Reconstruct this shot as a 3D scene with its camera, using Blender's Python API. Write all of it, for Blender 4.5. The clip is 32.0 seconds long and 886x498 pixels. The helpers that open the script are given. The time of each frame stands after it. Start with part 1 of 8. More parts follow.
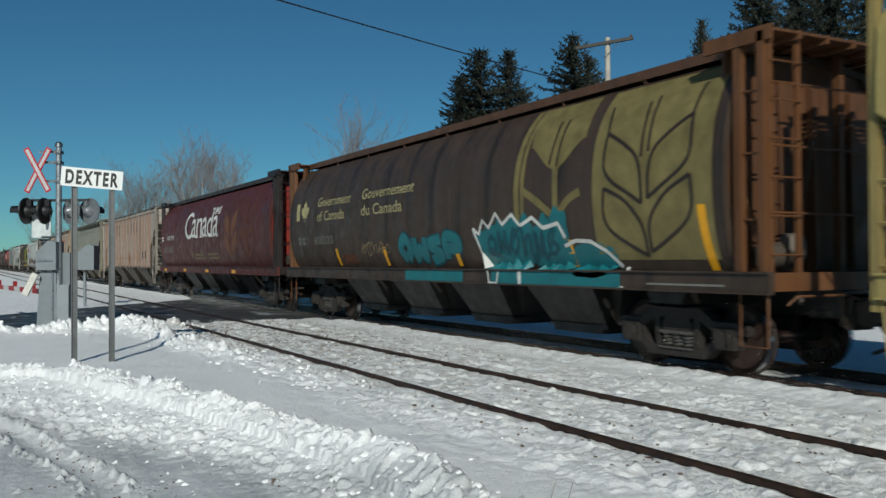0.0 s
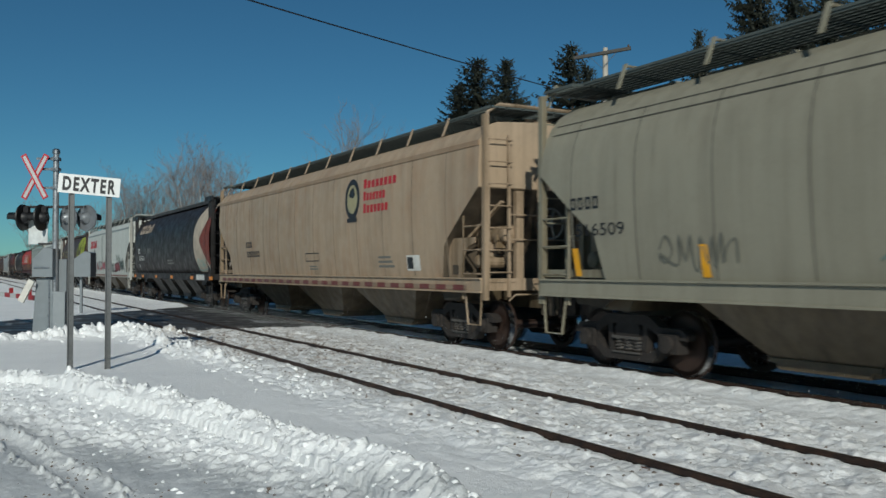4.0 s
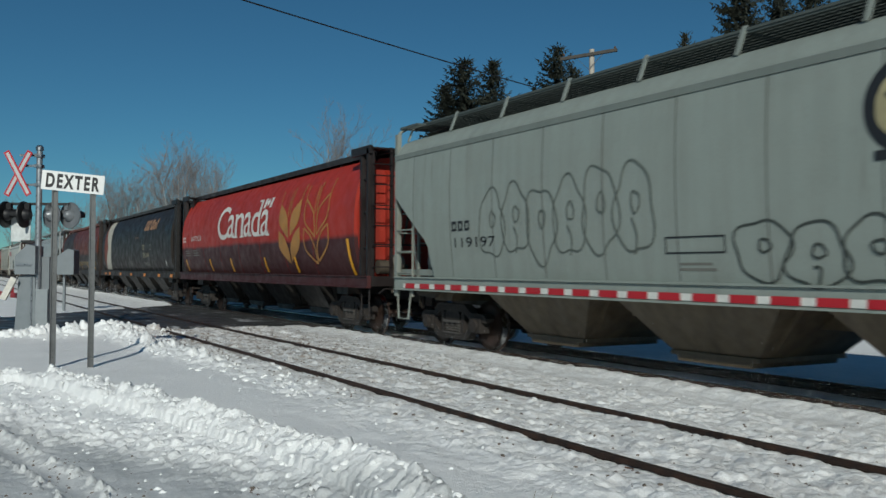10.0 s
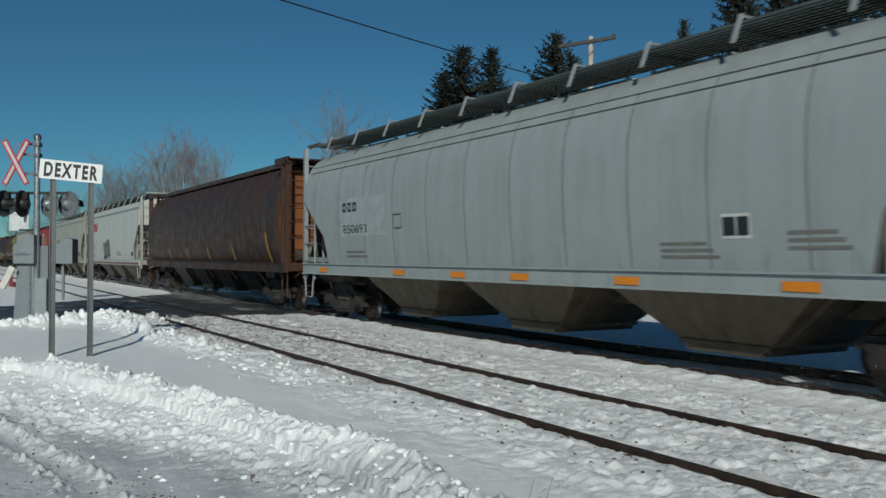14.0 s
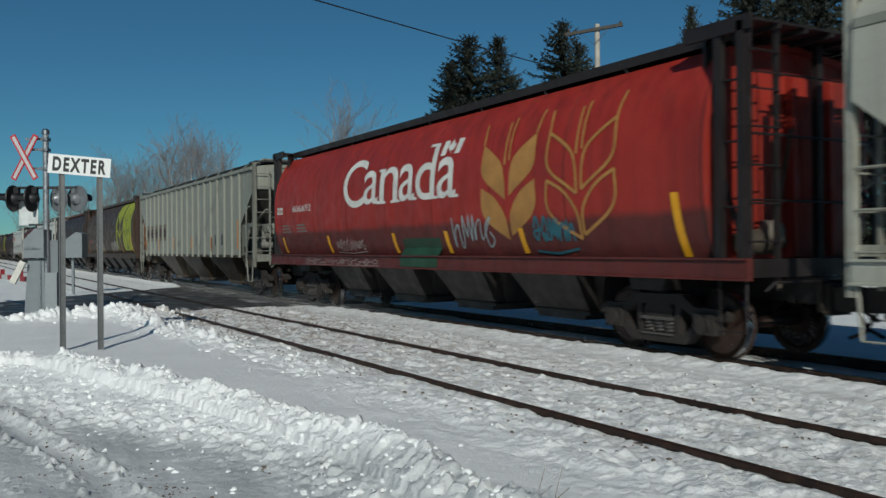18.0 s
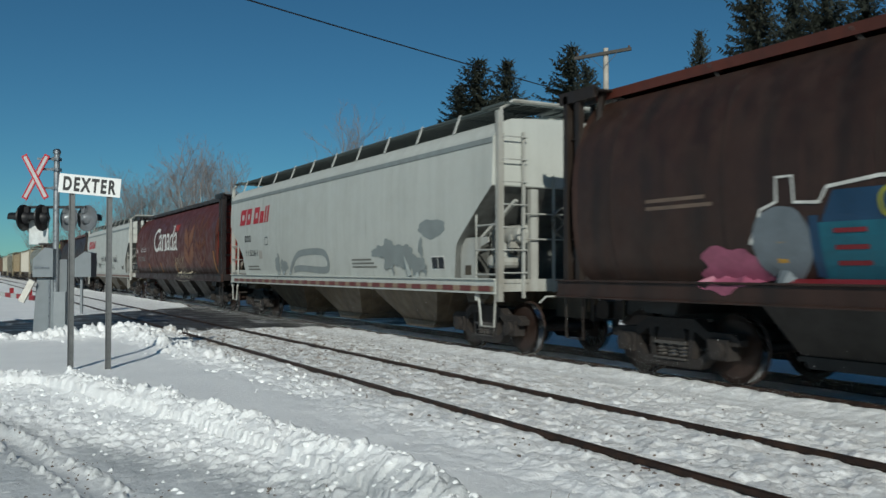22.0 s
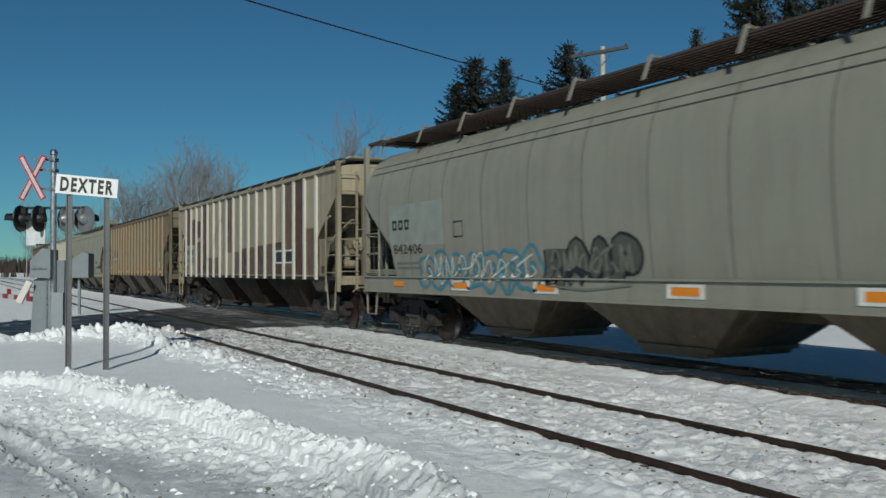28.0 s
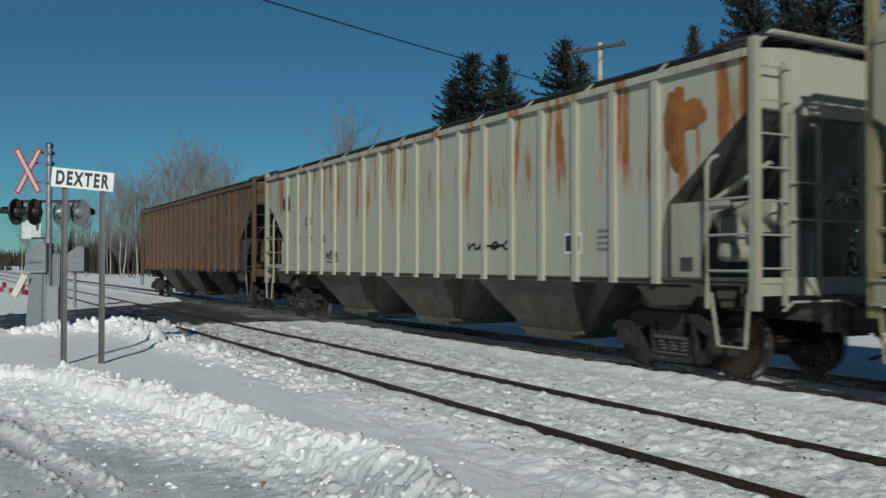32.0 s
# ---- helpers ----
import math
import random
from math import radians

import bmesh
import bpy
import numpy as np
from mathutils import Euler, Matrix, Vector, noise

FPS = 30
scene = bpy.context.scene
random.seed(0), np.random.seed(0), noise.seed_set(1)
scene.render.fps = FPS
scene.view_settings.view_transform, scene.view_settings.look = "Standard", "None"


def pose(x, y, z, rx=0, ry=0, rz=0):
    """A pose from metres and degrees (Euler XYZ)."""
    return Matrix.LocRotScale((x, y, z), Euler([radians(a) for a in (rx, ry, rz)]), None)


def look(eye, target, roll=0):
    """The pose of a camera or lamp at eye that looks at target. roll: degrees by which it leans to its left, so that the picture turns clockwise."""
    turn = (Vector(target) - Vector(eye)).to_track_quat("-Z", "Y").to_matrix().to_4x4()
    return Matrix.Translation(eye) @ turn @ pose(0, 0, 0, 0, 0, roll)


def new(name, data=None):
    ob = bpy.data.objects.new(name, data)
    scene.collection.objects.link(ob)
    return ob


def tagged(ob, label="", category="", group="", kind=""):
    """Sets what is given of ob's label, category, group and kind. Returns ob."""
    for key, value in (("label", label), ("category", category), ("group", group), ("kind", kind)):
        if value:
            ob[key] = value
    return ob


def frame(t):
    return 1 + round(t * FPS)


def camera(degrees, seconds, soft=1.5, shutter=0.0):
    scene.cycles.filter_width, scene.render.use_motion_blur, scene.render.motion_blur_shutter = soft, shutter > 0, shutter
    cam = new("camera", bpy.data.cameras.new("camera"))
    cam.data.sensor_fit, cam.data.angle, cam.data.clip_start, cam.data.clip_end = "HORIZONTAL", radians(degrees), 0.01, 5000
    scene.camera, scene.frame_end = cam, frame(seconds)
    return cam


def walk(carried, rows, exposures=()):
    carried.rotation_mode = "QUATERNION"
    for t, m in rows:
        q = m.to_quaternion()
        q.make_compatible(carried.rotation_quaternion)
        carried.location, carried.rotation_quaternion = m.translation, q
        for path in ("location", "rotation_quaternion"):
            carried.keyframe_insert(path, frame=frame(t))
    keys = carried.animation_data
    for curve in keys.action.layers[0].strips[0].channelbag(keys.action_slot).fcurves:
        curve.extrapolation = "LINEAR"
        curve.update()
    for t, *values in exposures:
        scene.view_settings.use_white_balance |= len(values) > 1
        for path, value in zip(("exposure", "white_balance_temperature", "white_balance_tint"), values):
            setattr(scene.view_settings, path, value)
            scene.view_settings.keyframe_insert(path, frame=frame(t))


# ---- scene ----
# Metres; the train runs along +x on y = 0, z = 0 is the top of the rails.
cam = camera(53.6, 32.0, soft=1.5, shutter=0.12)
EYE = (0.0, -9.78, 1.497)


def aim(yaw, pitch, roll):
    """A camera pose from its turn to the left of +y, its tilt up and its lean."""
    y, p = radians(yaw), radians(pitch)
    d = Vector((-math.sin(y) * math.cos(p), math.cos(y) * math.cos(p), math.sin(p)))
    return look(EYE, Vector(EYE) + 10 * d, roll)


WALK = [(0, 61.180, 0.790, -0.289), (0.5, 61.186, 0.829, -0.068), (1, 61.167, 0.926, -0.033), (1.5, 61.147, 1.024, 0.089), (2, 61.114, 1.107, 0.052), (2.5, 61.074, 1.199, 0.222), (3, 61.038, 1.293, 0.276), (3.5, 60.998, 1.352, 0.002), (5.5, 60.987, 1.378, -0.006), (6, 60.971, 1.367, -0.223), (6.5, 60.920, 1.353, 0.356), (7, 60.839, 1.351, 0.589), (7.5, 60.705, 1.372, 0.646), (8, 60.559, 1.401, 0.519), (8.5, 60.429, 1.449, 0.660), (9, 60.300, 1.463, 0.510), (9.5, 60.164, 1.445, 0.496), (10, 60.062, 1.352, 0.336), (10.5, 59.987, 1.290, 0.208), (11, 59.930, 1.186, 0.280), (11.5, 59.866, 1.090, 0.111), (12, 59.865, 0.984, 0.197), (12.5, 59.857, 0.884, 0.014), (13, 59.893, 0.792, 0.160), (13.5, 59.919, 0.717, 0.283), (14, 59.981, 0.581, 0.217), (14.5, 60.031, 0.451, 0.338), (16.5, 60.210, -0.011, 0.208), (17, 60.293, -0.120, -0.143), (17.5, 60.383, -0.129, -0.049), (18, 60.516, -0.056, -0.393), (18.5, 60.620, 0.029, -0.452), (19, 60.698, 0.248, -0.460), (19.5, 60.761, 0.467, -0.332), (20, 60.809, 0.701, -0.420), (20.5, 60.861, 0.916, -0.314), (21, 60.918, 1.127, -0.297), (21.5, 60.966, 1.289, 0.019), (22, 61.022, 1.383, 0.029), (22.5, 61.069, 1.472, 0.174), (23, 61.066, 1.504, -0.005), (23.5, 61.024, 1.527, -0.159), (24, 60.996, 1.542, -0.261), (24.5, 60.966, 1.576, -0.341), (25, 60.961, 1.589, -0.279), (25.5, 60.922, 1.577, -0.666), (27.5, 60.880, 1.392, -0.315), (28, 60.874, 1.320, -0.235), (28.5, 60.828, 1.251, -0.134), (29, 60.808, 1.136, -0.139), (29.5, 60.791, 1.080, -0.155), (30, 60.790, 1.074, -0.031), (30.5, 60.757, 1.060, 0.111), (31, 60.720, 1.043, 0.186), (31.5, 60.684, 1.020, 0.054), (32, 60.633, 1.011, 0.027)]
# the camera's own exposure follows how pale the passing cars are
STOPS = [(0, 0.03), (1, 0.03), (2, -0.02), (3, -0.11), (6, 0.10), (7, -0.19), (8.0, -0.03), (8.4, -0.12), (9, -0.24), (10, -0.11), (11, 0.03), (12, 0.21), (13, 0.12), (14, -0.15), (17, -0.20), (18, -0.15), (19, -0.04), (20, -0.02), (21, 0.12), (22, -0.02), (23, -0.15), (24, 0.01), (25, -0.20), (28, -0.08), (29, -0.06), (30.5, 0.01), (31, -0.06), (32, -0.15)]
walk(cam, [(t, aim(a, b, c)) for t, a, b, c in WALK], exposures=[(t, e, 6380, 5) for t, e in STOPS])

# ---- daylight ----
SUN_EL = radians(26)
SUN_DIR = Vector((0.88 * math.cos(SUN_EL), -0.475 * math.cos(SUN_EL), math.sin(SUN_EL)))
world = bpy.data.worlds.new("sky")
scene.world = world
world.use_nodes = True
wn = world.node_tree.nodes
sky = wn.new("ShaderNodeTexSky")
sky.sky_type = "NISHITA"
sky.sun_disc = False
sky.sun_elevation = SUN_EL
sky.sun_rotation = math.atan2(SUN_DIR.x, SUN_DIR.y)
sky.altitude = 1500
sky.air_density, sky.dust_density, sky.ozone_density = 1.0, 0.0, 2.0
# the clear cold air takes out most of the red
tone = wn.new("ShaderNodeMix")
tone.data_type, tone.blend_type = "RGBA", "MULTIPLY"
tone.inputs[0].default_value = 1.0
tone.inputs[7].default_value = (0.462, 0.95, 1.12, 1.0)
world.node_tree.links.new(sky.outputs[0], tone.inputs[6])
world.node_tree.links.new(tone.outputs[2], wn["Background"].inputs[0])
wn["Background"].inputs[1].default_value = 0.041
sun_data = bpy.data.lights.new("sun", "SUN")
sun_data.energy, sun_data.angle, sun_data.color = 3.4, radians(0.6), (1.0, 0.965, 0.88)
sun = new("sun", sun_data)
sun.matrix_world = look(SUN_DIR * 50, (0, 0, 0))


# ---- materials ----
def lin(h):
    """A linear colour from its six hex digits."""
    c = [int(h[i:i + 2], 16) / 255 for i in (0, 2, 4)]
    return tuple(x / 12.92 if x < 0.04045 else ((x + 0.055) / 1.055) ** 2.4 for x in c) + (1.0,)


class Nodes:
    """A small helper that strings shader nodes together."""

    def __init__(self, name):
        self.mat = bpy.data.materials.new(name)
        self.mat.use_nodes = True
        self.n, self.l = self.mat.node_tree.nodes, self.mat.node_tree.links
        self.bsdf = self.n["Principled BSDF"]
        self.co = self.n.new("ShaderNodeTexCoord").outputs["Object"]

    def put(self, sock, value):
        if isinstance(value, bpy.types.NodeSocket):
            self.l.new(value, sock)
        else:
            sock.default_value = value

    def scaled(self, v):
        m = self.n.new("ShaderNodeMapping")
        m.inputs["Scale"].default_value = v
        self.l.new(self.co, m.inputs["Vector"])
        return m.outputs[0]

    def noise(self, scale, detail=4.0, rough=0.55, stretch=None):
        t = self.n.new("ShaderNodeTexNoise")
        t.inputs["Scale"].default_value, t.inputs["Detail"].default_value = scale, detail
        t.inputs["Roughness"].default_value = rough
        self.l.new(self.scaled(stretch) if stretch else self.co, t.inputs["Vector"])
        return t.outputs[0]

    def ramp(self, value, a, b, lo=0.0, hi=1.0):
        m = self.n.new("ShaderNodeMapRange")
        m.inputs["From Min"].default_value, m.inputs["From Max"].default_value = a, b
        m.inputs["To Min"].default_value, m.inputs["To Max"].default_value = lo, hi
        self.l.new(value, m.inputs["Value"])
        return m.outputs[0]

    def mix(self, fac, a, b, kind="MIX"):
        m = self.n.new("ShaderNodeMix")
        m.data_type, m.blend_type = "RGBA", kind
        self.put(m.inputs[0], fac)
        self.put(m.inputs[6], a)
        self.put(m.inputs[7], b)
        return m.outputs[2]

    def math(self, op, a, b=0.0):
        m = self.n.new("ShaderNodeMath")
        m.operation = op
        self.put(m.inputs[0], a)
        self.put(m.inputs[1], b)
        return m.outputs[0]

    def axis(self, i):
        s = self.n.new("ShaderNodeSeparateXYZ")
        self.l.new(self.co, s.inputs[0])
        return s.outputs[i]

    def bump(self, height, strength, distance):
        b = self.n.new("ShaderNodeBump")
        b.inputs["Strength"].default_value, b.inputs["Distance"].default_value = strength, distance
        self.l.new(height, b.inputs["Height"])
        self.l.new(b.outputs[0], self.bsdf.inputs["Normal"])

    def done(self, colour, rough=0.6, metal=0.0):
        self.put(self.bsdf.inputs["Base Color"], colour)
        self.put(self.bsdf.inputs["Roughness"], rough)
        self.bsdf.inputs["Metallic"].default_value = metal
        return self.mat


MATS = {}


def plain(h, rough=0.6, metal=0.0, vary=0.25, scale=6.0):
    """A surface of one colour with grain and small blotches."""
    key = ("plain", h, rough, metal, vary)
    if key not in MATS:
        k = Nodes("surface_" + h)
        c = lin(h)
        dark = tuple(x * (1 - vary) for x in c[:3]) + (1,)
        lightc = tuple(min(1, x * (1 + vary * 0.5)) for x in c[:3]) + (1,)
        col = k.mix(k.ramp(k.noise(scale, 6, 0.65), 0.3, 0.7), dark, lightc)
        col = k.mix(k.ramp(k.noise(scale * 9, 3), 0.35, 0.75, 0, 0.35), col, dark)
        k.bump(k.noise(scale * 14, 3), 0.15, 0.004)
        MATS[key] = k.done(col, k.ramp(k.noise(scale * 2, 3), 0.3, 0.7, max(0.05, rough - 0.12), min(1, rough + 0.12)), metal)
    return MATS[key]


def paint(h, grime="3a2f26", amount=0.35, rust=0.0, rough=0.5, fade=0.15, low=None, bands=0.0):
    """Weathered car paint: vertical streaks of grime, blotches of fading, rust that runs down; low: (height, colour) of an old coat below; bands: spacing of soot streaks down the weld lines."""
    key = ("paint", h, grime, amount, rust, fade, low, bands)
    if key not in MATS:
        k = Nodes("car_paint_" + h)
        col = lin(h)
        faded = tuple(min(1, x * 1.15 + 0.012) for x in col[:3]) + (1,)
        col = k.mix(k.ramp(k.noise(0.9, 5, 0.6), 0.4, 0.75, 0, fade * 2), col, faded)
        if low:
            edge = k.math("ADD", k.axis(2), k.math("MULTIPLY", k.math("SUBTRACT", k.noise(0.45, 4, 0.6), 0.5), 0.3))
            col = k.mix(k.ramp(edge, low[0] - 0.06, low[0] + 0.06, 1, 0), col, lin(low[1]))
        streak = k.noise(1.0, 6, 0.6, (4.2, 4.2, 0.22))
        col = k.mix(k.ramp(streak, 0.42, 0.75, 0, amount), col, lin(grime))
        blot = k.noise(0.55, 5, 0.7, (0.7, 1, 1.1))
        col = k.mix(k.ramp(blot, 0.5, 0.8, 0, amount * 0.9), col, lin(grime))
        col = k.mix(k.ramp(k.noise(11, 4, 0.7), 0.55, 0.8, 0, amount * 0.5), col, lin(grime))
        col = k.mix(k.ramp(k.noise(55, 4, 0.75), 0.5, 0.78, 0, 0.22), col, lin(grime))
        if bands:
            along = k.math("ADD", k.math("MULTIPLY", k.axis(0), 1 / bands), k.math("MULTIPLY", k.noise(0.5, 3), 0.5))
            off = k.math("ABSOLUTE", k.math("SUBTRACT", k.math("FRACT", along), 0.5))
            soot = k.math("MULTIPLY", k.ramp(off, 0.02, 0.17, 1, 0), k.ramp(k.noise(1.0, 4, 0.6, (0.8, 1.0, 0.5)), 0.38, 0.6, 0.1, 0.75))
            col = k.mix(soot, col, lin(grime))
        drip = k.math("MULTIPLY", k.ramp(k.noise(1.0, 3, 0.5, (9.0, 9.0, 0.5)), 0.62, 0.72), k.ramp(k.noise(0.35, 3), 0.45, 0.6))
        col = k.mix(k.math("MULTIPLY", drip, 0.3), col, lin(grime))
        if rust:
            r = k.noise(1.0, 5, 0.62, (4.6, 4.6, 0.4))
            r2 = k.noise(0.6, 3, 0.5)
            m = k.math("MULTIPLY", k.ramp(r, 0.5 - 0.06 * rust, 0.62 - 0.06 * rust), k.ramp(r2, 0.4 - 0.12 * rust, 0.6 - 0.1 * rust))
            if rust >= 1.0:
                m = k.math("MULTIPLY", k.ramp(r, 0.52, 0.6), k.ramp(k.math("ADD", k.axis(2), k.math("MULTIPLY", r2, 1.6)), 3.1, 3.7))
            rc = k.mix(k.ramp(k.noise(7, 5), 0.3, 0.7), lin("a4642c"), lin("7a4c2a"))
            col = k.mix(k.math("MULTIPLY", m, rust), col, rc)
        k.bump(k.noise(1.6, 3), 0.12, 0.02)
        MATS[key] = k.done(col, k.ramp(k.noise(3, 4), 0.3, 0.7, rough - 0.1, rough + 0.2))
    return MATS[key]


def snow_material(dirty):
    k = Nodes("snow_and_ground")
    x, y = k.axis(0), k.axis(1)
    snow = k.mix(k.ramp(k.noise(0.7, 5), 0.3, 0.7), (0.83, 0.845, 0.85, 1), (0.90, 0.91, 0.91, 1))
    col = snow
    if dirty:
        # trodden dirt and ballast that shows between and beside the rails
        grit = k.mix(k.ramp(k.noise(30, 4, 0.7), 0.3, 0.7), lin("6f6258"), lin("a89b8c"))
        band = k.math("MULTIPLY", k.ramp(y, -5.7, -5.1), k.ramp(y, -2.9, -1.0, 1, 0.25))
        band = k.math("MULTIPLY", band, k.ramp(y, 3.0, 6.0, 1, 0))
        band = k.math("MULTIPLY", band, k.ramp(x, -36, -24, 0.25, 1))
        m = k.ramp(k.noise(2.6, 8, 0.72), 0.38, 0.56)
        m2 = k.ramp(k.noise(9, 6, 0.7, (0.6, 1.2, 1)), 0.40, 0.58)
        near_road = k.ramp(x, -7.0, -17, 0.32, 1.0)
        f = k.math("MULTIPLY", k.math("MULTIPLY", m, m2), k.math("MULTIPLY", band, near_road))
        wash = k.math("MULTIPLY", k.ramp(k.noise(1.7, 7, 0.7, (0.5, 1.2, 1)), 0.42, 0.66, 0, 0.7), k.math("MULTIPLY", band, near_road))
        wash = k.math("MULTIPLY", wash, k.ramp(k.noise(6.5, 6, 0.7, (0.5, 1.3, 1)), 0.35, 0.6, 0.25, 1.0))
        col = k.mix(wash, col, (0.43, 0.42, 0.40, 1))
        # crusts: bright plates; darker hollows between them put in as grey colour by noise
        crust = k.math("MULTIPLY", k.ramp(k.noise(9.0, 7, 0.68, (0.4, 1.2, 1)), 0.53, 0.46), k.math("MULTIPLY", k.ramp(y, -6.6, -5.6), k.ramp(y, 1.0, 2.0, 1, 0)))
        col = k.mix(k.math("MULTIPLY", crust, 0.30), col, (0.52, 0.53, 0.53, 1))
        col = k.mix(f, col, grit)
        # a few bits of grit elsewhere
        col = k.mix(k.math("MULTIPLY", k.ramp(k.noise(14, 5, 0.75), 0.70, 0.76), 0.6), col, lin("5e5750"))
    if dirty:
        # ice packed grey on the driven lane, with thin drifts on it
        foot = k.math("SUBTRACT", y, k.math("MULTIPLY", x, 0.4375))
        edge = k.math("ADD", foot, k.math("MULTIPLY", k.math("SUBTRACT", k.noise(1.1, 4), 0.5), 0.5))
        lane = k.math("MULTIPLY", k.ramp(edge, -4.45, -4.75), k.ramp(k.noise(1.6, 6, 0.65, (0.5, 1.4, 1)), 0.36, 0.62, 1.0, 0.5))
        col = k.mix(lane, col, k.mix(k.ramp(k.noise(22, 4, 0.7), 0.3, 0.7), (0.40, 0.42, 0.43, 1), (0.56, 0.58, 0.59, 1)))
    k.bump(k.math("ADD", k.noise(14, 6, 0.65), k.math("MULTIPLY", k.noise(55, 4, 0.7), 0.5)), 0.5, 0.045)
    k.bsdf.inputs["Specular IOR Level"].default_value = 0.25
    return k.done(col, 0.75)


def asphalt_material():
    k = Nodes("wet_asphalt")
    col = k.mix(k.ramp(k.noise(25, 4, 0.7), 0.3, 0.7), (0.02, 0.021, 0.023, 1), (0.05, 0.049, 0.047, 1))
    snow = k.math("MULTIPLY", k.ramp(k.noise(0.9, 6, 0.65, (0.5, 1.6, 1)), 0.57, 0.72), 0.85)
    col = k.mix(snow, col, (0.55, 0.56, 0.58, 1))
    k.bump(k.noise(60, 3), 0.3, 0.01)
    return k.done(col, k.ramp(k.noise(1.3, 4), 0.35, 0.65, 0.35, 0.8))


def rail_material():
    k = Nodes("rail_steel")
    col = k.mix(k.ramp(k.noise(5, 6, 0.7), 0.35, 0.7), lin("221a17"), lin("4a3326"))
    k.bump(k.noise(40, 3), 0.3, 0.003)
    return k.done(col, 0.6, 0.35)


SNOW, ASPHALT, RAIL = snow_material(True), asphalt_material(), rail_material()
STEEL = plain("8d9094", 0.35, 0.9, 0.2, 12)
BLACK = plain("17171a", 0.55)
BOGIE = plain("2c2724", 0.8, 0.0, 0.4, 9)
WHEEL = plain("4a3a33", 0.5, 0.5, 0.35, 7)
TREAD = plain("b9bcc0", 0.22, 1.0, 0.1, 12)
RUBBER = plain("101012", 0.7)


# ---- building helpers ----
class Geo:
    """Collects boxes, bars, tubes and sheets into one mesh."""

    def __init__(self):
        self.v, self.f, self.m = [], [], []

    def add(self, verts, faces, slot=0):
        n = len(self.v)
        self.v += [tuple(p) for p in verts]
        self.f += [tuple(n + i for i in q) for q in faces]
        self.m += [slot] * len(faces)
        return self

    def box(self, x0, x1, y0, y1, z0, z1, slot=0):
        v = [(x, y, z) for z in (z0, z1) for x, y in ((x0, y0), (x1, y0), (x1, y1), (x0, y1))]
        return self.add(v, [(3, 2, 1, 0), (4, 5, 6, 7), (0, 1, 5, 4), (1, 2, 6, 5), (2, 3, 7, 6), (3, 0, 4, 7)], slot)

    def bar(self, a, b, w, h=None, slot=0, up=(0, 0, 1)):
        """A bar of rectangular section from a to b."""
        a, b = Vector(a), Vector(b)
        h = h or w
        d = (b - a).normalized()
        s = d.cross(Vector(up))
        if s.length < 1e-3:
            s = d.cross(Vector((1, 0, 0)))
        s.normalize()
        u = s.cross(d)
        v = [p + s * i * w / 2 + u * j * h / 2 for p in (a, b) for i, j in ((-1, -1), (1, -1), (1, 1), (-1, 1))]
        return self.add(v, [(0, 1, 2, 3), (7, 6, 5, 4), (0, 4, 5, 1), (1, 5, 6, 2), (2, 6, 7, 3), (3, 7, 4, 0)], slot)

    def tube(self, pts, r, n=8, slot=0, r2=None, closed=False):
        """A round tube through points; its radius may taper."""
        pts = [Vector(p) for p in pts]
        rings = []
        for i, p in enumerate(pts):
            d = (pts[min(i + 1, len(pts) - 1)] - pts[max(i - 1, 0)]).normalized()
            s = d.cross(Vector((0, 0, 1)))
            if s.length < 1e-2:
                s = d.cross(Vector((0, 1, 0)))
            s.normalize()
            u = s.cross(d)
            rr = r if r2 is None else r + (r2 - r) * i / max(1, len(pts) - 1)
            rings.append([p + (s * math.cos(k * math.tau / n) + u * math.sin(k * math.tau / n)) * rr for k in range(n)])
        v = [q for ring in rings for q in ring]
        f = [(i * n + k, i * n + (k + 1) % n, (i + 1) * n + (k + 1) % n, (i + 1) * n + k) for i in range(len(pts) - 1) for k in range(n)]
        f += [tuple(range(n - 1, -1, -1)), tuple((len(pts) - 1) * n + k for k in range(n))]
        return self.add(v, f, slot)

    def lathe(self, prof, n=24, axis="y", at=(0, 0, 0), slot=0):
        """A turned form: prof is (along, radius) pairs."""
        v = []
        for a, r in prof:
            for k in range(n):
                c, s = r * math.cos(k * math.tau / n), r * math.sin(k * math.tau / n)
                p = {"y": (c, a, s), "x": (a, c, s), "z": (c, s, a)}[axis]
                v.append((p[0] + at[0], p[1] + at[1], p[2] + at[2]))
        f = [(i * n + k, (i + 1) * n + k, (i + 1) * n + (k + 1) % n, i * n + (k + 1) % n) for i in range(len(prof) - 1) for k in range(n)]
        f += [tuple(range(n)), tuple((len(prof) - 1) * n + k for k in range(n - 1, -1, -1))]
        return self.add(v, f, slot)

    def prism(self, outline, y0, y1, slot=0):
        """An outline of (x, z) points drawn out along y."""
        n = len(outline)
        v = [(x, y, z) for y in (y0, y1) for x, z in outline]
        f = [tuple(range(n)), tuple(range(2 * n - 1, n - 1, -1))]
        f += [(i, n + i, n + (i + 1) % n, (i + 1) % n) for i in range(n)]
        return self.add(v, f, slot)

    def drawn(self, prof, x0, x1, slot=0):
        """A section of (y, z) points drawn out along x."""
        n = len(prof)
        v = [(x, y, z) for x in (x0, x1) for y, z in prof]
        f = [tuple(range(n)), tuple(range(2 * n - 1, n - 1, -1))] + [(i, (i + 1) % n, n + (i + 1) % n, n + i) for i in range(n)]
        return self.add(v, f, slot)

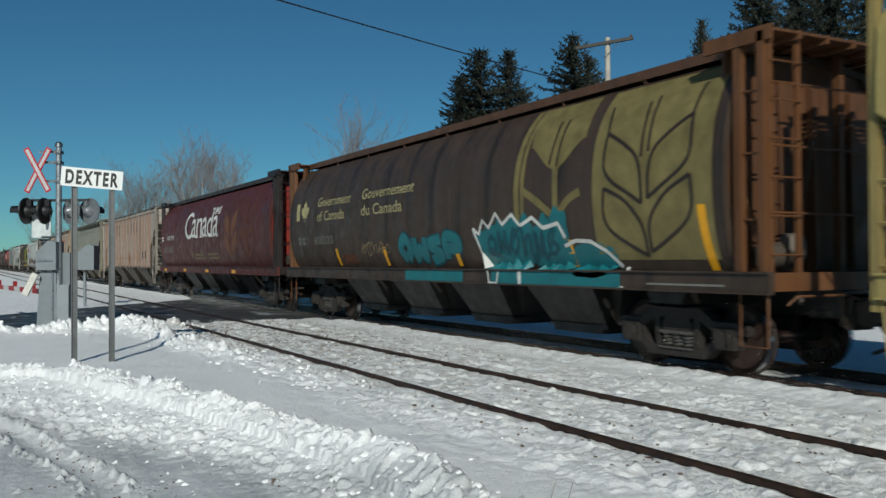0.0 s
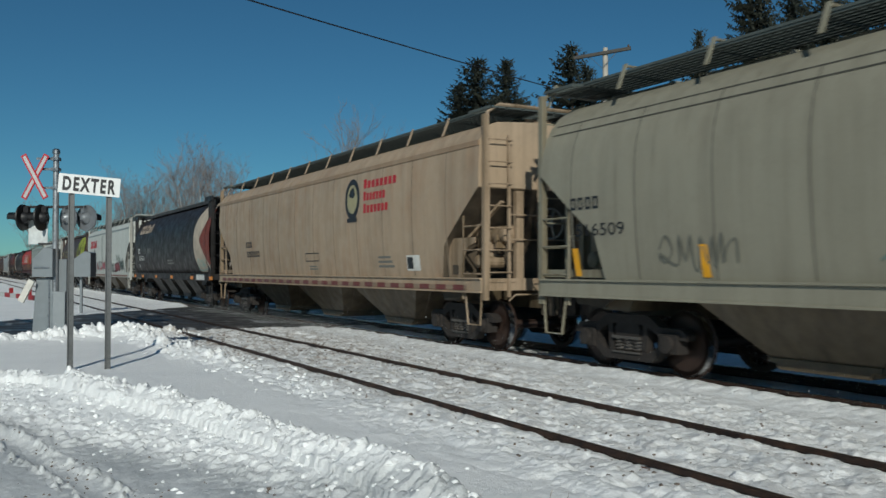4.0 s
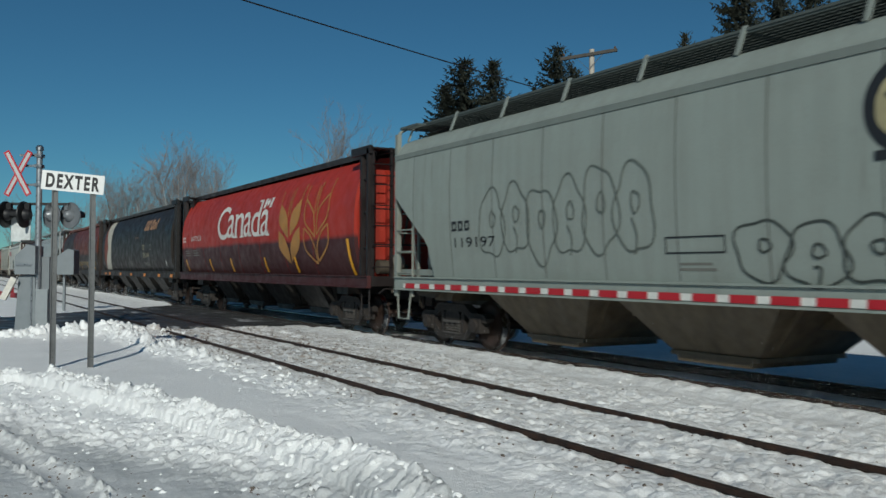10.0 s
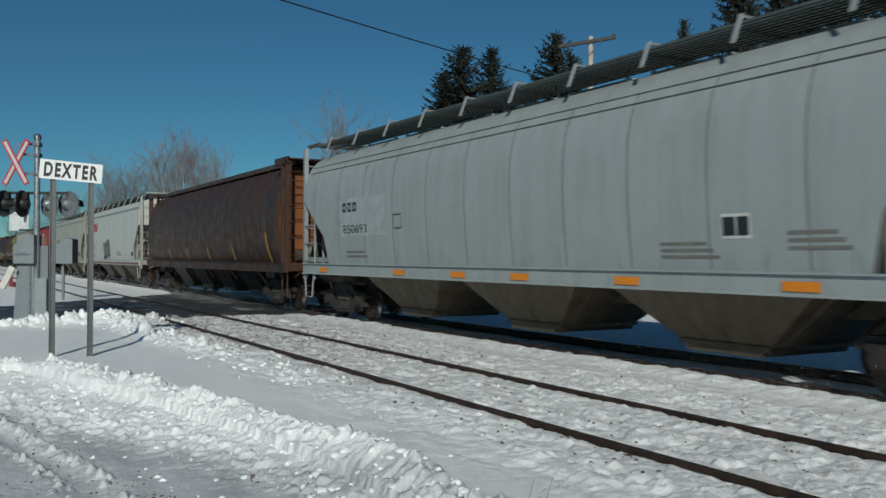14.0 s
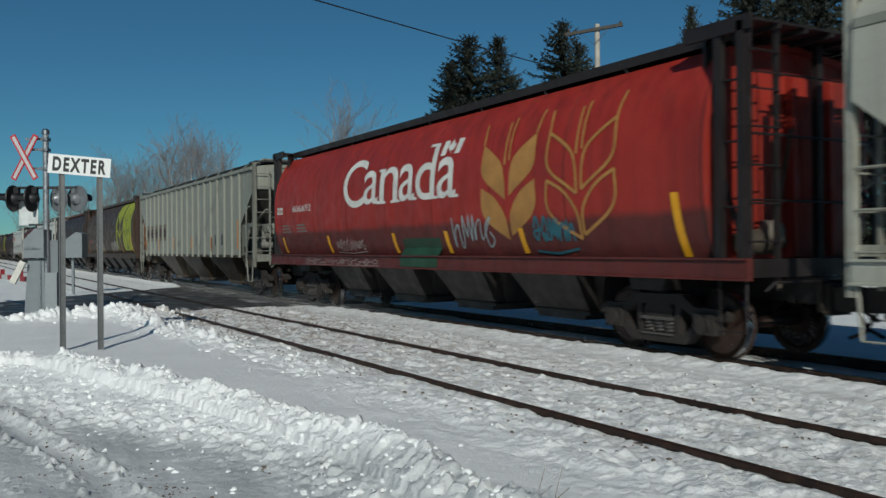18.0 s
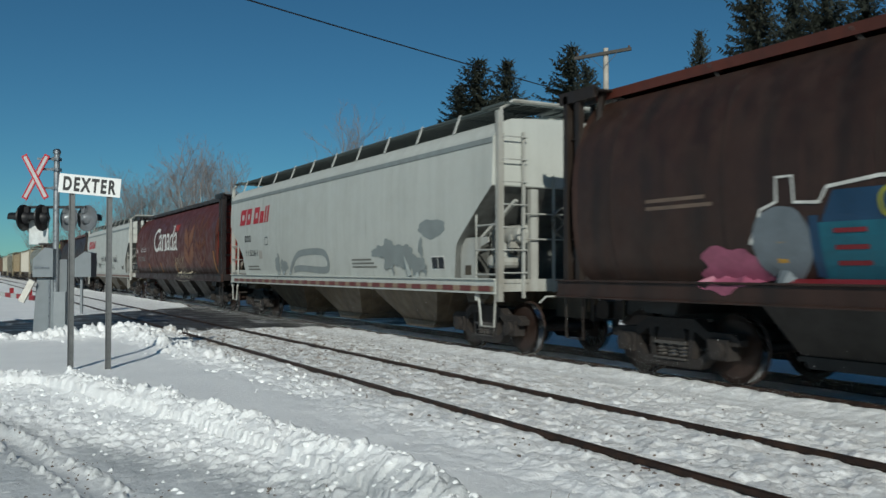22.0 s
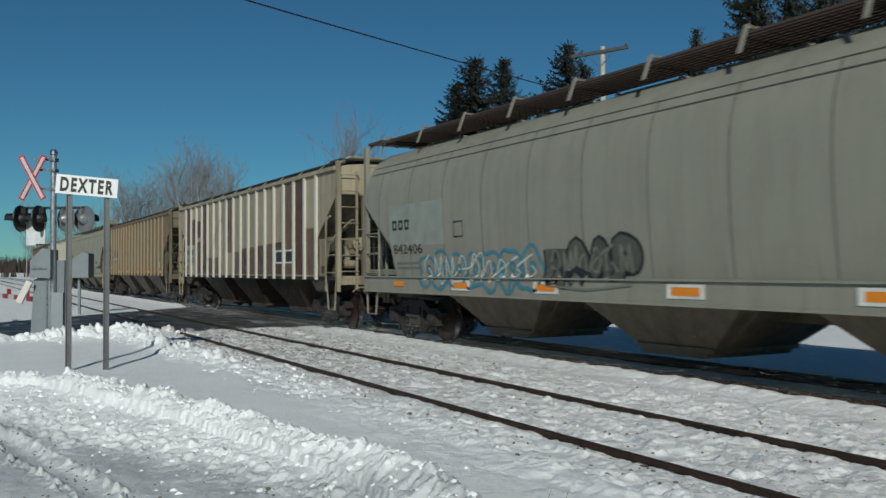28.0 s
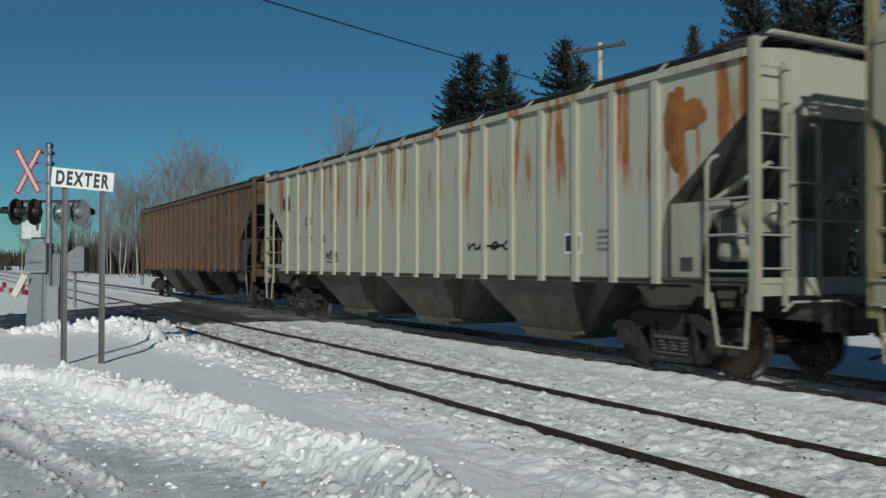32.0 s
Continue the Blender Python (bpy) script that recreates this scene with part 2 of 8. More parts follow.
    def mesh(self, name, mats, smooth=False):
        me = bpy.data.meshes.new(name)
        me.from_pydata(self.v, [], self.f)
        for m in mats if isinstance(mats, (list, tuple)) else [mats]:
            me.materials.append(m)
        if any(self.m):
            me.polygons.foreach_set("material_index", self.m)
        if len(self.f) < 6000:
            bm = bmesh.new()
            bm.from_mesh(me)
            bmesh.ops.recalc_face_normals(bm, faces=bm.faces)
            bm.to_mesh(me)
            bm.free()
        if smooth:
            me.shade_smooth()
            me.set_sharp_from_angle(angle=radians(35))
        return me


def part(name, me, parent=None, label="", at=None):
    """One mesh object, under a thing or a part."""
    ob = new(name, me)
    ob.parent = parent
    if at is not None:
        ob.matrix_basis = at if isinstance(at, Matrix) else Matrix.Translation(at)
    if label:
        ob["label"] = label
    return ob


def root(name, label, category, at=(0, 0, 0), group="", kind=""):
    """The Empty at a thing's base."""
    ob = new(name)
    ob.matrix_basis = at if isinstance(at, Matrix) else Matrix.Translation(at)
    ob.empty_display_size = 0.2
    return tagged(ob, label, category, group, kind)


CACHE = {}


def once(key, make):
    if key not in CACHE:
        CACHE[key] = make()
    return CACHE[key]


# ---- ground ----
def vnoise(x, y, seed):
    """Smooth value noise on arrays."""
    xi, yi = np.floor(x).astype(np.int64), np.floor(y).astype(np.int64)
    fx, fy = x - xi, y - yi
    fx, fy = fx * fx * (3 - 2 * fx), fy * fy * (3 - 2 * fy)

    def h(a, b):
        n = (a * 374761393 + b * 668265263 + seed * 974711) & 0x7FFFFFFF
        n = ((n ^ (n >> 13)) * 1274126177) & 0x7FFFFFFF
        return ((n ^ (n >> 16)) & 0xFFFF) / 65535.0

    a, b = h(xi, yi) * (1 - fx) + h(xi + 1, yi) * fx, h(xi, yi + 1) * (1 - fx) + h(xi + 1, yi + 1) * fx
    return a * (1 - fy) + b * fy - 0.5


def fbm(x, y, scale, octaves, seed, gain=0.5):
    out, amp = 0.0, 1.0
    for i in range(octaves):
        out = out + amp * vnoise(x * scale, y * scale, seed + i)
        scale, amp = scale * 2.03, amp * gain
    return out


def clods(x, y, scale, seed):
    """Broken chunks: cells with their own height, steep at the rim."""
    x, y = x * scale, y * scale
    xi, yi = np.floor(x).astype(np.int64), np.floor(y).astype(np.int64)
    best, tall = np.full(x.shape, 9.0), np.zeros(x.shape)
    for a in (-1, 0, 1):
        for b in (-1, 0, 1):
            n = ((xi + a) * 73856093 ^ (yi + b) * 19349663 ^ seed * 83492791) & 0x7FFFFFFF
            n = ((n ^ (n >> 13)) * 1274126177) & 0x7FFFFFFF
            dx = xi + a + 0.15 + 0.7 * ((n & 255) / 255) - x
            dy = yi + b + 0.15 + 0.7 * (((n >> 8) & 255) / 255) - y
            q = np.abs(dx) * 0.9 + np.abs(dy) * 0.6 + 0.4 * np.hypot(dx, dy)
            near = q < best
            best, tall = np.where(near, q, best), np.where(near, ((n >> 16) & 255) / 255, tall)
    return tall * tall * np.clip((0.66 - best) / 0.22, 0, 1)


BANK_X = [-60, -30, -17, -14, -13.2, -12.6, -10.6, -9.7, -9.0, -8.2, -7.2, -6.4, -5.8, -4.8, -4.0, -2, 3, 20]
BANK_Y = [-40, -21, -11.2, -9.6, -9.1, -8.5, -7.98, -7.63, -7.44, -7.27, -7.07, -7.0, -6.93, -6.96, -7.05, -7.0, -6.6, -5.5]
ROAD_X1 = -23.2


def road_far(y):
    """The road's far edge, which runs askew."""
    return np.clip(-32.6 - 1.1 * (y + 5.9), -38.0, -29.6)


def ground_height(x, y):
    z = np.full_like(x, -0.14)
    # the verge by the sign lies a little higher, the driven lane at the camera lower
    d = y - np.interp(x, BANK_X, BANK_Y)
    z += 0.07 * np.clip((-y - 5.2) / 1.0, 0, 1) * (d > -0.3)
    z -= 0.05 * np.clip((-d - 0.6) / 1.0, 0, 1)
    z += 0.03 * fbm(x, y, 0.35, 3, 5) + 0.012 * fbm(x, y, 2.2, 3, 6)
    # ploughed bank: broken crest, a fluted face towards the lane and a low apron of crumbs
    foot = np.interp(x, [-30, -13, -10, -8.7, -7.5, -5.8], [1.9, 1.6, 1.3, 0.95, 0.75, 0.6])
    rough = 0.55 * clods(x, y, 5.0, 11) + 0.45 * clods(x, y, 11.0, 12) + 0.3 * clods(x, y, 22.0, 13)
    flute = np.abs(fbm(x * 1.6 + 0.7 * y, 0.5 * y, 5.0, 3, 35))
    prof = np.where(d > 0, np.exp(-(d / 0.13) ** 2), np.where(d > -0.32 * foot, np.exp(-(np.abs(d) / (0.42 * foot)) ** 2), 0.56 * np.clip(1 + (d + 0.32 * foot) / (0.75 * foot), 0, 1) ** 1.4))
    crest = 0.23 + 0.09 * fbm(x, 0 * y, 0.6, 3, 41) + 0.05 * fbm(x, 0 * y, 2.6, 2, 42)
    z += crest * prof * (0.8 + 0.35 * fbm(x, y, 1.8, 3, 43)) - 0.07 * flute * prof * (d < 0.05)
    z += 0.10 * rough * np.clip(prof * 1.5, 0, 1) * (0.45 + 0.55 * np.exp(-((d + 0.05) / 0.2) ** 2))
    # crumbs thrown over the lane
    z += 0.05 * np.exp(-((d + 0.9 * foot) / (0.45 * foot)) ** 2) * (clods(x, y, 9.0, 51) + 0.6 * clods(x, y, 19.0, 52))
    # tyre ruts in the lane, with crumbled shoulders
    for off, tall in ((1.72, 1.0), (2.5, 0.5), (3.6, 0.6)):
        w = d + off + 0.3 * fbm(x, y, 0.5, 2, 61)
        z += 0.055 * tall * np.exp(-((np.abs(w) - 0.17) / 0.075) ** 2) * np.clip(0.2 + 1.6 * fbm(x, y, 0.8, 2, 62) + 1.5 * clods(x, y, 14, 63), 0, 1.3) - 0.03 * tall * np.exp(-(w / 0.14) ** 2)
    z += 0.008 * fbm(x, y, 6.0, 3, 64, 0.6) * np.clip((-d - foot) / 0.3, 0, 1)
    # windrow along the road and beside the siding
    r = np.exp(-((x + 21.9) / 0.55) ** 2) * np.clip((-y - 4.3) / 0.8, 0, 1) * np.clip((y + 40) / 5, 0, 1)
    z += 0.26 * r * (0.5 + 0.7 * clods(x, y, 3.0, 71) + 0.4 * clods(x, y, 7.0, 73) + 0.6 * fbm(x, y, 0.7, 2, 72))
    r = np.exp(-((y + 5.95 - 0.04 * (x + 18)) / 0.4) ** 2) * np.clip((x + 23) / 1.5, 0, 1) * np.clip((-12.5 - x) / 3, 0, 1)
    z += 0.22 * r * (0.4 + 0.7 * clods(x, y, 3.5, 81) + 0.45 * clods(x, y, 8.0, 82))
    # trodden snow round the siding
    s = np.clip((y + 6.4) / 0.7, 0, 1) * np.clip((-1.6 - y) / 0.5, 0, 1)
    z = z + s * np.maximum(0, -0.045 - z)
    plates = np.clip(fbm(x * 0.55, y * 1.2, 4.2, 3, 101) * 5 + 0.35, 0, 1)
    z += 0.03 * s * (plates - 0.5) + 0.022 * s * fbm(x * 0.7, y, 9, 4, 102, 0.65) + 0.022 * s * (clods(x * 0.7, y, 5, 103) + 0.8 * clods(x, y, 13, 104) - 0.2)
    z += 0.05 * np.clip((y - 2.5) / 2, 0, 1) + 0.10 * fbm(x, y, 0.25, 3, 111) * np.clip((y - 3) / 4, 0, 1)
    # the shelf of snow beside the running line, broken off in a lip
    lip = -1.16 + 0.16 * fbm(x, 0 * y, 0.5, 3, 92) + 0.12 * fbm(x, 0 * y, 3.0, 3, 93)
    r = np.clip((y + 2.0) / 0.7, 0, 1) * (y < lip) * np.clip((np.abs(x + 26.4) - 3.4) / 2, 0, 1)
    top = 0.012 + 0.05 * np.abs(fbm(x, y, 2.2, 3, 91)) + 0.02 * fbm(x, y, 9, 2, 94)
    z = np.where(r > 0, z + r * np.maximum(0, top - z), z)
    z = np.where((y >= lip) & (y < 0) & (np.abs(x + 26.4) > 3.6), np.minimum(z, -0.03 + 0.025 * fbm(x, y, 4, 3, 95)), z)
    # flangeways and the beds under the rails
    for rail in (-4.98, -3.475):
        q = np.abs(y - rail)
        z = np.where(q < 0.085, np.minimum(z, -0.04 + 0.02 * fbm(x, y, 6, 2, 120)), z)
    q = np.abs(y)
    z = np.where(q < 0.86, np.minimum(z, -0.03 + 0.025 * fbm(x, y, 5, 3, 121)), z)
    # the road across the tracks
    g = np.clip(np.maximum(road_far(y) - x, x - ROAD_X1) / 0.5, 0, 1)
    z = z * g + (-0.10) * (1 - g)
    # a low bank of snow far behind the line
    far = np.hypot(x, y)
    return np.where(far > 120, -0.1, z)


def grid_mesh(name, X, Y, zz, mat):
    nx, ny = X.shape
    co = np.stack([X, Y, zz], -1).reshape(-1, 3).astype(np.float32)
    i = (np.arange(nx - 1)[:, None] * ny + np.arange(ny - 1)[None, :]).ravel()
    quads = np.stack([i, i + ny, i + ny + 1, i + 1], -1).astype(np.int32)
    me = bpy.data.meshes.new(name)
    me.vertices.add(len(co))
    me.vertices.foreach_set("co", co.ravel())
    me.loops.add(quads.size)
    me.loops.foreach_set("vertex_index", quads.ravel())
    me.polygons.add(len(quads))
    me.polygons.foreach_set("loop_start", np.arange(len(quads), dtype=np.int32) * 4)
    me.update(calc_edges=True)
    me.validate()
    me.shade_smooth()
    me.materials.append(mat)
    return me


def steps(far, *runs):
    """Grid lines: runs of (from, to, step), widening outside them."""
    mid = np.concatenate([np.arange(a, b, c) for a, b, c in runs])
    out, c = [], runs[0][2]
    a = mid[0]
    while a > -far:
        c *= 1.06
        a -= c
        out.append(a)
    left = out[::-1]
    out, c, a = [], runs[-1][2], mid[-1]
    while a < far:
        c *= 1.06
        a += c
        out.append(a)
    return np.concatenate([left, mid, out])


GX = steps(3200, (-25.0, -14.0, 0.055), (-14.0, -9.5, 0.036), (-9.5, -2.0, 0.022))
GY = steps(3200, (-12.0, -9.5, 0.05), (-9.5, -6.5, 0.022), (-6.5, -0.9, 0.03), (-0.9, 1.0, 0.08))
GXX, GYY = np.meshgrid(GX, GY, indexing="ij")
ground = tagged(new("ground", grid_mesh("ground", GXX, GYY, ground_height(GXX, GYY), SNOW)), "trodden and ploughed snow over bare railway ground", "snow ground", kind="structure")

# the road: asphalt laid over the ground, sloped edges
xs = np.linspace(0, 1, 50)
ys = np.concatenate([np.linspace(-60, -9, 60), np.linspace(-8.9, 4, 120), np.linspace(4.3, 60, 60)])
XX, YY = np.meshgrid(xs, ys, indexing="ij")
XX = road_far(YY) + (ROAD_X1 - road_far(YY)) * XX
edge = np.minimum(XX - road_far(YY), ROAD_X1 - XX) + 0.25 * fbm(XX, YY, 0.9, 3, 131)
zz = np.where(edge < 0.15, -0.16, -0.045 + 0.008 * fbm(XX, YY, 1.5, 3, 132))
tagged(new("road", grid_mesh("road", XX, YY, zz, ASPHALT)), "dark wet asphalt road with packed snow at the level crossing", "road", kind="structure")


def rail_prof(y):
    """The section of a rail head, web and foot."""
    return [(y - 0.036, -0.002), (y + 0.036, -0.002), (y + 0.037, -0.04), (y + 0.011, -0.05), (y + 0.009, -0.13), (y + 0.07, -0.15), (y + 0.07, -0.165), (y - 0.07, -0.165), (y - 0.07, -0.15), (y - 0.009, -0.13), (y - 0.011, -0.05), (y - 0.037, -0.04)]


def rail_mesh(y, x0, x1, lift=0.0, bend=None):
    g = Geo()
    xs = np.linspace(x0, x1, 80)
    p = rail_prof(y)
    n = len(p)
    v = [(x, q[0] + (bend(x) if bend else 0), q[1] + lift) for x in xs for q in p]
    f = [(i * n + k, (i + 1) * n + k, (i + 1) * n + (k + 1) % n, i * n + (k + 1) % n) for i in range(len(xs) - 1) for k in range(n)]
    f += [tuple(range(n)), tuple((len(xs) - 1) * n + k for k in range(n))]
    m = g.add(v, f).mesh("rail", [RAIL, TREAD])
    for poly in m.polygons:
        if lift >= 0 and abs(y) < 1 and poly.normal.z > 0.9 and poly.center.z > -0.01 + lift:
            poly.material_index = 1
    return m


for nm, lab, rails, lift in (("railway_track", "running line with polished steel rails in snow", (-0.753, 0.753), 0.0), ("siding_track", "rusty siding rails half buried in trodden snow", (-4.98, -3.475), 0.0)):
    tr = root(nm, lab, "railway track", kind="structure")
    for y in rails:
        part("rail", rail_mesh(y, -700, 60, lift), tr)
    if nm == "siding_track":
        g = Geo().box(-5.32, -5.06, -0.12, -0.045, -0.12, -0.03)
        jb = Geo().box(-0.45, 0.45, -0.03, 0.0, -0.115, -0.06).box(-0.3, -0.26, -0.045, -0.03, -0.1, -0.07).box(0.26, 0.3, -0.045, -0.03, -0.1, -0.07).mesh("joint_bar", plain("5b3a28", 0.7))
        for x in (-4.9, -16.5):
            part("joint_bar", jb, tr, at=(x, -4.995, 0))


# ---- freight cars ----
# Car space: x ahead, y across (the camera sees the -y side), z above the rails.
def side_cyl(z):
    """Half width of the cylindrical hopper at height z."""
    if z < 2.62:
        return 1.6 * max(0.0, 1 - ((2.62 - z) / 1.95) ** 2.6) ** (1 / 2.6)
    return 1.6 * max(0.0, 1 - ((z - 2.62) / 1.82) ** 2.25) ** (1 / 2.25)


def side_smooth(z):
    """Half width of the curved-side hopper at height z."""
    return 1.61 - 0.1 * ((z - 2.9) / 1.5) ** 2


def side_round(z):
    """Half width of the hopper whose sides roll over into the roof."""
    if z < 2.6:
        return side_smooth(z) - 0.006
    return 1.6 * max(0.0, 1 - ((z - 2.6) / 1.66) ** 2.9) ** (1 / 2.9)


def side_rib(z):
    return 1.5


SIDE = {"cyl": side_cyl, "smooth": side_smooth, "round": side_round, "rib": side_rib}


def outline(kind):
    """The right half of the section, from the sill up to the roof's middle."""
    if kind == "cyl":
        zs = [1.34 + (4.04 - 1.34) * i / 15 for i in range(16)]
        pts = [(side_cyl(z), z) for z in zs]
        return pts + [(0.6, 4.12), (0.0, 4.15)]
    if kind == "round":
        zs = [1.3 + (4.12 - 1.3) * i / 16 for i in range(17)]
        return [(side_round(z), z) for z in zs] + [(0.6, 4.21), (0.0, 4.24)]
    if kind == "smooth":
        zs = [1.3 + (3.86 - 1.3) * i / 10 for i in range(11)]
        return [(side_smooth(z), z) for z in zs] + [(1.5, 3.98), (1.4, 4.10), (1.2, 4.19), (0.6, 4.23), (0.0, 4.25)]
    return [(1.5, 1.3), (1.5, 2.0), (1.5, 3.0), (1.5, 3.9), (1.5, 4.06), (1.2, 4.12), (0.5, 4.18), (0.0, 4.2)]


CLEAR = {"cyl": (0.95, 1.15), "smooth": (0.95, 1.2), "rib": (0.65, 1.5)}   # from coupling to body, tail and head


def half_length(kind, z, half, e, gaps):
    """How far the shell reaches at height z, at its tail (-1) or head (1)."""
    top = half - gaps[e > 0]
    if kind == "smooth":
        pts = [(1.3, top - 1.5), (2.0, top - 1.32), (2.1, top - 1.18), (2.98, top - 0.02), (3.0, top), (5, top)]
    else:
        pts = [(1.3, top - 1.52), (2.0, top - 1.48), (2.3, top - 1.38), (3.36, top - 0.02), (3.4, top), (5, top)]
    return float(np.interp(z, [p[0] for p in pts], [p[1] for p in pts]))


def shell_mesh(kind, half, gaps, mats, ends, shape):
    """The lofted body: sides, roof and sloping end sheets."""
    prof = outline(shape)
    if kind != "cyl":
        more = []
        for a, b in zip(prof, prof[1:]):
            n = 5 if b[1] - a[1] > 0.5 else (2 if b[1] - a[1] > 0.2 else 1)
            more += [(a[0] + (b[0] - a[0]) * i / n, a[1] + (b[1] - a[1]) * i / n) for i in range(n)]
        prof = more + [prof[-1]]
        for z in ((2.1, 2.98, 3.0) if kind == "smooth" else (2.3, 3.36, 3.4)):
            prof.append((SIDE[shape](z), z))
        low_ = sorted([p for p in prof if p[1] < 4.0], key=lambda p: p[1])
        prof = low_ + [p for p in prof if p[1] >= 4.0]
    ring = [(-y, z) for y, z in prof] + [(y, z) for y, z in prof[-2::-1]]
    cols = 26
    g = Geo()
    n = len(ring)
    v = []
    for i in range(cols + 1):
        u = -1 + 2 * i / cols
        for y, z in ring:
            if kind == "cyl":
                v.append((ends[0] + (ends[1] - ends[0]) * (u + 1) / 2, y, z))
            else:
                a, b = -half_length(kind, z, half, -1, gaps), half_length(kind, z, half, 1, gaps)
                v.append((a + (b - a) * (u + 1) / 2, y, z))
    f, m = [], []
    for i in range(cols):
        for k in range(n - 1):
            f.append((i * n + k, (i + 1) * n + k, (i + 1) * n + k + 1, i * n + k + 1))
            m.append(2 if ring[k][1] > 4.02 and ring[k + 1][1] > 4.02 else 0)
    for i in (0, cols):
        for k in range(n // 2):
            f.append((i * n + k, i * n + k + 1, i * n + n - 2 - k, i * n + n - 1 - k))
            # end sheets below the overhang get the material darkened for shade
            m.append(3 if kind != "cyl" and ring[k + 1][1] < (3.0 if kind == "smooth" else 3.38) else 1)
    f.append(tuple(i * n for i in range(cols + 1)) + tuple(i * n + n - 1 for i in range(cols, -1, -1)))
    m.append(1)
    g.add(v, f)
    g.m = m
    return g.mesh("body", mats, smooth=True)


def bogie_meshes():
    """Cast side frame, bolster, spring nest, wheelset."""
    fr = Geo()
    out = [(-1.22, 0.58), (-1.05, 0.66), (-0.72, 0.66), (-0.42, 0.80), (0.42, 0.80), (0.72, 0.66), (1.05, 0.66), (1.22, 0.58), (1.2, 0.36), (1.04, 0.30), (0.74, 0.34), (0.5, 0.17), (-0.5, 0.17), (-0.74, 0.34), (-1.04, 0.30), (-1.2, 0.36)]
    top = [(-1.22, 0.60), (-1.1, 0.68), (-0.7, 0.68), (-0.45, 0.84), (0.45, 0.84), (0.7, 0.68), (1.1, 0.68), (1.22, 0.60), (1.2, 0.52), (0.68, 0.55), (0.4, 0.70), (-0.4, 0.70), (-0.68, 0.55), (-1.2, 0.52)]
    low = [(-0.72, 0.46), (-0.48, 0.30), (0.48, 0.30), (0.72, 0.46), (0.76, 0.36), (0.52, 0.17), (-0.52, 0.17), (-0.76, 0.36)]
    fr.prism(top, -0.09, 0.09).prism(low, -0.09, 0.09)
    for s in (-1, 1):
        fr.prism([(s * 0.30, 0.28), (s * 0.40, 0.28), (s * 0.44, 0.74), (s * 0.34, 0.74)], -0.08, 0.08)
        fr.prism([(s * 0.68, 0.36), (s * 0.80, 0.40), (s * 0.78, 0.62), (s * 0.64, 0.60)], -0.08, 0.08)
        fr.box(s * 0.89 - 0.17, s * 0.89 + 0.17, -0.13, 0.09, 0.33, 0.60)
        fr.lathe([(-0.20, 0.05), (-0.19, 0.12), (-0.12, 0.125), (0.0, 0.125)], 14, "y", (s * 0.89, 0, 0.457))
    frame = fr.mesh("side_frame", BOGIE)
    bo = Geo().prism([(-0.24, 0.42), (0.24, 0.42), (0.28, 0.62), (0.2, 0.74), (-0.2, 0.74), (-0.28, 0.62)], -1.1, 1.1)
    bo.lathe([(0.72, 0.18), (0.82, 0.18)], 16, "z")
    bolster = bo.mesh("bogie", BOGIE)
    sp = Geo()
    for x in (-0.2, 0.0, 0.2):
        turns, n = 4.0, 34
        sp.tube([(x + 0.085 * math.cos(i / n * turns * math.tau), 0.085 * math.sin(i / n * turns * math.tau), 0.29 + 0.20 * i / n) for i in range(n + 1)], 0.02, 5)
    sp.box(-0.3, 0.3, -0.12, 0.12, 0.27, 0.295).box(-0.3, 0.3, -0.12, 0.12, 0.48, 0.52)
    spring = sp.mesh("spring_nest", plain("5c5854", 0.5, 0.3))
    wh = Geo()
    for s in (-1, 1):
        # tread, flange and dished web
        wh.lathe([(s * 0.69, 0.0), (s * 0.69, 0.11), (s * 0.715, 0.16), (s * 0.735, 0.36), (s * 0.69, 0.40), (s * 0.685, 0.482), (s * 0.705, 0.485), (s * 0.72, 0.46)], 32, "y", slot=0)
        wh.lathe([(s * 0.72, 0.46), (s * 0.82, 0.455)], 32, "y", slot=1)
        wh.lathe([(s * 0.822, 0.454), (s * 0.822, 0.385), (s * 0.77, 0.36), (s * 0.75, 0.17), (s * 0.83, 0.13), (s * 0.83, 0.0)], 32, "y", slot=0)
        for k in range(3):
            a = k * math.tau / 3
            wh.lathe([(s * 0.76, 0.025), (s * 0.80, 0.025)], 8, "y", (0.27 * math.cos(a), 0, 0.27 * math.sin(a)), slot=2)
    wh.lathe([(-0.95, 0.07), (-0.7, 0.085), (0.7, 0.085), (0.95, 0.07)], 14, "y")
    wheels = wh.mesh("wheelset", [WHEEL, TREAD, BOGIE], smooth=True)
    return frame, bolster, spring, wheels


def frustum(l0, y0, top_z, l1, y1, low_z):
    """A tapering box, wide at the top."""
    v = [(-l0, -y0, top_z), (l0, -y0, top_z), (l0, y0, top_z), (-l0, y0, top_z), (-l1, -y1, low_z), (l1, -y1, low_z), (l1, y1, low_z), (-l1, y1, low_z)]
    return Geo().add(v, [(0, 1, 2, 3), (7, 6, 5, 4), (0, 4, 5, 1), (1, 5, 6, 2), (2, 6, 7, 3), (3, 7, 4, 0)])


def gate_mesh(mat):
    return Geo().prism([(-0.77, 0.04), (0.77, 0.04), (0.77, -0.02), (0.66, -0.02), (0.62, -0.1), (-0.62, -0.1), (-0.66, -0.02), (-0.77, -0.02)], -0.85, 0.85).mesh("outlet_gate", mat)


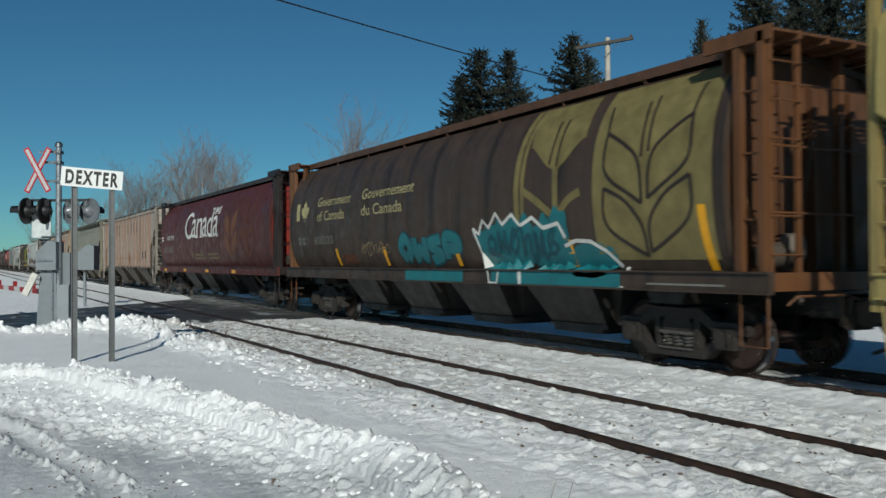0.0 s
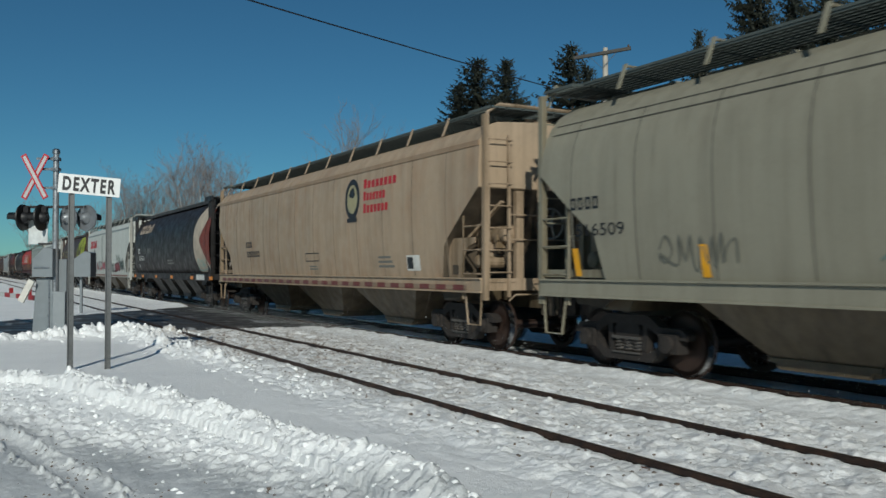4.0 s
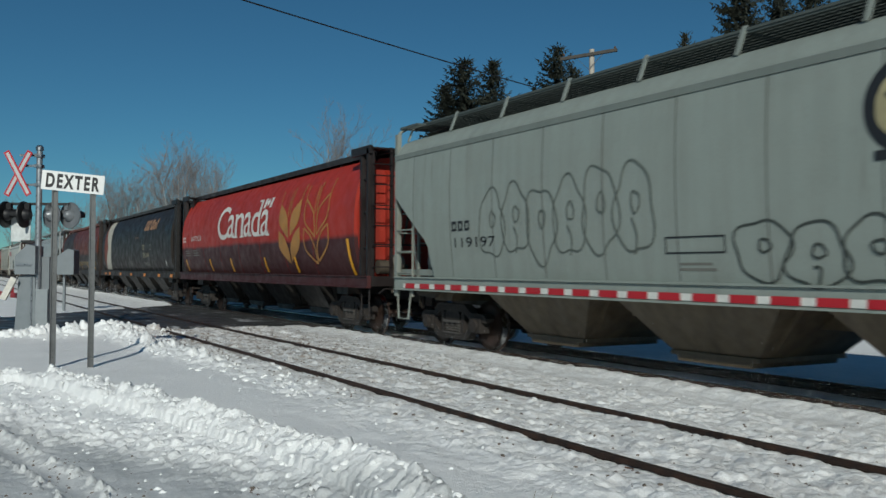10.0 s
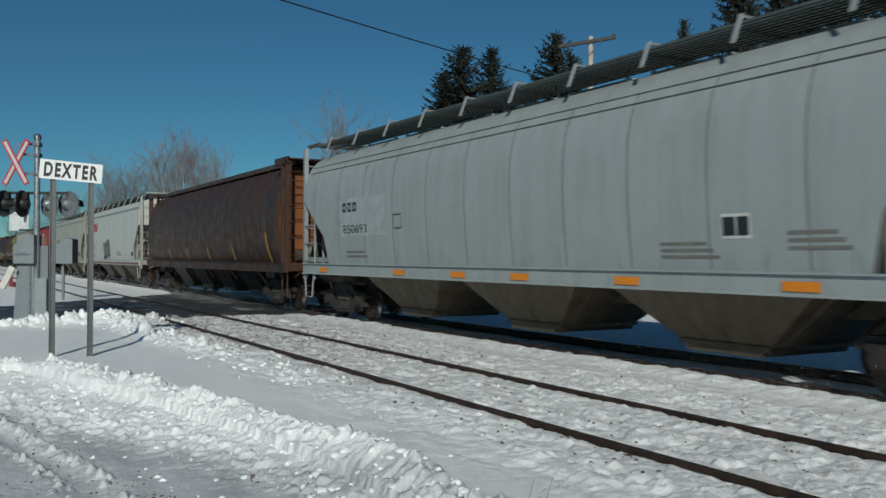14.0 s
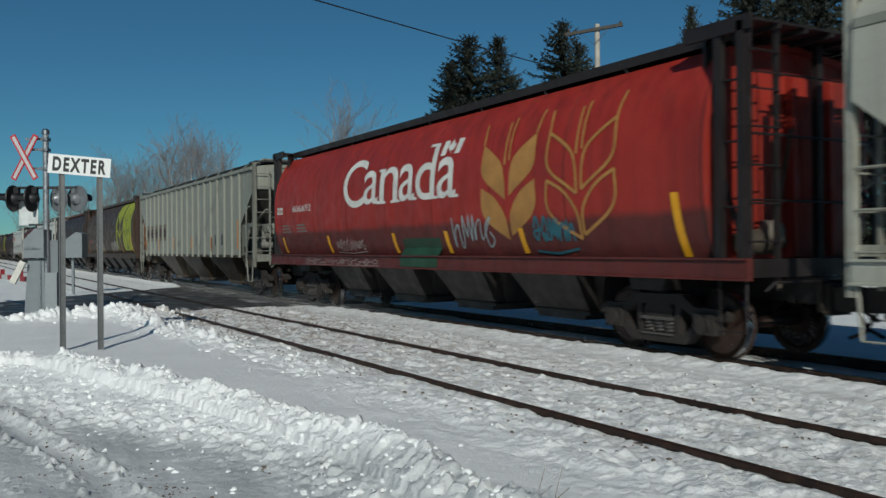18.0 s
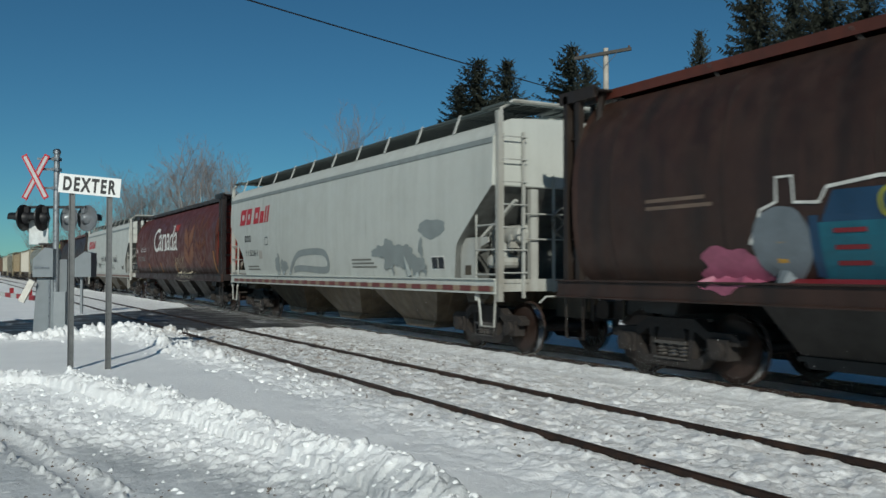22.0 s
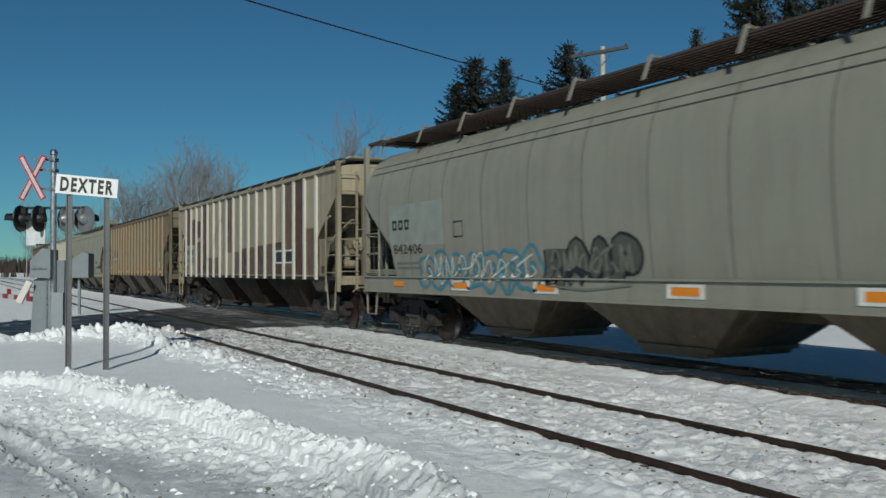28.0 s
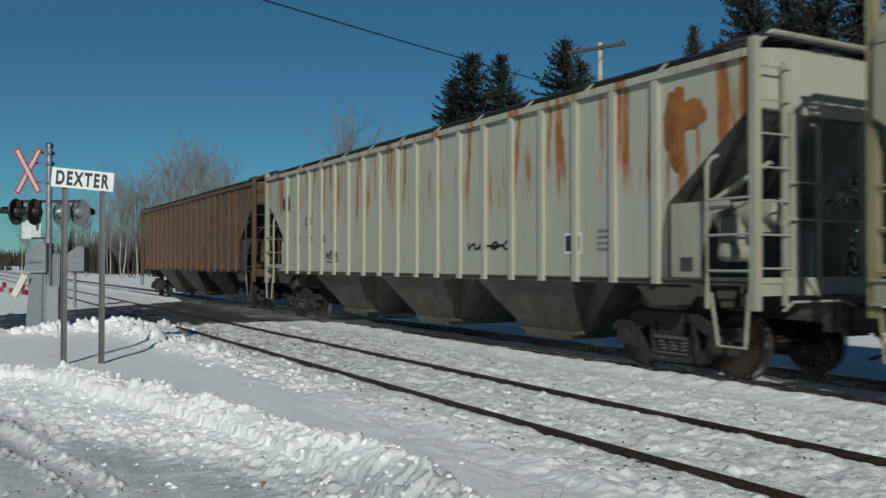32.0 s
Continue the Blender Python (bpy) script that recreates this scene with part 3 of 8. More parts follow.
def coupler_mesh():
    g = Geo().box(-0.75, 0.0, -0.09, 0.09, 0.74, 0.92)
    g.prism([(0.0, 0.70), (0.0, 0.96), (0.16, 0.99), (0.30, 0.97), (0.30, 0.69), (0.16, 0.67)], -0.17, 0.10)
    g.box(0.25, 0.37, -0.2, -0.06, 0.72, 0.94).box(-0.12, -0.02, -0.2, 0.2, 0.62, 1.02)
    g.tube([(0.1, 0.14, 0.7), (0.22, 0.2, 0.45), (0.45, 0.18, 0.36)], 0.025, 6)
    return g.mesh("coupler", plain("3b322c", 0.75, 0.2, 0.4))


def brake_wheel_mesh():
    g = Geo()
    n = 20
    g.tube([(0, 0.28 * math.cos(i * math.tau / n), 0.28 * math.sin(i * math.tau / n)) for i in range(n + 1)], 0.022, 6)
    for i in range(5):
        a = i * math.tau / 5
        g.bar((0, 0, 0), (0, 0.28 * math.cos(a), 0.28 * math.sin(a)), 0.05, 0.02)
    g.lathe([(-0.06, 0.06), (0.03, 0.06)], 12, "x")
    return g.mesh("brake_wheel", plain("8a8780", 0.45, 0.4))


def tank_mesh(mat):
    g = Geo().lathe([(-0.5, 0.05), (-0.46, 0.17), (0.46, 0.17), (0.5, 0.05)], 16, "x")
    g.box(-0.3, -0.22, -0.2, 0.2, -0.25, 0.0).box(0.22, 0.3, -0.2, 0.2, -0.25, 0.0)
    return g.mesh("air_reservoir", mat, smooth=True)


def rung_mesh(length, mat):
    g = Geo().tube([(0, 0, 0), (0.04, 0, 0), (0.055, 0, 0), (0.055, length, 0), (0.04, length, 0), (0, length, 0)], 0.013, 5)
    return g.mesh("rung", mat)


GRATE, GRIME = plain("3a3c3e", 0.75, 0.2, 0.3), plain("4a4238", 0.85, 0.0, 0.45)
FRAME, BOLSTER, SPRING, WHEELS = bogie_meshes()
SPINS = []   # wheelsets and the place of their car along the train


def stiles(name, pts_a, pts_b, w, mat, parent, rungs, rung_mat, x_off=0.0):
    """A ladder: two stiles in one mesh, each rung a part of it."""
    g = Geo()
    g.bar(*pts_a, w, w)
    g.bar(*pts_b, w, w)
    lad = part(name, g.mesh(name, mat), parent)
    a0, b0 = Vector(pts_a[0]), Vector(pts_b[0])
    span = b0 - a0
    key = ("rung", round(span.length, 2), rung_mat.name)
    me = once(key, lambda: rung_mesh(span.length, rung_mat))
    turn = Matrix.Rotation(math.atan2(span.y, span.x) - math.pi / 2, 4, "Z")
    for z in rungs:
        part("rung", me, lad, at=Matrix.Translation((a0.x, a0.y, z)) @ turn)
    return lad


def hopper_car(spec, length, index):
    """A covered hopper with shell, sills, bays, end cages, ladders, walkway, hatches, bogies and couplers."""
    kind = spec["kind"]
    half = length / 2
    shape = spec.get("shape", kind)
    gaps = (CLEAR[kind][0], spec.get("head", CLEAR[kind][1]))
    tint = spec.get("tint", "")
    body_m, end_m = spec["body"], spec["end"]
    roof_m, trim_m, bay_m = spec.get("roof", body_m), spec.get("trim", end_m), spec["bay"]
    car = root("covered_hopper_car", spec["label"], "freight car", group="cars of the freight train")
    # the tank of a cylindrical car sits nearer its tail, with a deep platform ahead
    ends = (-(half - gaps[0]), half - gaps[1])
    part("body", shell_mesh(kind, half, gaps, [body_m, end_m, roof_m, spec.get("shaded_slope", end_m)], ends, shape), car)
    sill_y = 1.48 if kind != "rib" else 1.44
    end_x = half - 0.45
    reach_h, reach_t = (end_x, end_x) if kind == "cyl" else (half - gaps[1] + 0.04, half - gaps[0] + 0.04)
    # side sills, end sills and the centre sill
    depth = spec.get("sill", 0.24)
    for s in (-1, 1):
        g = Geo()
        y = s * sill_y
        if kind != "rib":
            lo = 1.34 - depth
            prof = [(0, 1.352), (0.13, 1.352), (0.13, 1.328), (0.09, 1.32), (0.09, lo + 0.012), (0.13, lo), (0.13, lo - 0.02), (0, lo - 0.02)]
        else:
            prof = [(0, 1.32), (0.07, 1.32), (0.07, 1.30), (0.03, 1.29), (0.03, 1.24), (0, 1.24)]
        g.drawn([(y + s * a, b) for a, b in prof], -reach_t, reach_h)
        part("side_sill", g.mesh("side_sill", bay_m if kind == "rib" else body_m), car)
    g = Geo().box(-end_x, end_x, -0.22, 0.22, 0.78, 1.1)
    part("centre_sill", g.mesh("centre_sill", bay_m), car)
    for e in (-1, 1):
        ex = reach_h if e > 0 else reach_t
        g = Geo().box(min(e * ex, e * (ex - 0.12)), max(e * ex, e * (ex - 0.12)), -1.47, 1.47, 1.12, 1.34)
        part("end_sill", g.mesh("end_sill", trim_m), car)
        g = Geo()
        for k in range(4):
            g.box(min(e * (ex - 0.16 - 0.1 * k), e * (ex - 0.22 - 0.1 * k)), max(e * (ex - 0.16 - 0.1 * k), e * (ex - 0.22 - 0.1 * k)), -1.42, 1.42, 1.26, 1.29)
        part("end_deck", g.mesh("end_deck", GRATE), car)
        g = Geo().box(min(e * ex, e * (half - 0.5)), max(e * ex, e * (half - 0.5)), -0.26, 0.26, 0.66, 1.06)
        part("draft_box", g.mesh("draft_box", GRIME), car)
        g = Geo().prism([(e * (half - 2.9), 1.24), (e * (half - 2.75), 0.9), (e * (half - 2.15), 0.9), (e * (half - 2.0), 1.24)], -1.3, 1.3)
        part("body_bolster", g.mesh("body_bolster", bay_m), car)
    # hopper bays with their outlet gates; cylindrical and ribbed ones have underside shade painted in
    bays = 4 if kind == "cyl" else 3
    bx = half - 3.65
    w = 2 * bx / bays
    low = 0.42 if kind == "cyl" else 0.36
    tz = 1.34 if kind != "rib" else 1.31
    cheek = {"cyl": 0.72, "smooth": 0.97, "rib": 0.72}[kind]
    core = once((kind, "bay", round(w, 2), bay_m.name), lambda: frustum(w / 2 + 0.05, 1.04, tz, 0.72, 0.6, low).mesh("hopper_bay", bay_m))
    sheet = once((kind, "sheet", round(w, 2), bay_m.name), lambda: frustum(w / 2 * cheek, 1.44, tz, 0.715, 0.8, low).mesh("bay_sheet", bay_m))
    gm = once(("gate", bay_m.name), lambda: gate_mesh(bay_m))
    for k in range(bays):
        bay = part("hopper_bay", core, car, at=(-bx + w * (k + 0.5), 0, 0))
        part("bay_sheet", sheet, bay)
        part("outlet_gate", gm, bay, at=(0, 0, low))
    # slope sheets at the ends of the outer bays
    if kind == "cyl":
        for e in (-1, 1):
            hl = abs(ends[0] if e < 0 else ends[1])
            g = Geo().prism([(e * (hl - 0.02), 2.7), (e * (hl + 0.02), 2.75), (e * (bx - 0.3), 1.34), (e * (bx - 0.4), 1.34)], -1.3, 1.3)
            rim = [(-side_cyl(1.36 + 2.66 * i / 14), 1.36 + 2.66 * i / 14) for i in range(15)]
            rim = rim + [(0.0, 4.16)] + [(-y, z) for y, z in rim[::-1]]
            v = [(e * (hl + d), y * q, 2.7 + (z - 2.7) * q) for d, q in ((-0.04, 1.0), (0.05, 1.012), (0.05, 0.95), (0.006, 0.95)) for y, z in rim]
            n = len(rim)
            g2 = Geo().add(v, [(r * n + k, r * n + k + 1, (r + 1) * n + k + 1, (r + 1) * n + k) for r in range(3) for k in range(n - 1)])
            part("end_rim", g2.mesh("end_rim", body_m), car)
            for y in (-0.75, 0.0, 0.75):
                g3 = Geo().prism([(e * (hl + 0.0), 1.36), (e * (hl + 0.16), 1.36), (e * (hl + 0.12), 3.7), (e * (hl + 0.0), 3.8)], y - 0.05, y + 0.05)
                part("end_stiffener", g3.mesh("end_stiffener", end_m), car)
    # end cages, ladders, roof platforms
    for e in (-1, 1):
        if kind == "cyl":
            xo, xi = e * (end_x - 0.1), e * (end_x - (0.72 if e > 0 else 0.5))
            for y in (-1.44, 1.44):
                part("corner_post", Geo().box(min(xo, xo - e * 0.1), max(xo, xo - e * 0.1), y - 0.08, y + 0.08, 1.3, 4.2).mesh("corner_post", trim_m), car)
                part("inner_post", Geo().bar((xi, y * 0.94, 1.3), (xi - e * 0.2, y * 0.86, 4.18), 0.10, 0.08).mesh("inner_post", trim_m), car)
                part("cage_brace", Geo().bar((xo, y, 1.35), (xi, y * 0.9, 2.6), 0.05, 0.05).mesh("cage_brace", trim_m), car)
                s = -1 if y < 0 else 1
                stiles("end_ladder", ((xo, y, 1.3), (xo, y, 4.2)), ((xo, y - s * 0.5, 1.3), (xo, y - s * 0.5, 4.2)), 0.06, trim_m, car, [1.55 + 0.46 * k for k in range(6)], trim_m)
                st = Geo().tube([(xo, y * 1.02, 1.15), (xo, y * 1.02, 0.45), (xo - e * 0.42, y * 1.02, 0.45), (xo - e * 0.42, y * 1.02, 1.15)], 0.018, 5)
                part("sill_step", st.mesh("sill_step", trim_m), car)
            # the roof platform runs from the tank's end out over the cage
            inner = ends[0] + 0.25 if e < 0 else ends[1] - 0.25
            xm, reach = (xo + inner) / 2, abs(xo - inner) / 2 + 0.1
            g = Geo().box(xm - reach, xm + reach, -1.5, 1.5, 4.19, 4.22)
            g.box(xm - reach, xm + reach, -1.52, -1.46, 4.08, 4.26).box(xm - reach, xm + reach, 1.46, 1.52, 4.08, 4.26)
            plat = part("roof_platform", g.mesh("roof_platform", trim_m), car)
            for y in (-1.5, 0.4):
                part("mid_post", Geo().box(xm - 0.05, xm + 0.05, y * 0.97 - 0.05, y * 0.97 + 0.05, 1.3, 4.2).mesh("mid_post", trim_m), car)
            for z in (1.95, 2.75, 3.5):
                part("grab_rail", Geo().tube([(xo, -1.44, z), (xm, -1.45, z + 0.04)], 0.016, 5).tube([(xo + e * 0.02, -1.4, z + 0.1), (xo + e * 0.02, 1.4, z + 0.1)], 0.016, 5).mesh("grab_rail", trim_m), car)
            part("brake_pipe", Geo().tube([(xo, -0.9, 0.95), (xo - e * 0.1, -0.8, 1.5), (xo - e * 0.35, -0.5, 1.9), (xo - e * 0.3, -0.3, 3.0)], 0.03, 6).tube([(xo, 0.3, 1.0), (xo + e * 0.2, 0.35, 0.7), (xo + e * 0.5, 0.3, 0.55)], 0.028, 6).mesh("brake_pipe", GRIME), car)
            part("brake_cylinder", Geo().lathe([(-0.34, 0.05), (-0.32, 0.16), (0.2, 0.16), (0.24, 0.09), (0.42, 0.08)], 14, "y", (xm, -0.75, 1.55)).mesh("brake_cylinder", GRIME, smooth=True), car)
            sl = once(("slat", trim_m.name, round(reach, 2)), lambda: Geo().box(-reach, reach, -0.025, 0.025, 4.13, 4.235).mesh("slat", trim_m))
            for k in range(7):
                part("slat", sl, plat, at=(xm, -1.48 + 2.96 * k / 6, 0))
        else:
            top = half - gaps[e > 0]
            xo = e * (top + 0.02)
            zt = 4.2 if kind == "rib" else 4.3
            wz_ = 4.41 if shape == "round" else 4.47
            zs_ = 2.3 if kind == "rib" else 2.1
            for y in (-1.5, 1.5):
                s = -1 if y < 0 else 1
                part("corner_post", Geo().box(min(xo, xo + e * 0.10), max(xo, xo + e * 0.10), y - 0.05, y + 0.05, 0.95, zt).mesh("corner_post", trim_m), car)
                xs_ = xo + e * 0.06
                stiles("end_ladder", ((xs_, y - s * 0.05, 1.2), (xs_, y - s * 0.05, 3.9)), ((xs_, y - s * 0.50, 1.0), (xs_, y - s * 0.50, 3.95)), 0.05, trim_m, car, [1.45 + 0.40 * k for k in range(7)], trim_m)
                xi = xo - e * 0.68
                rail_ = Geo().tube([(xi, y * 1.02, 0.95), (xi, y * 1.02, 2.72), (xi + e * 0.04, y * 1.0, 2.82), (xi + e * 0.12, y * 0.97, 2.86)], 0.03, 6)
                lad = part("side_ladder", rail_.mesh("side_ladder", trim_m), car)
                rung_ = once(("side_rung", trim_m.name), lambda: Geo().tube([(0, 0, 0), (0.7, 0, 0)], 0.018, 5).mesh("rung", trim_m))
                for z in (1.42, 1.86, 2.3):
                    part("rung", rung_, lad, at=(min(xi, xo), y * 1.02, z))
                st = Geo().tube([(xo - e * 0.02, y * 1.02, 1.15), (xo - e * 0.08, y * 1.02, 0.5), (xo - e * 0.5, y * 1.02, 0.5), (xo - e * 0.62, y * 1.02, 1.15)], 0.022, 5)
                part("sill_step", st.mesh("sill_step", trim_m), car)
                gus = Geo().prism([(e * (half - 2.75), 1.2), (e * (half - 1.6), 1.2), (e * (half - 1.75), 0.98), (e * (half - 2.4), 0.95)], y * 0.97 - 0.02, y * 0.97 + 0.02)
                part("bolster_web", gus.mesh("bolster_web", GRIME), car)
                # the cut-out web below the sloping sheet
                yy = y * 0.95
                x0_ = top - 1.38
                wb = Geo().prism([(e * (x0_ + ax), az) for ax, az in ((0, 1.33), (0.5, 1.33), (0.51, 1.55), (0.57, 1.76), (0.72, zs_ - 0.17), (0.98, zs_ - 0.1), (0.98, zs_), (0, zs_))], yy - 0.012, yy + 0.012)
                if e > 0:
                    web = part("end_web", wb.mesh("end_web", trim_m), car)
                else:
                    part("end_rail", Geo().bar((-(top + 0.05), yy, 1.44), (-(x0_ - 0.1), yy, 1.44), 0.06, 0.12).mesh("end_rail", trim_m), car)
                if e > 0 and s < 0:
                    part("stencil", once("stencil", lambda: Geo().box(-0.11, 0.11, -0.004, 0.004, -0.09, 0.09).mesh("stencil", GRIME)), web, at=(x0_ + 0.28, yy + s * 0.015, 1.5))
                    part("web_brace", Geo().bar((x0_ + 0.35, yy * 0.9, zs_ - 0.1), (top - 0.1, yy * 0.72, 2.75), 0.09, 0.05).mesh("web_brace", trim_m), car)
                    part("end_platform", Geo().box(x0_ + 0.5, top + 0.06, min(yy, yy * 0.6), max(yy, yy * 0.6), 1.27, 1.33).mesh("end_platform", trim_m), car)
            # uprights that carry the sloping end sheet, pipes and brake rods
            for y in (-0.72, 0.72):
                part("end_strut", Geo().box(min(xo, xo - e * 0.11), max(xo, xo - e * 0.11), y - 0.08, y + 0.08, 1.25, 3.35 if kind == "rib" else 2.95).mesh("end_strut", trim_m), car)
            for y, z in ((-0.3, 3.2), (0.95, 3.0)):
                part("end_pipe", Geo().tube([(xo, y, 1.1), (xo, y, z), (xo - e * 0.1, y, z + 0.08)], 0.03, 6).mesh("end_pipe", trim_m), car)
            for z in (2.05, 2.5):
                part("grab_rail", Geo().tube([(xo + e * 0.06, -0.95, z), (xo + e * 0.06, 0.95, z)], 0.015, 5).mesh("grab_rail", trim_m), car)
            # the platform across the roof's end and its bracket
            pz = 4.24 if kind == "rib" else wz_ - 0.03
            g = Geo()
            for k in range(7):
                xx = e * (top - 0.62 + 0.12 * k)
                g.box(xx - 0.02, xx + 0.02, -1.42, 1.42, pz - 0.015, pz + 0.015)
            for k in range(9):
                yy = -1.42 + 2.84 * k / 8
                g.box(min(e * (top - 0.64), e * (top + 0.12)), max(e * (top - 0.64), e * (top + 0.12)), yy - 0.02, yy + 0.02, pz - 0.03, pz + 0.018)
            part("roof_platform", g.mesh("roof_platform", GRATE if kind == "rib" else spec.get("walkway", trim_m)), car)
            g = Geo()
            for y in (-1, 1):
                g.tube([(xo + e * 0.05, y * 1.48, 3.9), (xo + e * 0.05, y * 1.46, pz - 0.1), (xo + e * 0.05, y * 1.2, pz + 0.06), (xo + e * 0.05, 0, pz + 0.06)], 0.035, 6)
            part("end_handrail", g.mesh("end_handrail", trim_m), car)
            valve = Geo().box(-0.14, 0.14, -0.12, 0.12, -0.2, 0.16).lathe([(-0.3, 0.05), (-0.28, 0.12), (0.28, 0.12), (0.3, 0.05)], 12, "y", (0.1, 0.0, -0.3))
            part("brake_valve", valve.mesh("brake_valve", trim_m), car, at=(e * (top - 0.75), -0.95, 1.95))
        part("cut_lever", once(("lever", trim_m.name), lambda: Geo().tube([(0, -1.3, 0.95), (0.06, -1.2, 1.06), (0.06, -0.3, 1.06), (0.1, -0.1, 0.98)], 0.016, 5).mesh("cut_lever", trim_m)), car, at=Matrix.Translation((e * (half - 0.42), 0, 0)) @ Matrix.Rotation(0 if e > 0 else math.pi, 4, "Z"))
        part("coupler", once("coupler", coupler_mesh), car, at=Matrix.Translation((e * (half - 0.34), 0, 0)) @ Matrix.Rotation(0 if e > 0 else math.pi, 4, "Z"))
    part("brake_wheel", once("brake", brake_wheel_mesh), car, at=(reach_h + 0.14, -0.15 if kind != "cyl" else 0.35, 2.35 if kind != "cyl" else 2.5))
    tank_m = plain("6d665e", 0.6) if kind == "cyl" else trim_m
    part("air_reservoir", once(("tank", tank_m.name), lambda: tank_mesh(tank_m)), car, at=(reach_h - 0.85, -0.6, 1.66) if kind == "cyl" else (reach_h - 0.6, -0.85, 2.15))
    # walkway on the roof, with brackets, and hatches
    wl = (half - 0.9) if kind == "cyl" else (half - gaps[1] + 0.05)
    wz = {"cyl": 4.2, "smooth": 4.47, "rib": 4.3, "round": 4.41}[shape]
    walk_m = roof_m if kind == "cyl" else spec.get("walkway", trim_m)
    for s in (-1, 1):
        g = Geo()
        y0, y1 = s * 0.3, s * {"cyl": 1.1, "smooth": 1.2, "rib": 1.08}[kind]
        lo, hi = min(y0, y1), max(y0, y1)
        if kind == "cyl":
            for k in range(5):
                yy = lo + (hi - lo) * k / 4
                g.box(-wl, wl, yy - 0.05, yy + 0.05, wz - 0.012, wz + 0.012)
            g.box(-wl, wl, lo, hi, wz - 0.011, wz - 0.003)
        else:
            for k in range(9):
                yy = lo + (hi - lo) * k / 8
                g.box(-wl, wl, yy - 0.036, yy + 0.036, wz - 0.02, wz + 0.012)
        if kind == "cyl":
            g.drawn([(s * 1.12, 4.1), (s * 1.14, 4.1), (s * 1.17, 4.23), (s * 1.15, 4.235)], -wl, wl)
        else:
            g.box(-wl, wl, hi - 0.02 if s > 0 else lo - 0.02, hi + 0.02 if s > 0 else lo + 0.02, wz - 0.05, wz + 0.02)
        cross = 48 if kind == "cyl" else 110
        for k in range(cross + 1):
            xx = -wl + 2 * wl * k / cross
            g.box(xx - 0.012, xx + 0.012, lo, hi, wz - 0.02, wz + 0.008)
        wk = part("roof_walkway", g.mesh("roof_walkway", walk_m), car)
        nb = 9 if kind == "cyl" else round(2 * wl / 1.7) + 1
        for k in range(nb):
            xx = (-wl + 0.25) + (2 * wl - 0.5) * k / (nb - 1)
            if kind == "cyl":
                me = once(("bracket_c", s, trim_m.name), lambda: Geo().bar((0.0, s * 1.15, 4.2), (0.12, s * 1.06, 4.0), 0.04, 0.03).bar((0.0, s * 0.4, 4.17), (0.0, s * 1.12, 4.17), 0.05, 0.03).mesh("bracket", trim_m))
            else:
                zb = (4.02, 4.31) if kind == "rib" else (4.14, 4.52)
                yb = (1.42, 1.09) if kind == "rib" else (1.36, 1.21)
                me = once(("bracket_s", kind, s, trim_m.name), lambda: Geo().bar((0, s * yb[0], zb[0]), (0, s * yb[1], zb[1]), 0.07, 0.02, up=(0, 1, 0)).bar((0, s * yb[1], zb[1] - 0.03), (0, s * 0.4, zb[1] - 0.03), 0.05, 0.03).mesh("bracket", spec.get("posts", trim_m)))
            part("bracket", me, wk, at=(xx, 0, 0))
    hz = {"cyl": 4.24, "smooth": 4.36, "rib": 4.3}[kind]
    hm = once(("hatch", kind, roof_m.name), lambda: Geo().box(-0.72, 0.72, -0.26, 0.26, hz - 0.14, hz).box(-0.76, -0.7, -0.29, 0.29, hz - 0.1, hz + 0.02).box(0.7, 0.76, -0.29, 0.29, hz - 0.1, hz + 0.02).mesh("roof_hatch", roof_m))
    for k in range(8):
        part("roof_hatch", hm, car, at=(-wl + 1.2 + (2 * wl - 2.4) * k / 7, 0, 0))
    if kind == "smooth" and spec.get("band"):
        for s in (-1, 1):
            xa, xb = -(half - gaps[0] - 0.01), half - gaps[1] - 0.01
            g = Geo().drawn([(s * a, b) for a, b in ((1.48, 3.73), (1.595, 3.75), (1.6, 3.84), (1.555, 3.86), (1.47, 3.86))], xa, xb)
            part("top_chord", g.mesh("top_chord", spec["band"]), car)
    if kind == "rib":
        pm = once(("post", body_m.name), lambda: Geo().prism([(-0.06, 1.24), (0.06, 1.24), (0.06, 4.04), (-0.06, 4.04)], -0.06, 0.0).mesh("side_post", spec.get("posts_m", body_m)))
        at_ = spec.get("ribs_at", (-7.9, 7.2))
        n = 18
        if len(at_) == 2:
            at_ = [at_[0] + (at_[1] - at_[0]) * k / (n - 1) for k in range(n)]
        for s in (-1, 1):
            for xx in at_:
                part("side_post", pm, car, at=Matrix.Translation((xx, s * 1.5, 0)) @ Matrix.Rotation(0 if s < 0 else math.pi, 4, "Z"))
            g = Geo().box(-(half - gaps[0] - 0.02), half - gaps[1] - 0.02, min(s * 1.5, s * 1.57), max(s * 1.5, s * 1.57), 3.98, 4.08)
            part("top_chord", g.mesh("top_chord", body_m), car)
    if kind != "rib" and spec.get("look") != "railred":
        side_at = SIDE[shape]
        gap, wide = (1.43, 0.022) if kind == "smooth" else (2.1, 0.03)
        xx = -half + 1.75
        while xx < half - 2.1:
            g = Geo()
            zs = [1.37 + (2.4 if kind == "smooth" else 2.6) * i / 12 for i in range(13)]
            v = [(xx + dd, -(side_at(z) + hh), z) for z in zs for dd, hh in ((-wide, -0.004), (-wide * 0.4, 0.0035), (wide * 0.4, 0.0035), (wide, -0.004))]
            g.add(v, [(i * 4 + j, i * 4 + j + 1, i * 4 + j + 5, i * 4 + j + 4) for i in range(12) for j in range(3)])
            part("weld_seam", g.mesh("weld_seam", spec["seam"], smooth=True), car)
            xx += gap
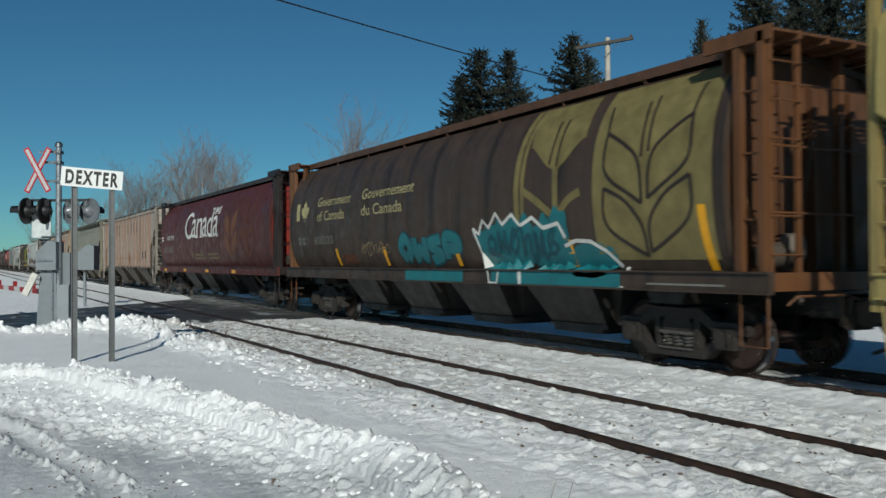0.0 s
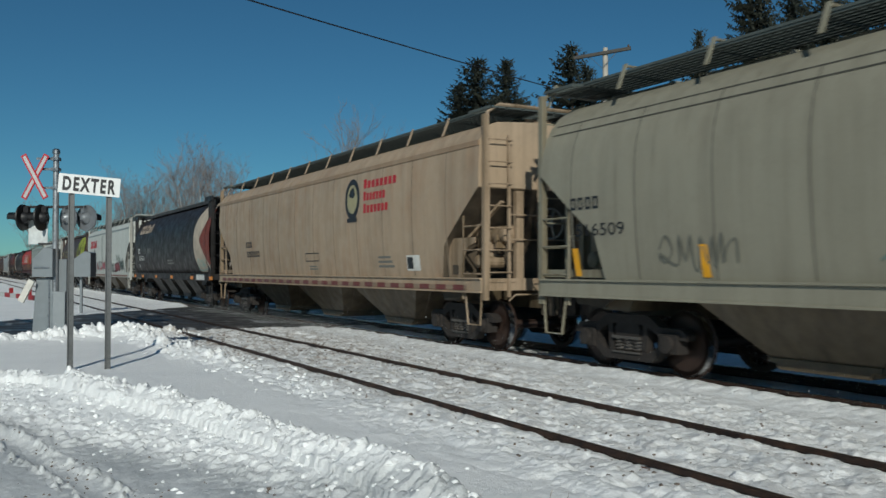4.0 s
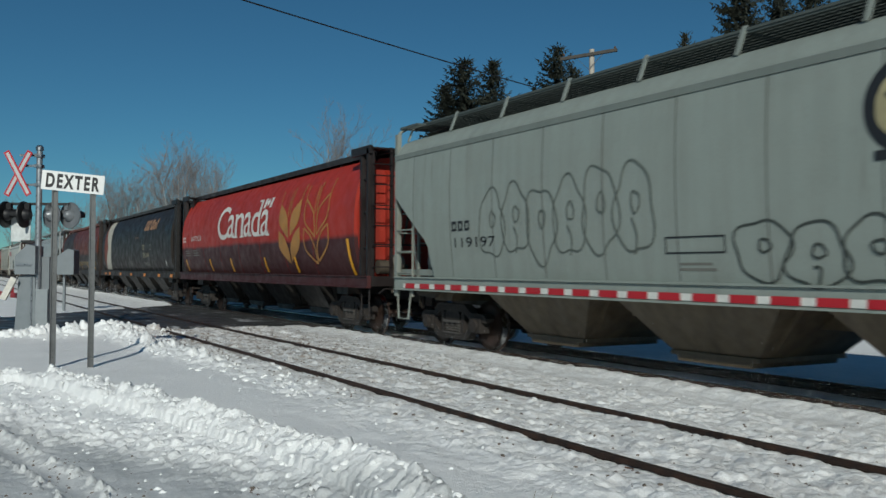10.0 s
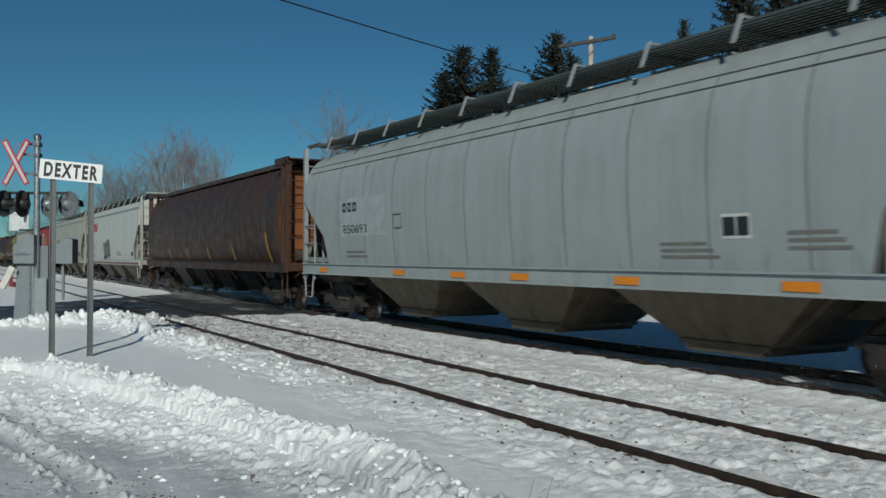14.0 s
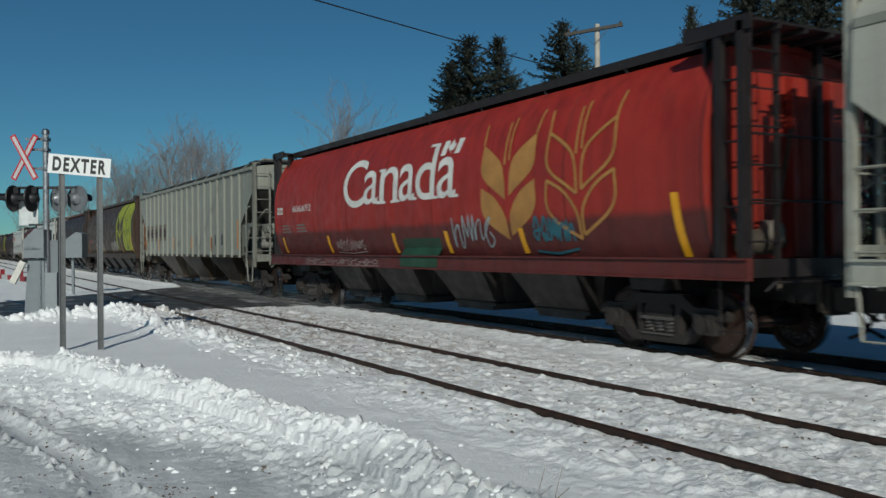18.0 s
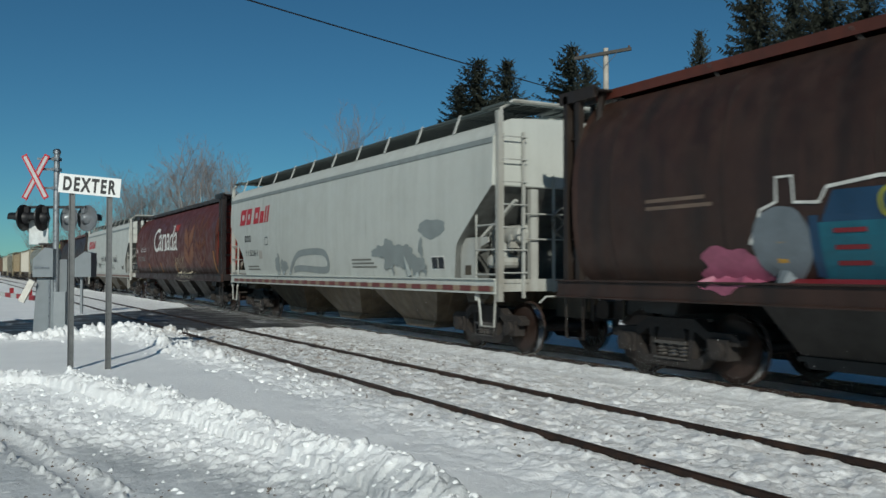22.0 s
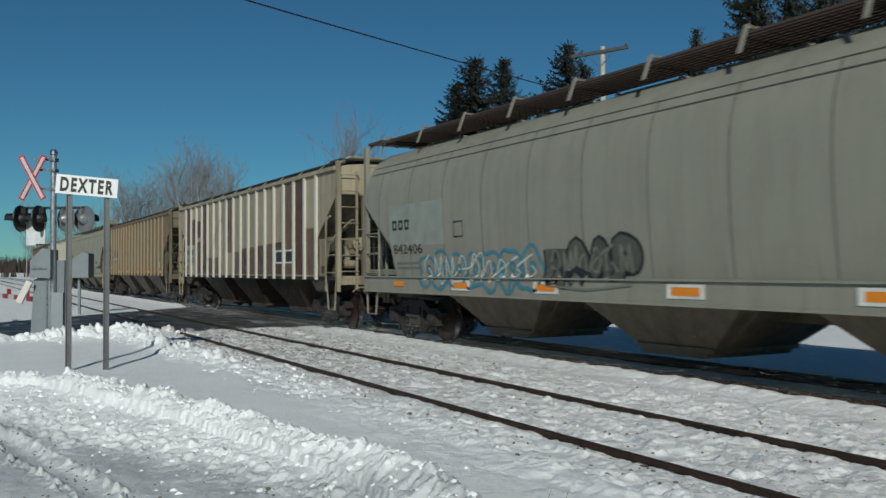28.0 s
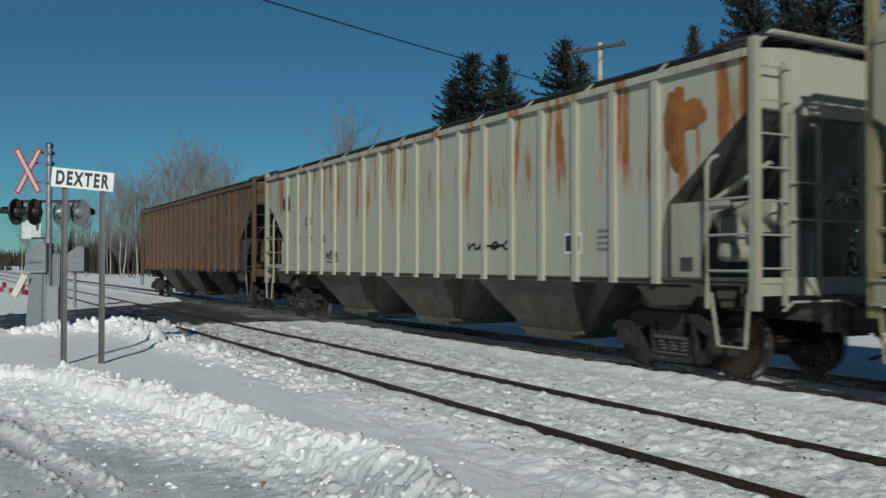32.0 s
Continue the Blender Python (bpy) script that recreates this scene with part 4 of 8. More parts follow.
    # bogies
    for e in (-1, 1):
        bog = part("bogie", BOLSTER, car, at=(e * (half - 2.45), 0, 0))
        for s in (-1, 1):
            part("side_frame", FRAME, bog, at=Matrix.Translation((0, s * 1.02, 0)) @ Matrix.Rotation(0 if s < 0 else math.pi, 4, "Z"))
            part("spring_nest", SPRING, bog, at=(0, s * 1.02, 0))
        for dx in (-0.89, 0.89):
            ws = part("wheelset", WHEELS, bog, at=(dx, 0, 0.457))
            SPINS.append((ws, dx, index, e * (half - 2.45) + dx))
    return car


# ---- the train: where the couplings stood at the start, head to tail ----
JOINTS = [8.0, -10.92, -28.95, -47.2, -66.45, -85.35, -105.0, -121.95, -140.85, -158.2, -177.0, -194.65, -212.7, -231.8, -250.5, -270.45, -289.4, -307.8, -325.95, -344.25, -364.4, -383.0, -402.0, -421.1, -439.05, -458.8, -477.1, -496.5, -516.5, -535.3, -554.9, -574.5, -594.0, -613.6]
GREY, PALE, LIGHT, BEIGE = "9aa09e", "c9cdc9", "bcc2c0", "b5ae98"


def dim(h, k):
    """The same hue with k times the light."""
    return "".join("%02x" % min(255, round(int(h[i:i + 2], 16) * k ** 0.4545)) for i in (0, 2, 4))


def cyl(h, end, roof, label, trim="3a2a22", amount=0.45, low=None, soot=0.0, **more):
    h = dim(h, 0.8)
    if low:
        low = (low[0], dim(low[1], 0.8))
    # the bay's near-black holds the shade below the sill, over its grime
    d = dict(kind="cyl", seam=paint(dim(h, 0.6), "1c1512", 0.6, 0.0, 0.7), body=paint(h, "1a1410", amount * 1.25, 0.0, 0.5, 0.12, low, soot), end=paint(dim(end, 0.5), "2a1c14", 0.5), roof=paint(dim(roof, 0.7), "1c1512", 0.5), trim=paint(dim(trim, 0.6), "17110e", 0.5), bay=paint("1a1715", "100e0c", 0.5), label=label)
    d.update(more)
    return d


def smooth(h, label, amount=0.25, rust=0.0, grime="5a5346", trim=None, bay=None, **more):
    t = dim(trim or h, 0.56)
    h = dim(h, 0.66)
    # sloping end sheets: grimy, and dimmed far down to paint in the overhang's shade
    d = dict(kind="smooth", seam=paint(dim(h, 0.5), grime, 0.5), body=paint(h, grime, amount, rust, 0.5), end=paint(h, grime, amount), shaded_slope=paint(dim(h, 0.26), "2a261f", 0.7), trim=paint(t, "5a4a32", amount * 3.4), bay=paint(bay or "5e523f", "2a2016", 0.75), walkway=plain("4d5553", 0.75), label=label)
    d.update(more)
    return d


def rib(h, label, amount=0.35, rust=0.0, grime="4e463b", trim=None, bay="756450", **more):
    t = dim(trim or h, 0.58)
    h = dim(h, 0.66)
    # bay colour dimmed to 0.4 to stand for shade under the car
    # sloping end sheets: dirt, plus the recess shade put into the dimmed colour
    d = dict(kind="rib", body=paint(h, grime, amount, rust, 0.55), end=paint(h, grime, amount), shaded_slope=paint(dim(h, 0.26), "231f1a", 0.7), trim=paint(t, "3a332a", amount * 1.6), bay=paint(dim(bay, 0.4), "1f1c17", 0.65), walkway=plain("2b2c2c", 0.75), label=label)
    d.update(more)
    return d


WHITE_BAND = paint("868d8c", "5a5a54", 0.3)
RIBS_RED = (-7.9, -7.1, -6.3, -5.45, -4.57, -3.68, -2.75, -1.82, -0.79, 0.2, 1.16, 2.21, 3.07, 3.95, 4.9, 5.69, 6.46, 7.24)
CARS = [
    smooth("c4b06a", "pale yellow covered hopper car at the head of the train", 0.3),
    cyl("4a3b30", "7c5030", "6a4630", "brown cylindrical hopper car with faded gold wheat emblem and teal graffiti", "80522f", soot=1.05, look="wheat_old", graffiti="teal"),
    cyl("5e2620", "c03626", "2a2022", "dark red cylindrical hopper car with a white country wordmark", "2c2222", look="canada"),
    rib("c9bfb2", "weathered off-white ribbed hopper car with rust streaks", 0.5, 0.55, "6a4a3a", look="ribwords", ribs_at=RIBS_RED, posts_m=paint("8c7466", "5a4030", 0.45)),
    smooth("aaa692", "beige-grey smooth-sided hopper car with painted eyes graffiti", 0.3, look="grey_reflect", graffiti="eyes", shape="round"),
    smooth("cdb497", "tan smooth-sided hopper car with a round railway emblem", 0.35, 0.25, look="emblem", band=paint("98826a", "7a5a40", 0.4)),
    cyl("241d19", "2a2626", "1f1d1e", "black cylindrical hopper car with red and white head mark", "211e1e", 0.3, look="multimark_head"),
    smooth("e0e3dc", "white hopper car with red slanted lettering and a row of graffiti", 0.15, look="railred", graffiti="row", band=WHITE_BAND),
    cyl("4a3323", "a8592c", "3a2a22", "brown cylindrical hopper car with a bright yellow wheat emblem", "4a3024", soot=1.05, look="wheat_bright", graffiti="white"),
    smooth("e0e3dc", "white hopper car with red slanted lettering and dark green graffiti", 0.15, look="railred", graffiti="green", band=WHITE_BAND),
    smooth("aab5ae", "grey-green hopper car with a round emblem and red lettering", 0.2, look="emblem", graffiti="outline", band=paint("767e79", "5a5f58", 0.3)),
    cyl("b93426", "d03824", "1e1a1c", "bright red cylindrical hopper car with white wordmark and dark lower half", "241c1c", 0.2, (2.25, "4a1f20"), look="canada"),
    cyl("251e1a", "2a2626", "1f1d1e", "black cylindrical hopper car with red and white tail mark", "211e1e", 0.3, look="multimark_tail"),
    cyl("74301a", "4a3026", "8a3c22", "rusty red-brown cylindrical hopper car with yellow stripes", "3a2c26", 0.55, (2.35, "2e231d"), soot=2.1, look="stripes", graffiti="scrawl"),
    smooth("b9c1c3", "pale grey hopper car with orange reflectors", 0.2, look="grey_orange", shape="round"),
    cyl("4c3324", "b06a34", "4a342a", "brown cylindrical hopper car with orange ends", "5a3a26", soot=1.05, look="plain_small"),
    smooth("e0e3dc", "white hopper car with red slanted lettering and a dark graffiti block", 0.2, look="railred", graffiti="block", band=WHITE_BAND),
    smooth("c6c7ba", "light grey smooth-sided hopper car", 0.25, look="grey_orange", graffiti="small", band=paint("86887e", "5a5a54", 0.3)),
    cyl("ae3024", "c83624", "251d1e", "red cylindrical hopper car with white wordmark and gold wheat", "261e1e", 0.35, (1.95, "6a2a26"), look="canada", graffiti="dim"),
    rib("a8aaa0", "light grey ribbed hopper car with dark number panels", 0.45, 0.0, "5c594e", look="ribpanels", ribs_at=(-8.0, 7.14)),
    cyl("4e3826", "a3602f", "3e2e26", "brown cylindrical hopper car with a yellow wheat emblem", "4e3426", soot=1.05, look="wheat_bright", graffiti="white"),
    cyl("3c271e", "4e342a", "6e3424", "dark brown cylindrical hopper car with colourful graffiti below", "33271f", 0.55, soot=1.05, look="plain_small", graffiti="colour"),
    smooth("e0e3dc", "white hopper car with red slanted lettering and pale grey graffiti", 0.15, look="railred", graffiti="ghost", band=WHITE_BAND),
    cyl("622a1e", "c03824", "271f20", "dark red cylindrical hopper car with white wordmark and faint wheat", "2a2020", low=(1.62, "3c231b"), look="canada", graffiti="scribble"),
    smooth("e2e4dd", "white hopper car with red slanted lettering and black scribbles", 0.15, look="railred", graffiti="tags", band=WHITE_BAND),
    cyl("39261f", "4a3028", "7a3426", "dark brown cylindrical hopper car with pale scribbles", "2e221c", 0.5, soot=1.05, look="plain_bars", graffiti="pale"),
    cyl("4c3626", "a3602f", "3e2e26", "brown cylindrical hopper car with a yellow wheat emblem at its tail", "4e3426", soot=1.05, look="wheat_bright"),
    smooth("a8a798", "beige-grey smooth-sided hopper car with blue graffiti and orange reflectors", 0.25, look="grey_orange", graffiti="blue", sill=0.32, shape="round", walkway=plain("4a3c34", 0.8)),
    rib("c0b59a", "weathered off-white ribbed hopper car with brown posts", 0.5, 0.0, "5c4234", bay="66523f", look="ribpanels", ribs_at=(-7.61, 7.1), posts_m=paint("c4c1b6", "6a5a4c", 0.3)),
    rib("857a60", "brown weathered ribbed hopper car with a dark number panel", 0.5, 0.75, "4e3a28", bay="644f38", look="ribnumber", ribs_at=(-7.81, 6.88), posts_m=paint("8d8268", "5e4630", 0.4, 0.4)),
    smooth("b3ae97", "beige smooth-sided hopper car with black scribbles", 0.2, look="grey_orange", graffiti="tags", trim="c2b88a", band=paint("8f8a74", "5a5646", 0.3)),
    rib("cac9b6", "pale grey ribbed hopper car streaked with orange rust", 0.2, 1.0, "7a7468", bay="857f70", look="ribrust", ribs_at=(-7.3, 7.46)),
    rib("6f5743", "rusty brown ribbed hopper car at the tail of the train", 0.5, 0.45, "3e2e24", bay="66533f", look="plain_rib"),
]


def way_gone(t):
    """How far the train has run after t seconds."""
    u = t - 16.0
    return 17.763 * t + 0.979 * u * u / 100 - 0.580 * u ** 3 / 1000


# how far each car's body stops short of its head coupling
HEADS = {3: 0.95, 4: 0.65, 5: 0.95, 7: 0.9, 9: 1.25, 10: 0.85, 14: 1.7, 16: 1.3, 17: 0.65, 19: 1.5, 22: 1.4, 24: 1.6, 28: 0.93, 29: 1.4, 30: 1.1, 31: 0.72, 32: 0.8}
train = []
COUPLED = [j - 0.6 for j in JOINTS]
for i, spec in enumerate(CARS):
    a, b = COUPLED[i], COUPLED[i + 1]
    spec["shift"] = 0.6
    if i in HEADS:
        spec["head"] = HEADS[i]
    car = hopper_car(spec, a - b, i)
    car.location = ((a + b) / 2, 0, 0)
    train.append((car, (a + b) / 2, spec))


def motions():
    """The cars roll along the line; their wheels turn while they pass near."""
    ts = [0, 2, 4, 6, 8, 10, 12, 14, 16, 18, 20, 22, 24, 26, 28, 30, 32]
    for car, x, _ in train:
        walk(car, [(t, pose(x + way_gone(t), 0, 0)) for t in ts])
    walk(DUST, [(t, pose(0.15 * way_gone(t), 0, 0)) for t in ts])
    fine = [k / 30 for k in range(0, 961)]
    for ws, dx, i, off in SPINS:
        x0 = train[i][1] + off
        near = [t for t in fine if -48 < x0 + way_gone(t) < 4]
        if not near:
            continue
        rows = [] if near[0] == 0 else [(0.0, 0)]
        a0 = math.degrees(way_gone(near[0]) / 0.457)
        rows += [(t, math.degrees(way_gone(t) / 0.457) - a0) for t in near]
        if near[-1] < 32:
            rows.append((32.0, rows[-1][1]))
        walk(ws, [(t, Matrix.Translation((dx, 0, 0.457)) @ Matrix.Rotation(radians(a), 4, "Y")) for t, a in rows])


# ---- lettering, marks, reflectors and spray paint on the cars ----
def flat(h, rough=0.55, wear=0.25):
    """Old paint on the sides, worn through in flakes."""
    return plain(h, rough, 0.0, wear, 3.0)


def curve(pts, n=5):
    """A smooth line through points."""
    P = [Vector(p) for p in pts]
    P = [P[0] * 2 - P[1]] + P + [P[-1] * 2 - P[-2]]
    out = []
    for i in range(1, len(P) - 2):
        for k in range(n):
            u = k / n
            a, b, c, e = P[i - 1], P[i], P[i + 1], P[i + 2]
            out.append(tuple(0.5 * (2 * b + (c - a) * u + (2 * a - 5 * b + 4 * c - e) * u * u + (3 * b - a - 3 * c + e) * u ** 3)))
    return out + [tuple(P[-2])]


def islands(bm):
    """The separate pieces of a mesh, as lists of vertices."""
    bm.verts.index_update()
    left, out = set(bm.verts), []
    for v in list(bm.verts):
        if v not in left:
            continue
        left.remove(v)
        stack, isle = [v], []
        while stack:
            v = stack.pop()
            isle.append(v)
            for e in v.link_edges:
                o = e.other_vert(v)
                if o in left:
                    left.remove(o)
                    stack.append(o)
        out.append(isle)
    return out


class Deco:
    """Lays thin paint on the near side of one car; x along the car, z up."""

    def __init__(self, car, kind, dx):
        self.car, self.kind, self.dx, self.lift = car, kind, dx, 0.005

    def y(self, z, lift=0.0):
        w = SIDE[self.kind](z)
        if z < 1.36 and self.kind != "rib":
            w = 1.574
        return -(w + self.lift + 4 * lift)

    def put(self, name, verts, faces, mat, lift=0.0, label=""):
        g = Geo().add([(x + self.dx, self.y(z, lift), z) for x, z in verts], faces)
        return part(name, g.mesh(name, mat), self.car, label)

    def rows(self, name, z0, z1, left, right, mat, n=14, lift=0.0, label="", cols=2):
        """A patch between two edges given as functions of the height."""
        v, f = [], []
        for i in range(n + 1):
            z = z0 + (z1 - z0) * i / n
            a, b = left(z), right(z)
            v += [(a + (b - a) * k / cols, z) for k in range(cols + 1)]
        m = cols + 1
        f = [(i * m + k, i * m + k + 1, (i + 1) * m + k + 1, (i + 1) * m + k) for i in range(n) for k in range(cols)]
        return self.put(name, v, f, mat, lift, label)

    def patch(self, name, x0, x1, z0, z1, mat, lift=0.0, slant=0.0, label=""):
        n = max(1, int((z1 - z0) / 0.16))
        return self.rows(name, z0, z1, lambda z: x0 + slant * (z - z0), lambda z: x1 + slant * (z - z0), mat, n, lift, label, 1)

    def line(self, name, pts, w, mat, lift=0.001, label="", closed=False):
        """A painted stroke through points."""
        P = [Vector(p) for p in pts]
        v = []
        for i, p in enumerate(P):
            d = P[min(i + 1, len(P) - 1)] - P[max(i - 1, 0)]
            if d.length < 1e-6:
                d = Vector((1, 0))
            n = Vector((-d.y, d.x)).normalized() * w / 2
            v += [tuple(p + n), tuple(p - n)]
        f = [(2 * i, 2 * i + 1, 2 * i + 3, 2 * i + 2) for i in range(len(P) - 1)]
        return self.put(name, v, f, mat, lift, label)

    def leaf(self, a, b, bulge, mat, lift=0.0, outline_w=0.0, name="wheat_leaf"):
        """A leaf from foot a to tip b, fuller on the outer side."""
        a, b = Vector(a), Vector(b)
        d = b - a
        nrm = Vector((-d.y, d.x))
        n = 12
        A = [a + d * (i / n) + nrm * bulge[0] * math.sin(math.pi * (i / n) ** 0.8) for i in range(n + 1)]
        B = [a + d * (i / n) - nrm * bulge[1] * math.sin(math.pi * (i / n) ** 1.3) for i in range(n + 1)]
        if outline_w:
            self.line(name, [tuple(p) for p in A], outline_w, mat, lift)
            return self.line(name, [tuple(p) for p in B], outline_w, mat, lift)
        v = [tuple(p) for q in zip(A, [(x + y) / 2 for x, y in zip(A, B)], B) for p in q]
        f = [(3 * i + k, 3 * i + k + 1, 3 * i + k + 4, 3 * i + k + 3) for i in range(n) for k in range(2)]
        return self.put(name, v, f, mat, lift)

    def blob(self, cx, cz, rx, rz, mat, seed, jag=0.15, lift=0.0, name="graffiti", n=34):
        """A sprayed patch with an uneven rim."""
        r = random.Random(seed)
        ph = [r.uniform(0, 6.28) for _ in range(4)]
        v, f = [(cx, cz)], []
        for q in (0.35, 0.7, 1.0):
            for k in range(n):
                t = k * math.tau / n
                j = 1 + jag * (math.sin(3 * t + ph[0]) + 0.7 * math.sin(5 * t + ph[1]) + 0.6 * math.sin(9 * t + ph[2])) / 1.6 if q == 1.0 else 1
                v.append((cx + rx * q * j * math.cos(t), cz + rz * q * j * math.sin(t)))
        f = [(0, 1 + k, 1 + (k + 1) % n) for k in range(n)]
        f += [(1 + ring * n + k, 1 + (ring + 1) * n + k, 1 + (ring + 1) * n + (k + 1) % n, 1 + ring * n + (k + 1) % n) for ring in range(2) for k in range(n)]
        rim = v[1 + 2 * n:] + [v[1 + 2 * n]]
        self.put(name, v, f, mat, lift)
        return rim

    def tag(self, x0, x1, z0, z1, mat, seed, w=0.035, waves=6, lift=0.002, name="graffiti"):
        """A run of quick sprayed handwriting, unreadable."""
        r = random.Random(seed)
        step, tall = (x1 - x0) / waves, z1 - z0
        pts = []
        for k in range(waves):
            a = x0 + step * k
            kind = r.randint(0, 3)
            hi, lo = z1 - r.uniform(0, 0.25) * tall, z0 + r.uniform(0, 0.25) * tall
            mid = (hi + lo) / 2
            if kind == 0:
                pts += [(a + 0.1 * step, lo), (a + 0.2 * step, hi), (a + 0.5 * step, lo + 0.1 * tall), (a + 0.75 * step, hi), (a + 0.85 * step, lo)]
            elif kind == 1:
                pts += [(a + 0.7 * step, hi), (a + 0.2 * step, mid + 0.15 * tall), (a + 0.3 * step, lo), (a + 0.8 * step, lo + 0.15 * tall), (a + 0.55 * step, mid)]
            elif kind == 2:
                pts += [(a + 0.15 * step, hi), (a + 0.2 * step, lo), (a + 0.35 * step, mid), (a + 0.75 * step, mid + 0.2 * tall), (a + 0.8 * step, lo)]
            else:
                pts += [(a + 0.2 * step, mid), (a + 0.55 * step, hi), (a + 0.85 * step, mid), (a + 0.5 * step, lo), (a + 0.2 * step, mid - 0.1 * tall)]
        self.line(name, curve(pts, 4), w, mat, lift)
        if waves > 3 and r.random() < 0.5:
            self.line(name, [(x0, z0 - 0.12 * tall), ((x0 + x1) / 2, z0 - 0.2 * tall), (x1, z0 - 0.05 * tall)], w * 0.8, mat, lift)

    def throwup(self, x0, x1, z0, z1, fill, rim, seed, count=5, w=0.05):
        """Fat sprayed letters without meaning: thick bent strokes with dark rims."""
        r = random.Random(seed)
        step = (x1 - x0) / count
        for k in range(count):
            a = x0 + step * k
            hi = z1 - r.uniform(0, 0.15) * (z1 - z0)
            lo = z0 + r.uniform(0, 0.12) * (z1 - z0)
            fat = min(0.42 * step, 0.32 * (hi - lo))
            hi, lo, mid = hi - fat / 2, lo + fat / 2, (hi + lo) / 2
            l_, r_, c_ = a + fat * 0.55, a + step * 1.04 - fat * 0.55, a + step * 0.5
            shape = [[(l_, lo), (l_, hi), (r_, hi - 0.06), (r_, mid), (l_ + 0.05, mid)], [(r_, hi - 0.05), (c_, hi), (l_, mid), (c_, lo), (r_, lo + 0.08)], [(l_, lo), (c_ - 0.05, hi), (c_ + 0.05, hi), (r_, lo)], [(l_, hi), (l_ + 0.03, lo), (c_, mid), (r_ - 0.03, lo), (r_, hi)], [(r_, hi), (l_, hi - 0.08), (c_, mid), (r_, lo + 0.1), (l_, lo)], [(c_, lo), (l_, mid), (c_, hi), (r_, mid), (c_ + 0.02, lo)]][r.randint(0, 5)]
            path = curve(shape, 4)
            up = 0.0004 * (k % 3)
            if not fill:
                self.line("graffiti", self.ring(c_, mid, step * 0.56, (hi - lo + fat) / 2, seed * 7 + k, 0.09), w, rim, 0.001 + up)
                self.line("graffiti", self.ring(c_ + 0.04, mid + 0.1 * (hi - lo), step * 0.12, (hi - lo) * 0.16, seed * 9 + k, 0.1, 14), w, rim, 0.0014 + up)
                if k % 2:
                    self.line("graffiti", curve([(c_, lo - fat / 2), (c_ + 0.05, lo + 0.1), (c_ - 0.04, mid - 0.12)], 4), w, rim, 0.0014 + up)
                continue
            if rim:
                self.line("graffiti", path, fat + 2 * w, rim, 0.0008 + up)
            self.line("graffiti", path, fat, fill, 0.0022 + up)

    def ring(self, cx, cz, rx, rz, seed, jag=0.1, n=34):
        r = random.Random(seed)
        ph = [r.uniform(0, 6.28) for _ in range(3)]
        out = []
        for k in range(n + 1):
            t = k * math.tau / n
            j = 1 + jag * (math.sin(3 * t + ph[0]) + 0.7 * math.sin(5 * t + ph[1]))
            out.append((cx + rx * j * math.cos(t), cz + rz * j * math.sin(t)))
        return out

    def text(self, words, x0, x1, z0, z1, mat, shear=0.0, bold=0.0, rise=0.0, lift=0.001):
        """Words fitted into a box on the side."""
        cu = bpy.data.curves.new("words", "FONT")
        cu.body, cu.offset, cu.resolution_u = words, bold, 8 if z1 - z0 > 0.5 else 3
        ob = bpy.data.objects.new("words", cu)
        me = bpy.data.meshes.new_from_object(ob)
        bpy.data.objects.remove(ob)
        bpy.data.curves.remove(cu)
        bm = bmesh.new()
        bm.from_mesh(me)
        bpy.data.meshes.remove(me)
        xs, ys = [v.co.x for v in bm.verts], [v.co.y for v in bm.verts]
        ax, bx, ay, by = min(xs), max(xs), min(ys), max(ys)
        for v in bm.verts:
            u, w = (v.co.x - ax) / (bx - ax), (v.co.y - ay) / (by - ay)
            v.co = (x0 + (x1 - x0 - shear * (z1 - z0)) * u + shear * (z1 - z0) * w, 0, z0 + (z1 - z0) * w + rise * u)
        steps = max(1, int((z1 - z0) / 0.13))
        for k in range(1, steps + (2 if rise else 0)):
            z = z0 + (z1 + max(0, rise) - z0) * k / (steps + (1 if rise else 0))
            bmesh.ops.bisect_plane(bm, geom=bm.verts[:] + bm.edges[:] + bm.faces[:], plane_co=(0, 0, z), plane_no=(0, 0, 1))
        bm.verts.index_update()
        for v in bm.verts:
            v.co.x += self.dx
            v.co.y = self.y(v.co.z, lift)
        # each letter is a part of its own
        for isle in islands(bm):
            isle.sort(key=lambda v: v.index)
            at = {v: k for k, v in enumerate(isle)}
            faces = [[at[q] for q in f.verts] for f in bm.faces if f.verts[0] in at]
            if not faces:
                continue
            out = bpy.data.meshes.new("letter")
            out.from_pydata([tuple(v.co) for v in isle], [], faces)
            out.materials.append(mat)
            part("letter", out, self.car)
        bm.free()

    def hollow(self, x0, x1, z0, z1, w, mat, slant=0.0, name="mark"):
        """A hollow slanted block."""
        self.patch(name, x0, x0 + w, z0, z1, mat, 0.001, slant)
        self.patch(name, x1 - w, x1, z0, z1, mat, 0.001, slant)
        self.patch(name, x0 + w + slant * 0, x1 - w, z0, z0 + w, mat, 0.001, slant)
        o = slant * (z1 - w - z0)
        return self.patch(name, x0 + w + o, x1 - w + o, z1 - w, z1, mat, 0.001, slant)

    def blocks(self, x0, x1, z0, z1, mat):
        """The railway's slanted name, drawn as plain slanted blocks."""
        w, h = x1 - x0, z1 - z0
        s = 0.28
        k = 0.165 * h / 0.5
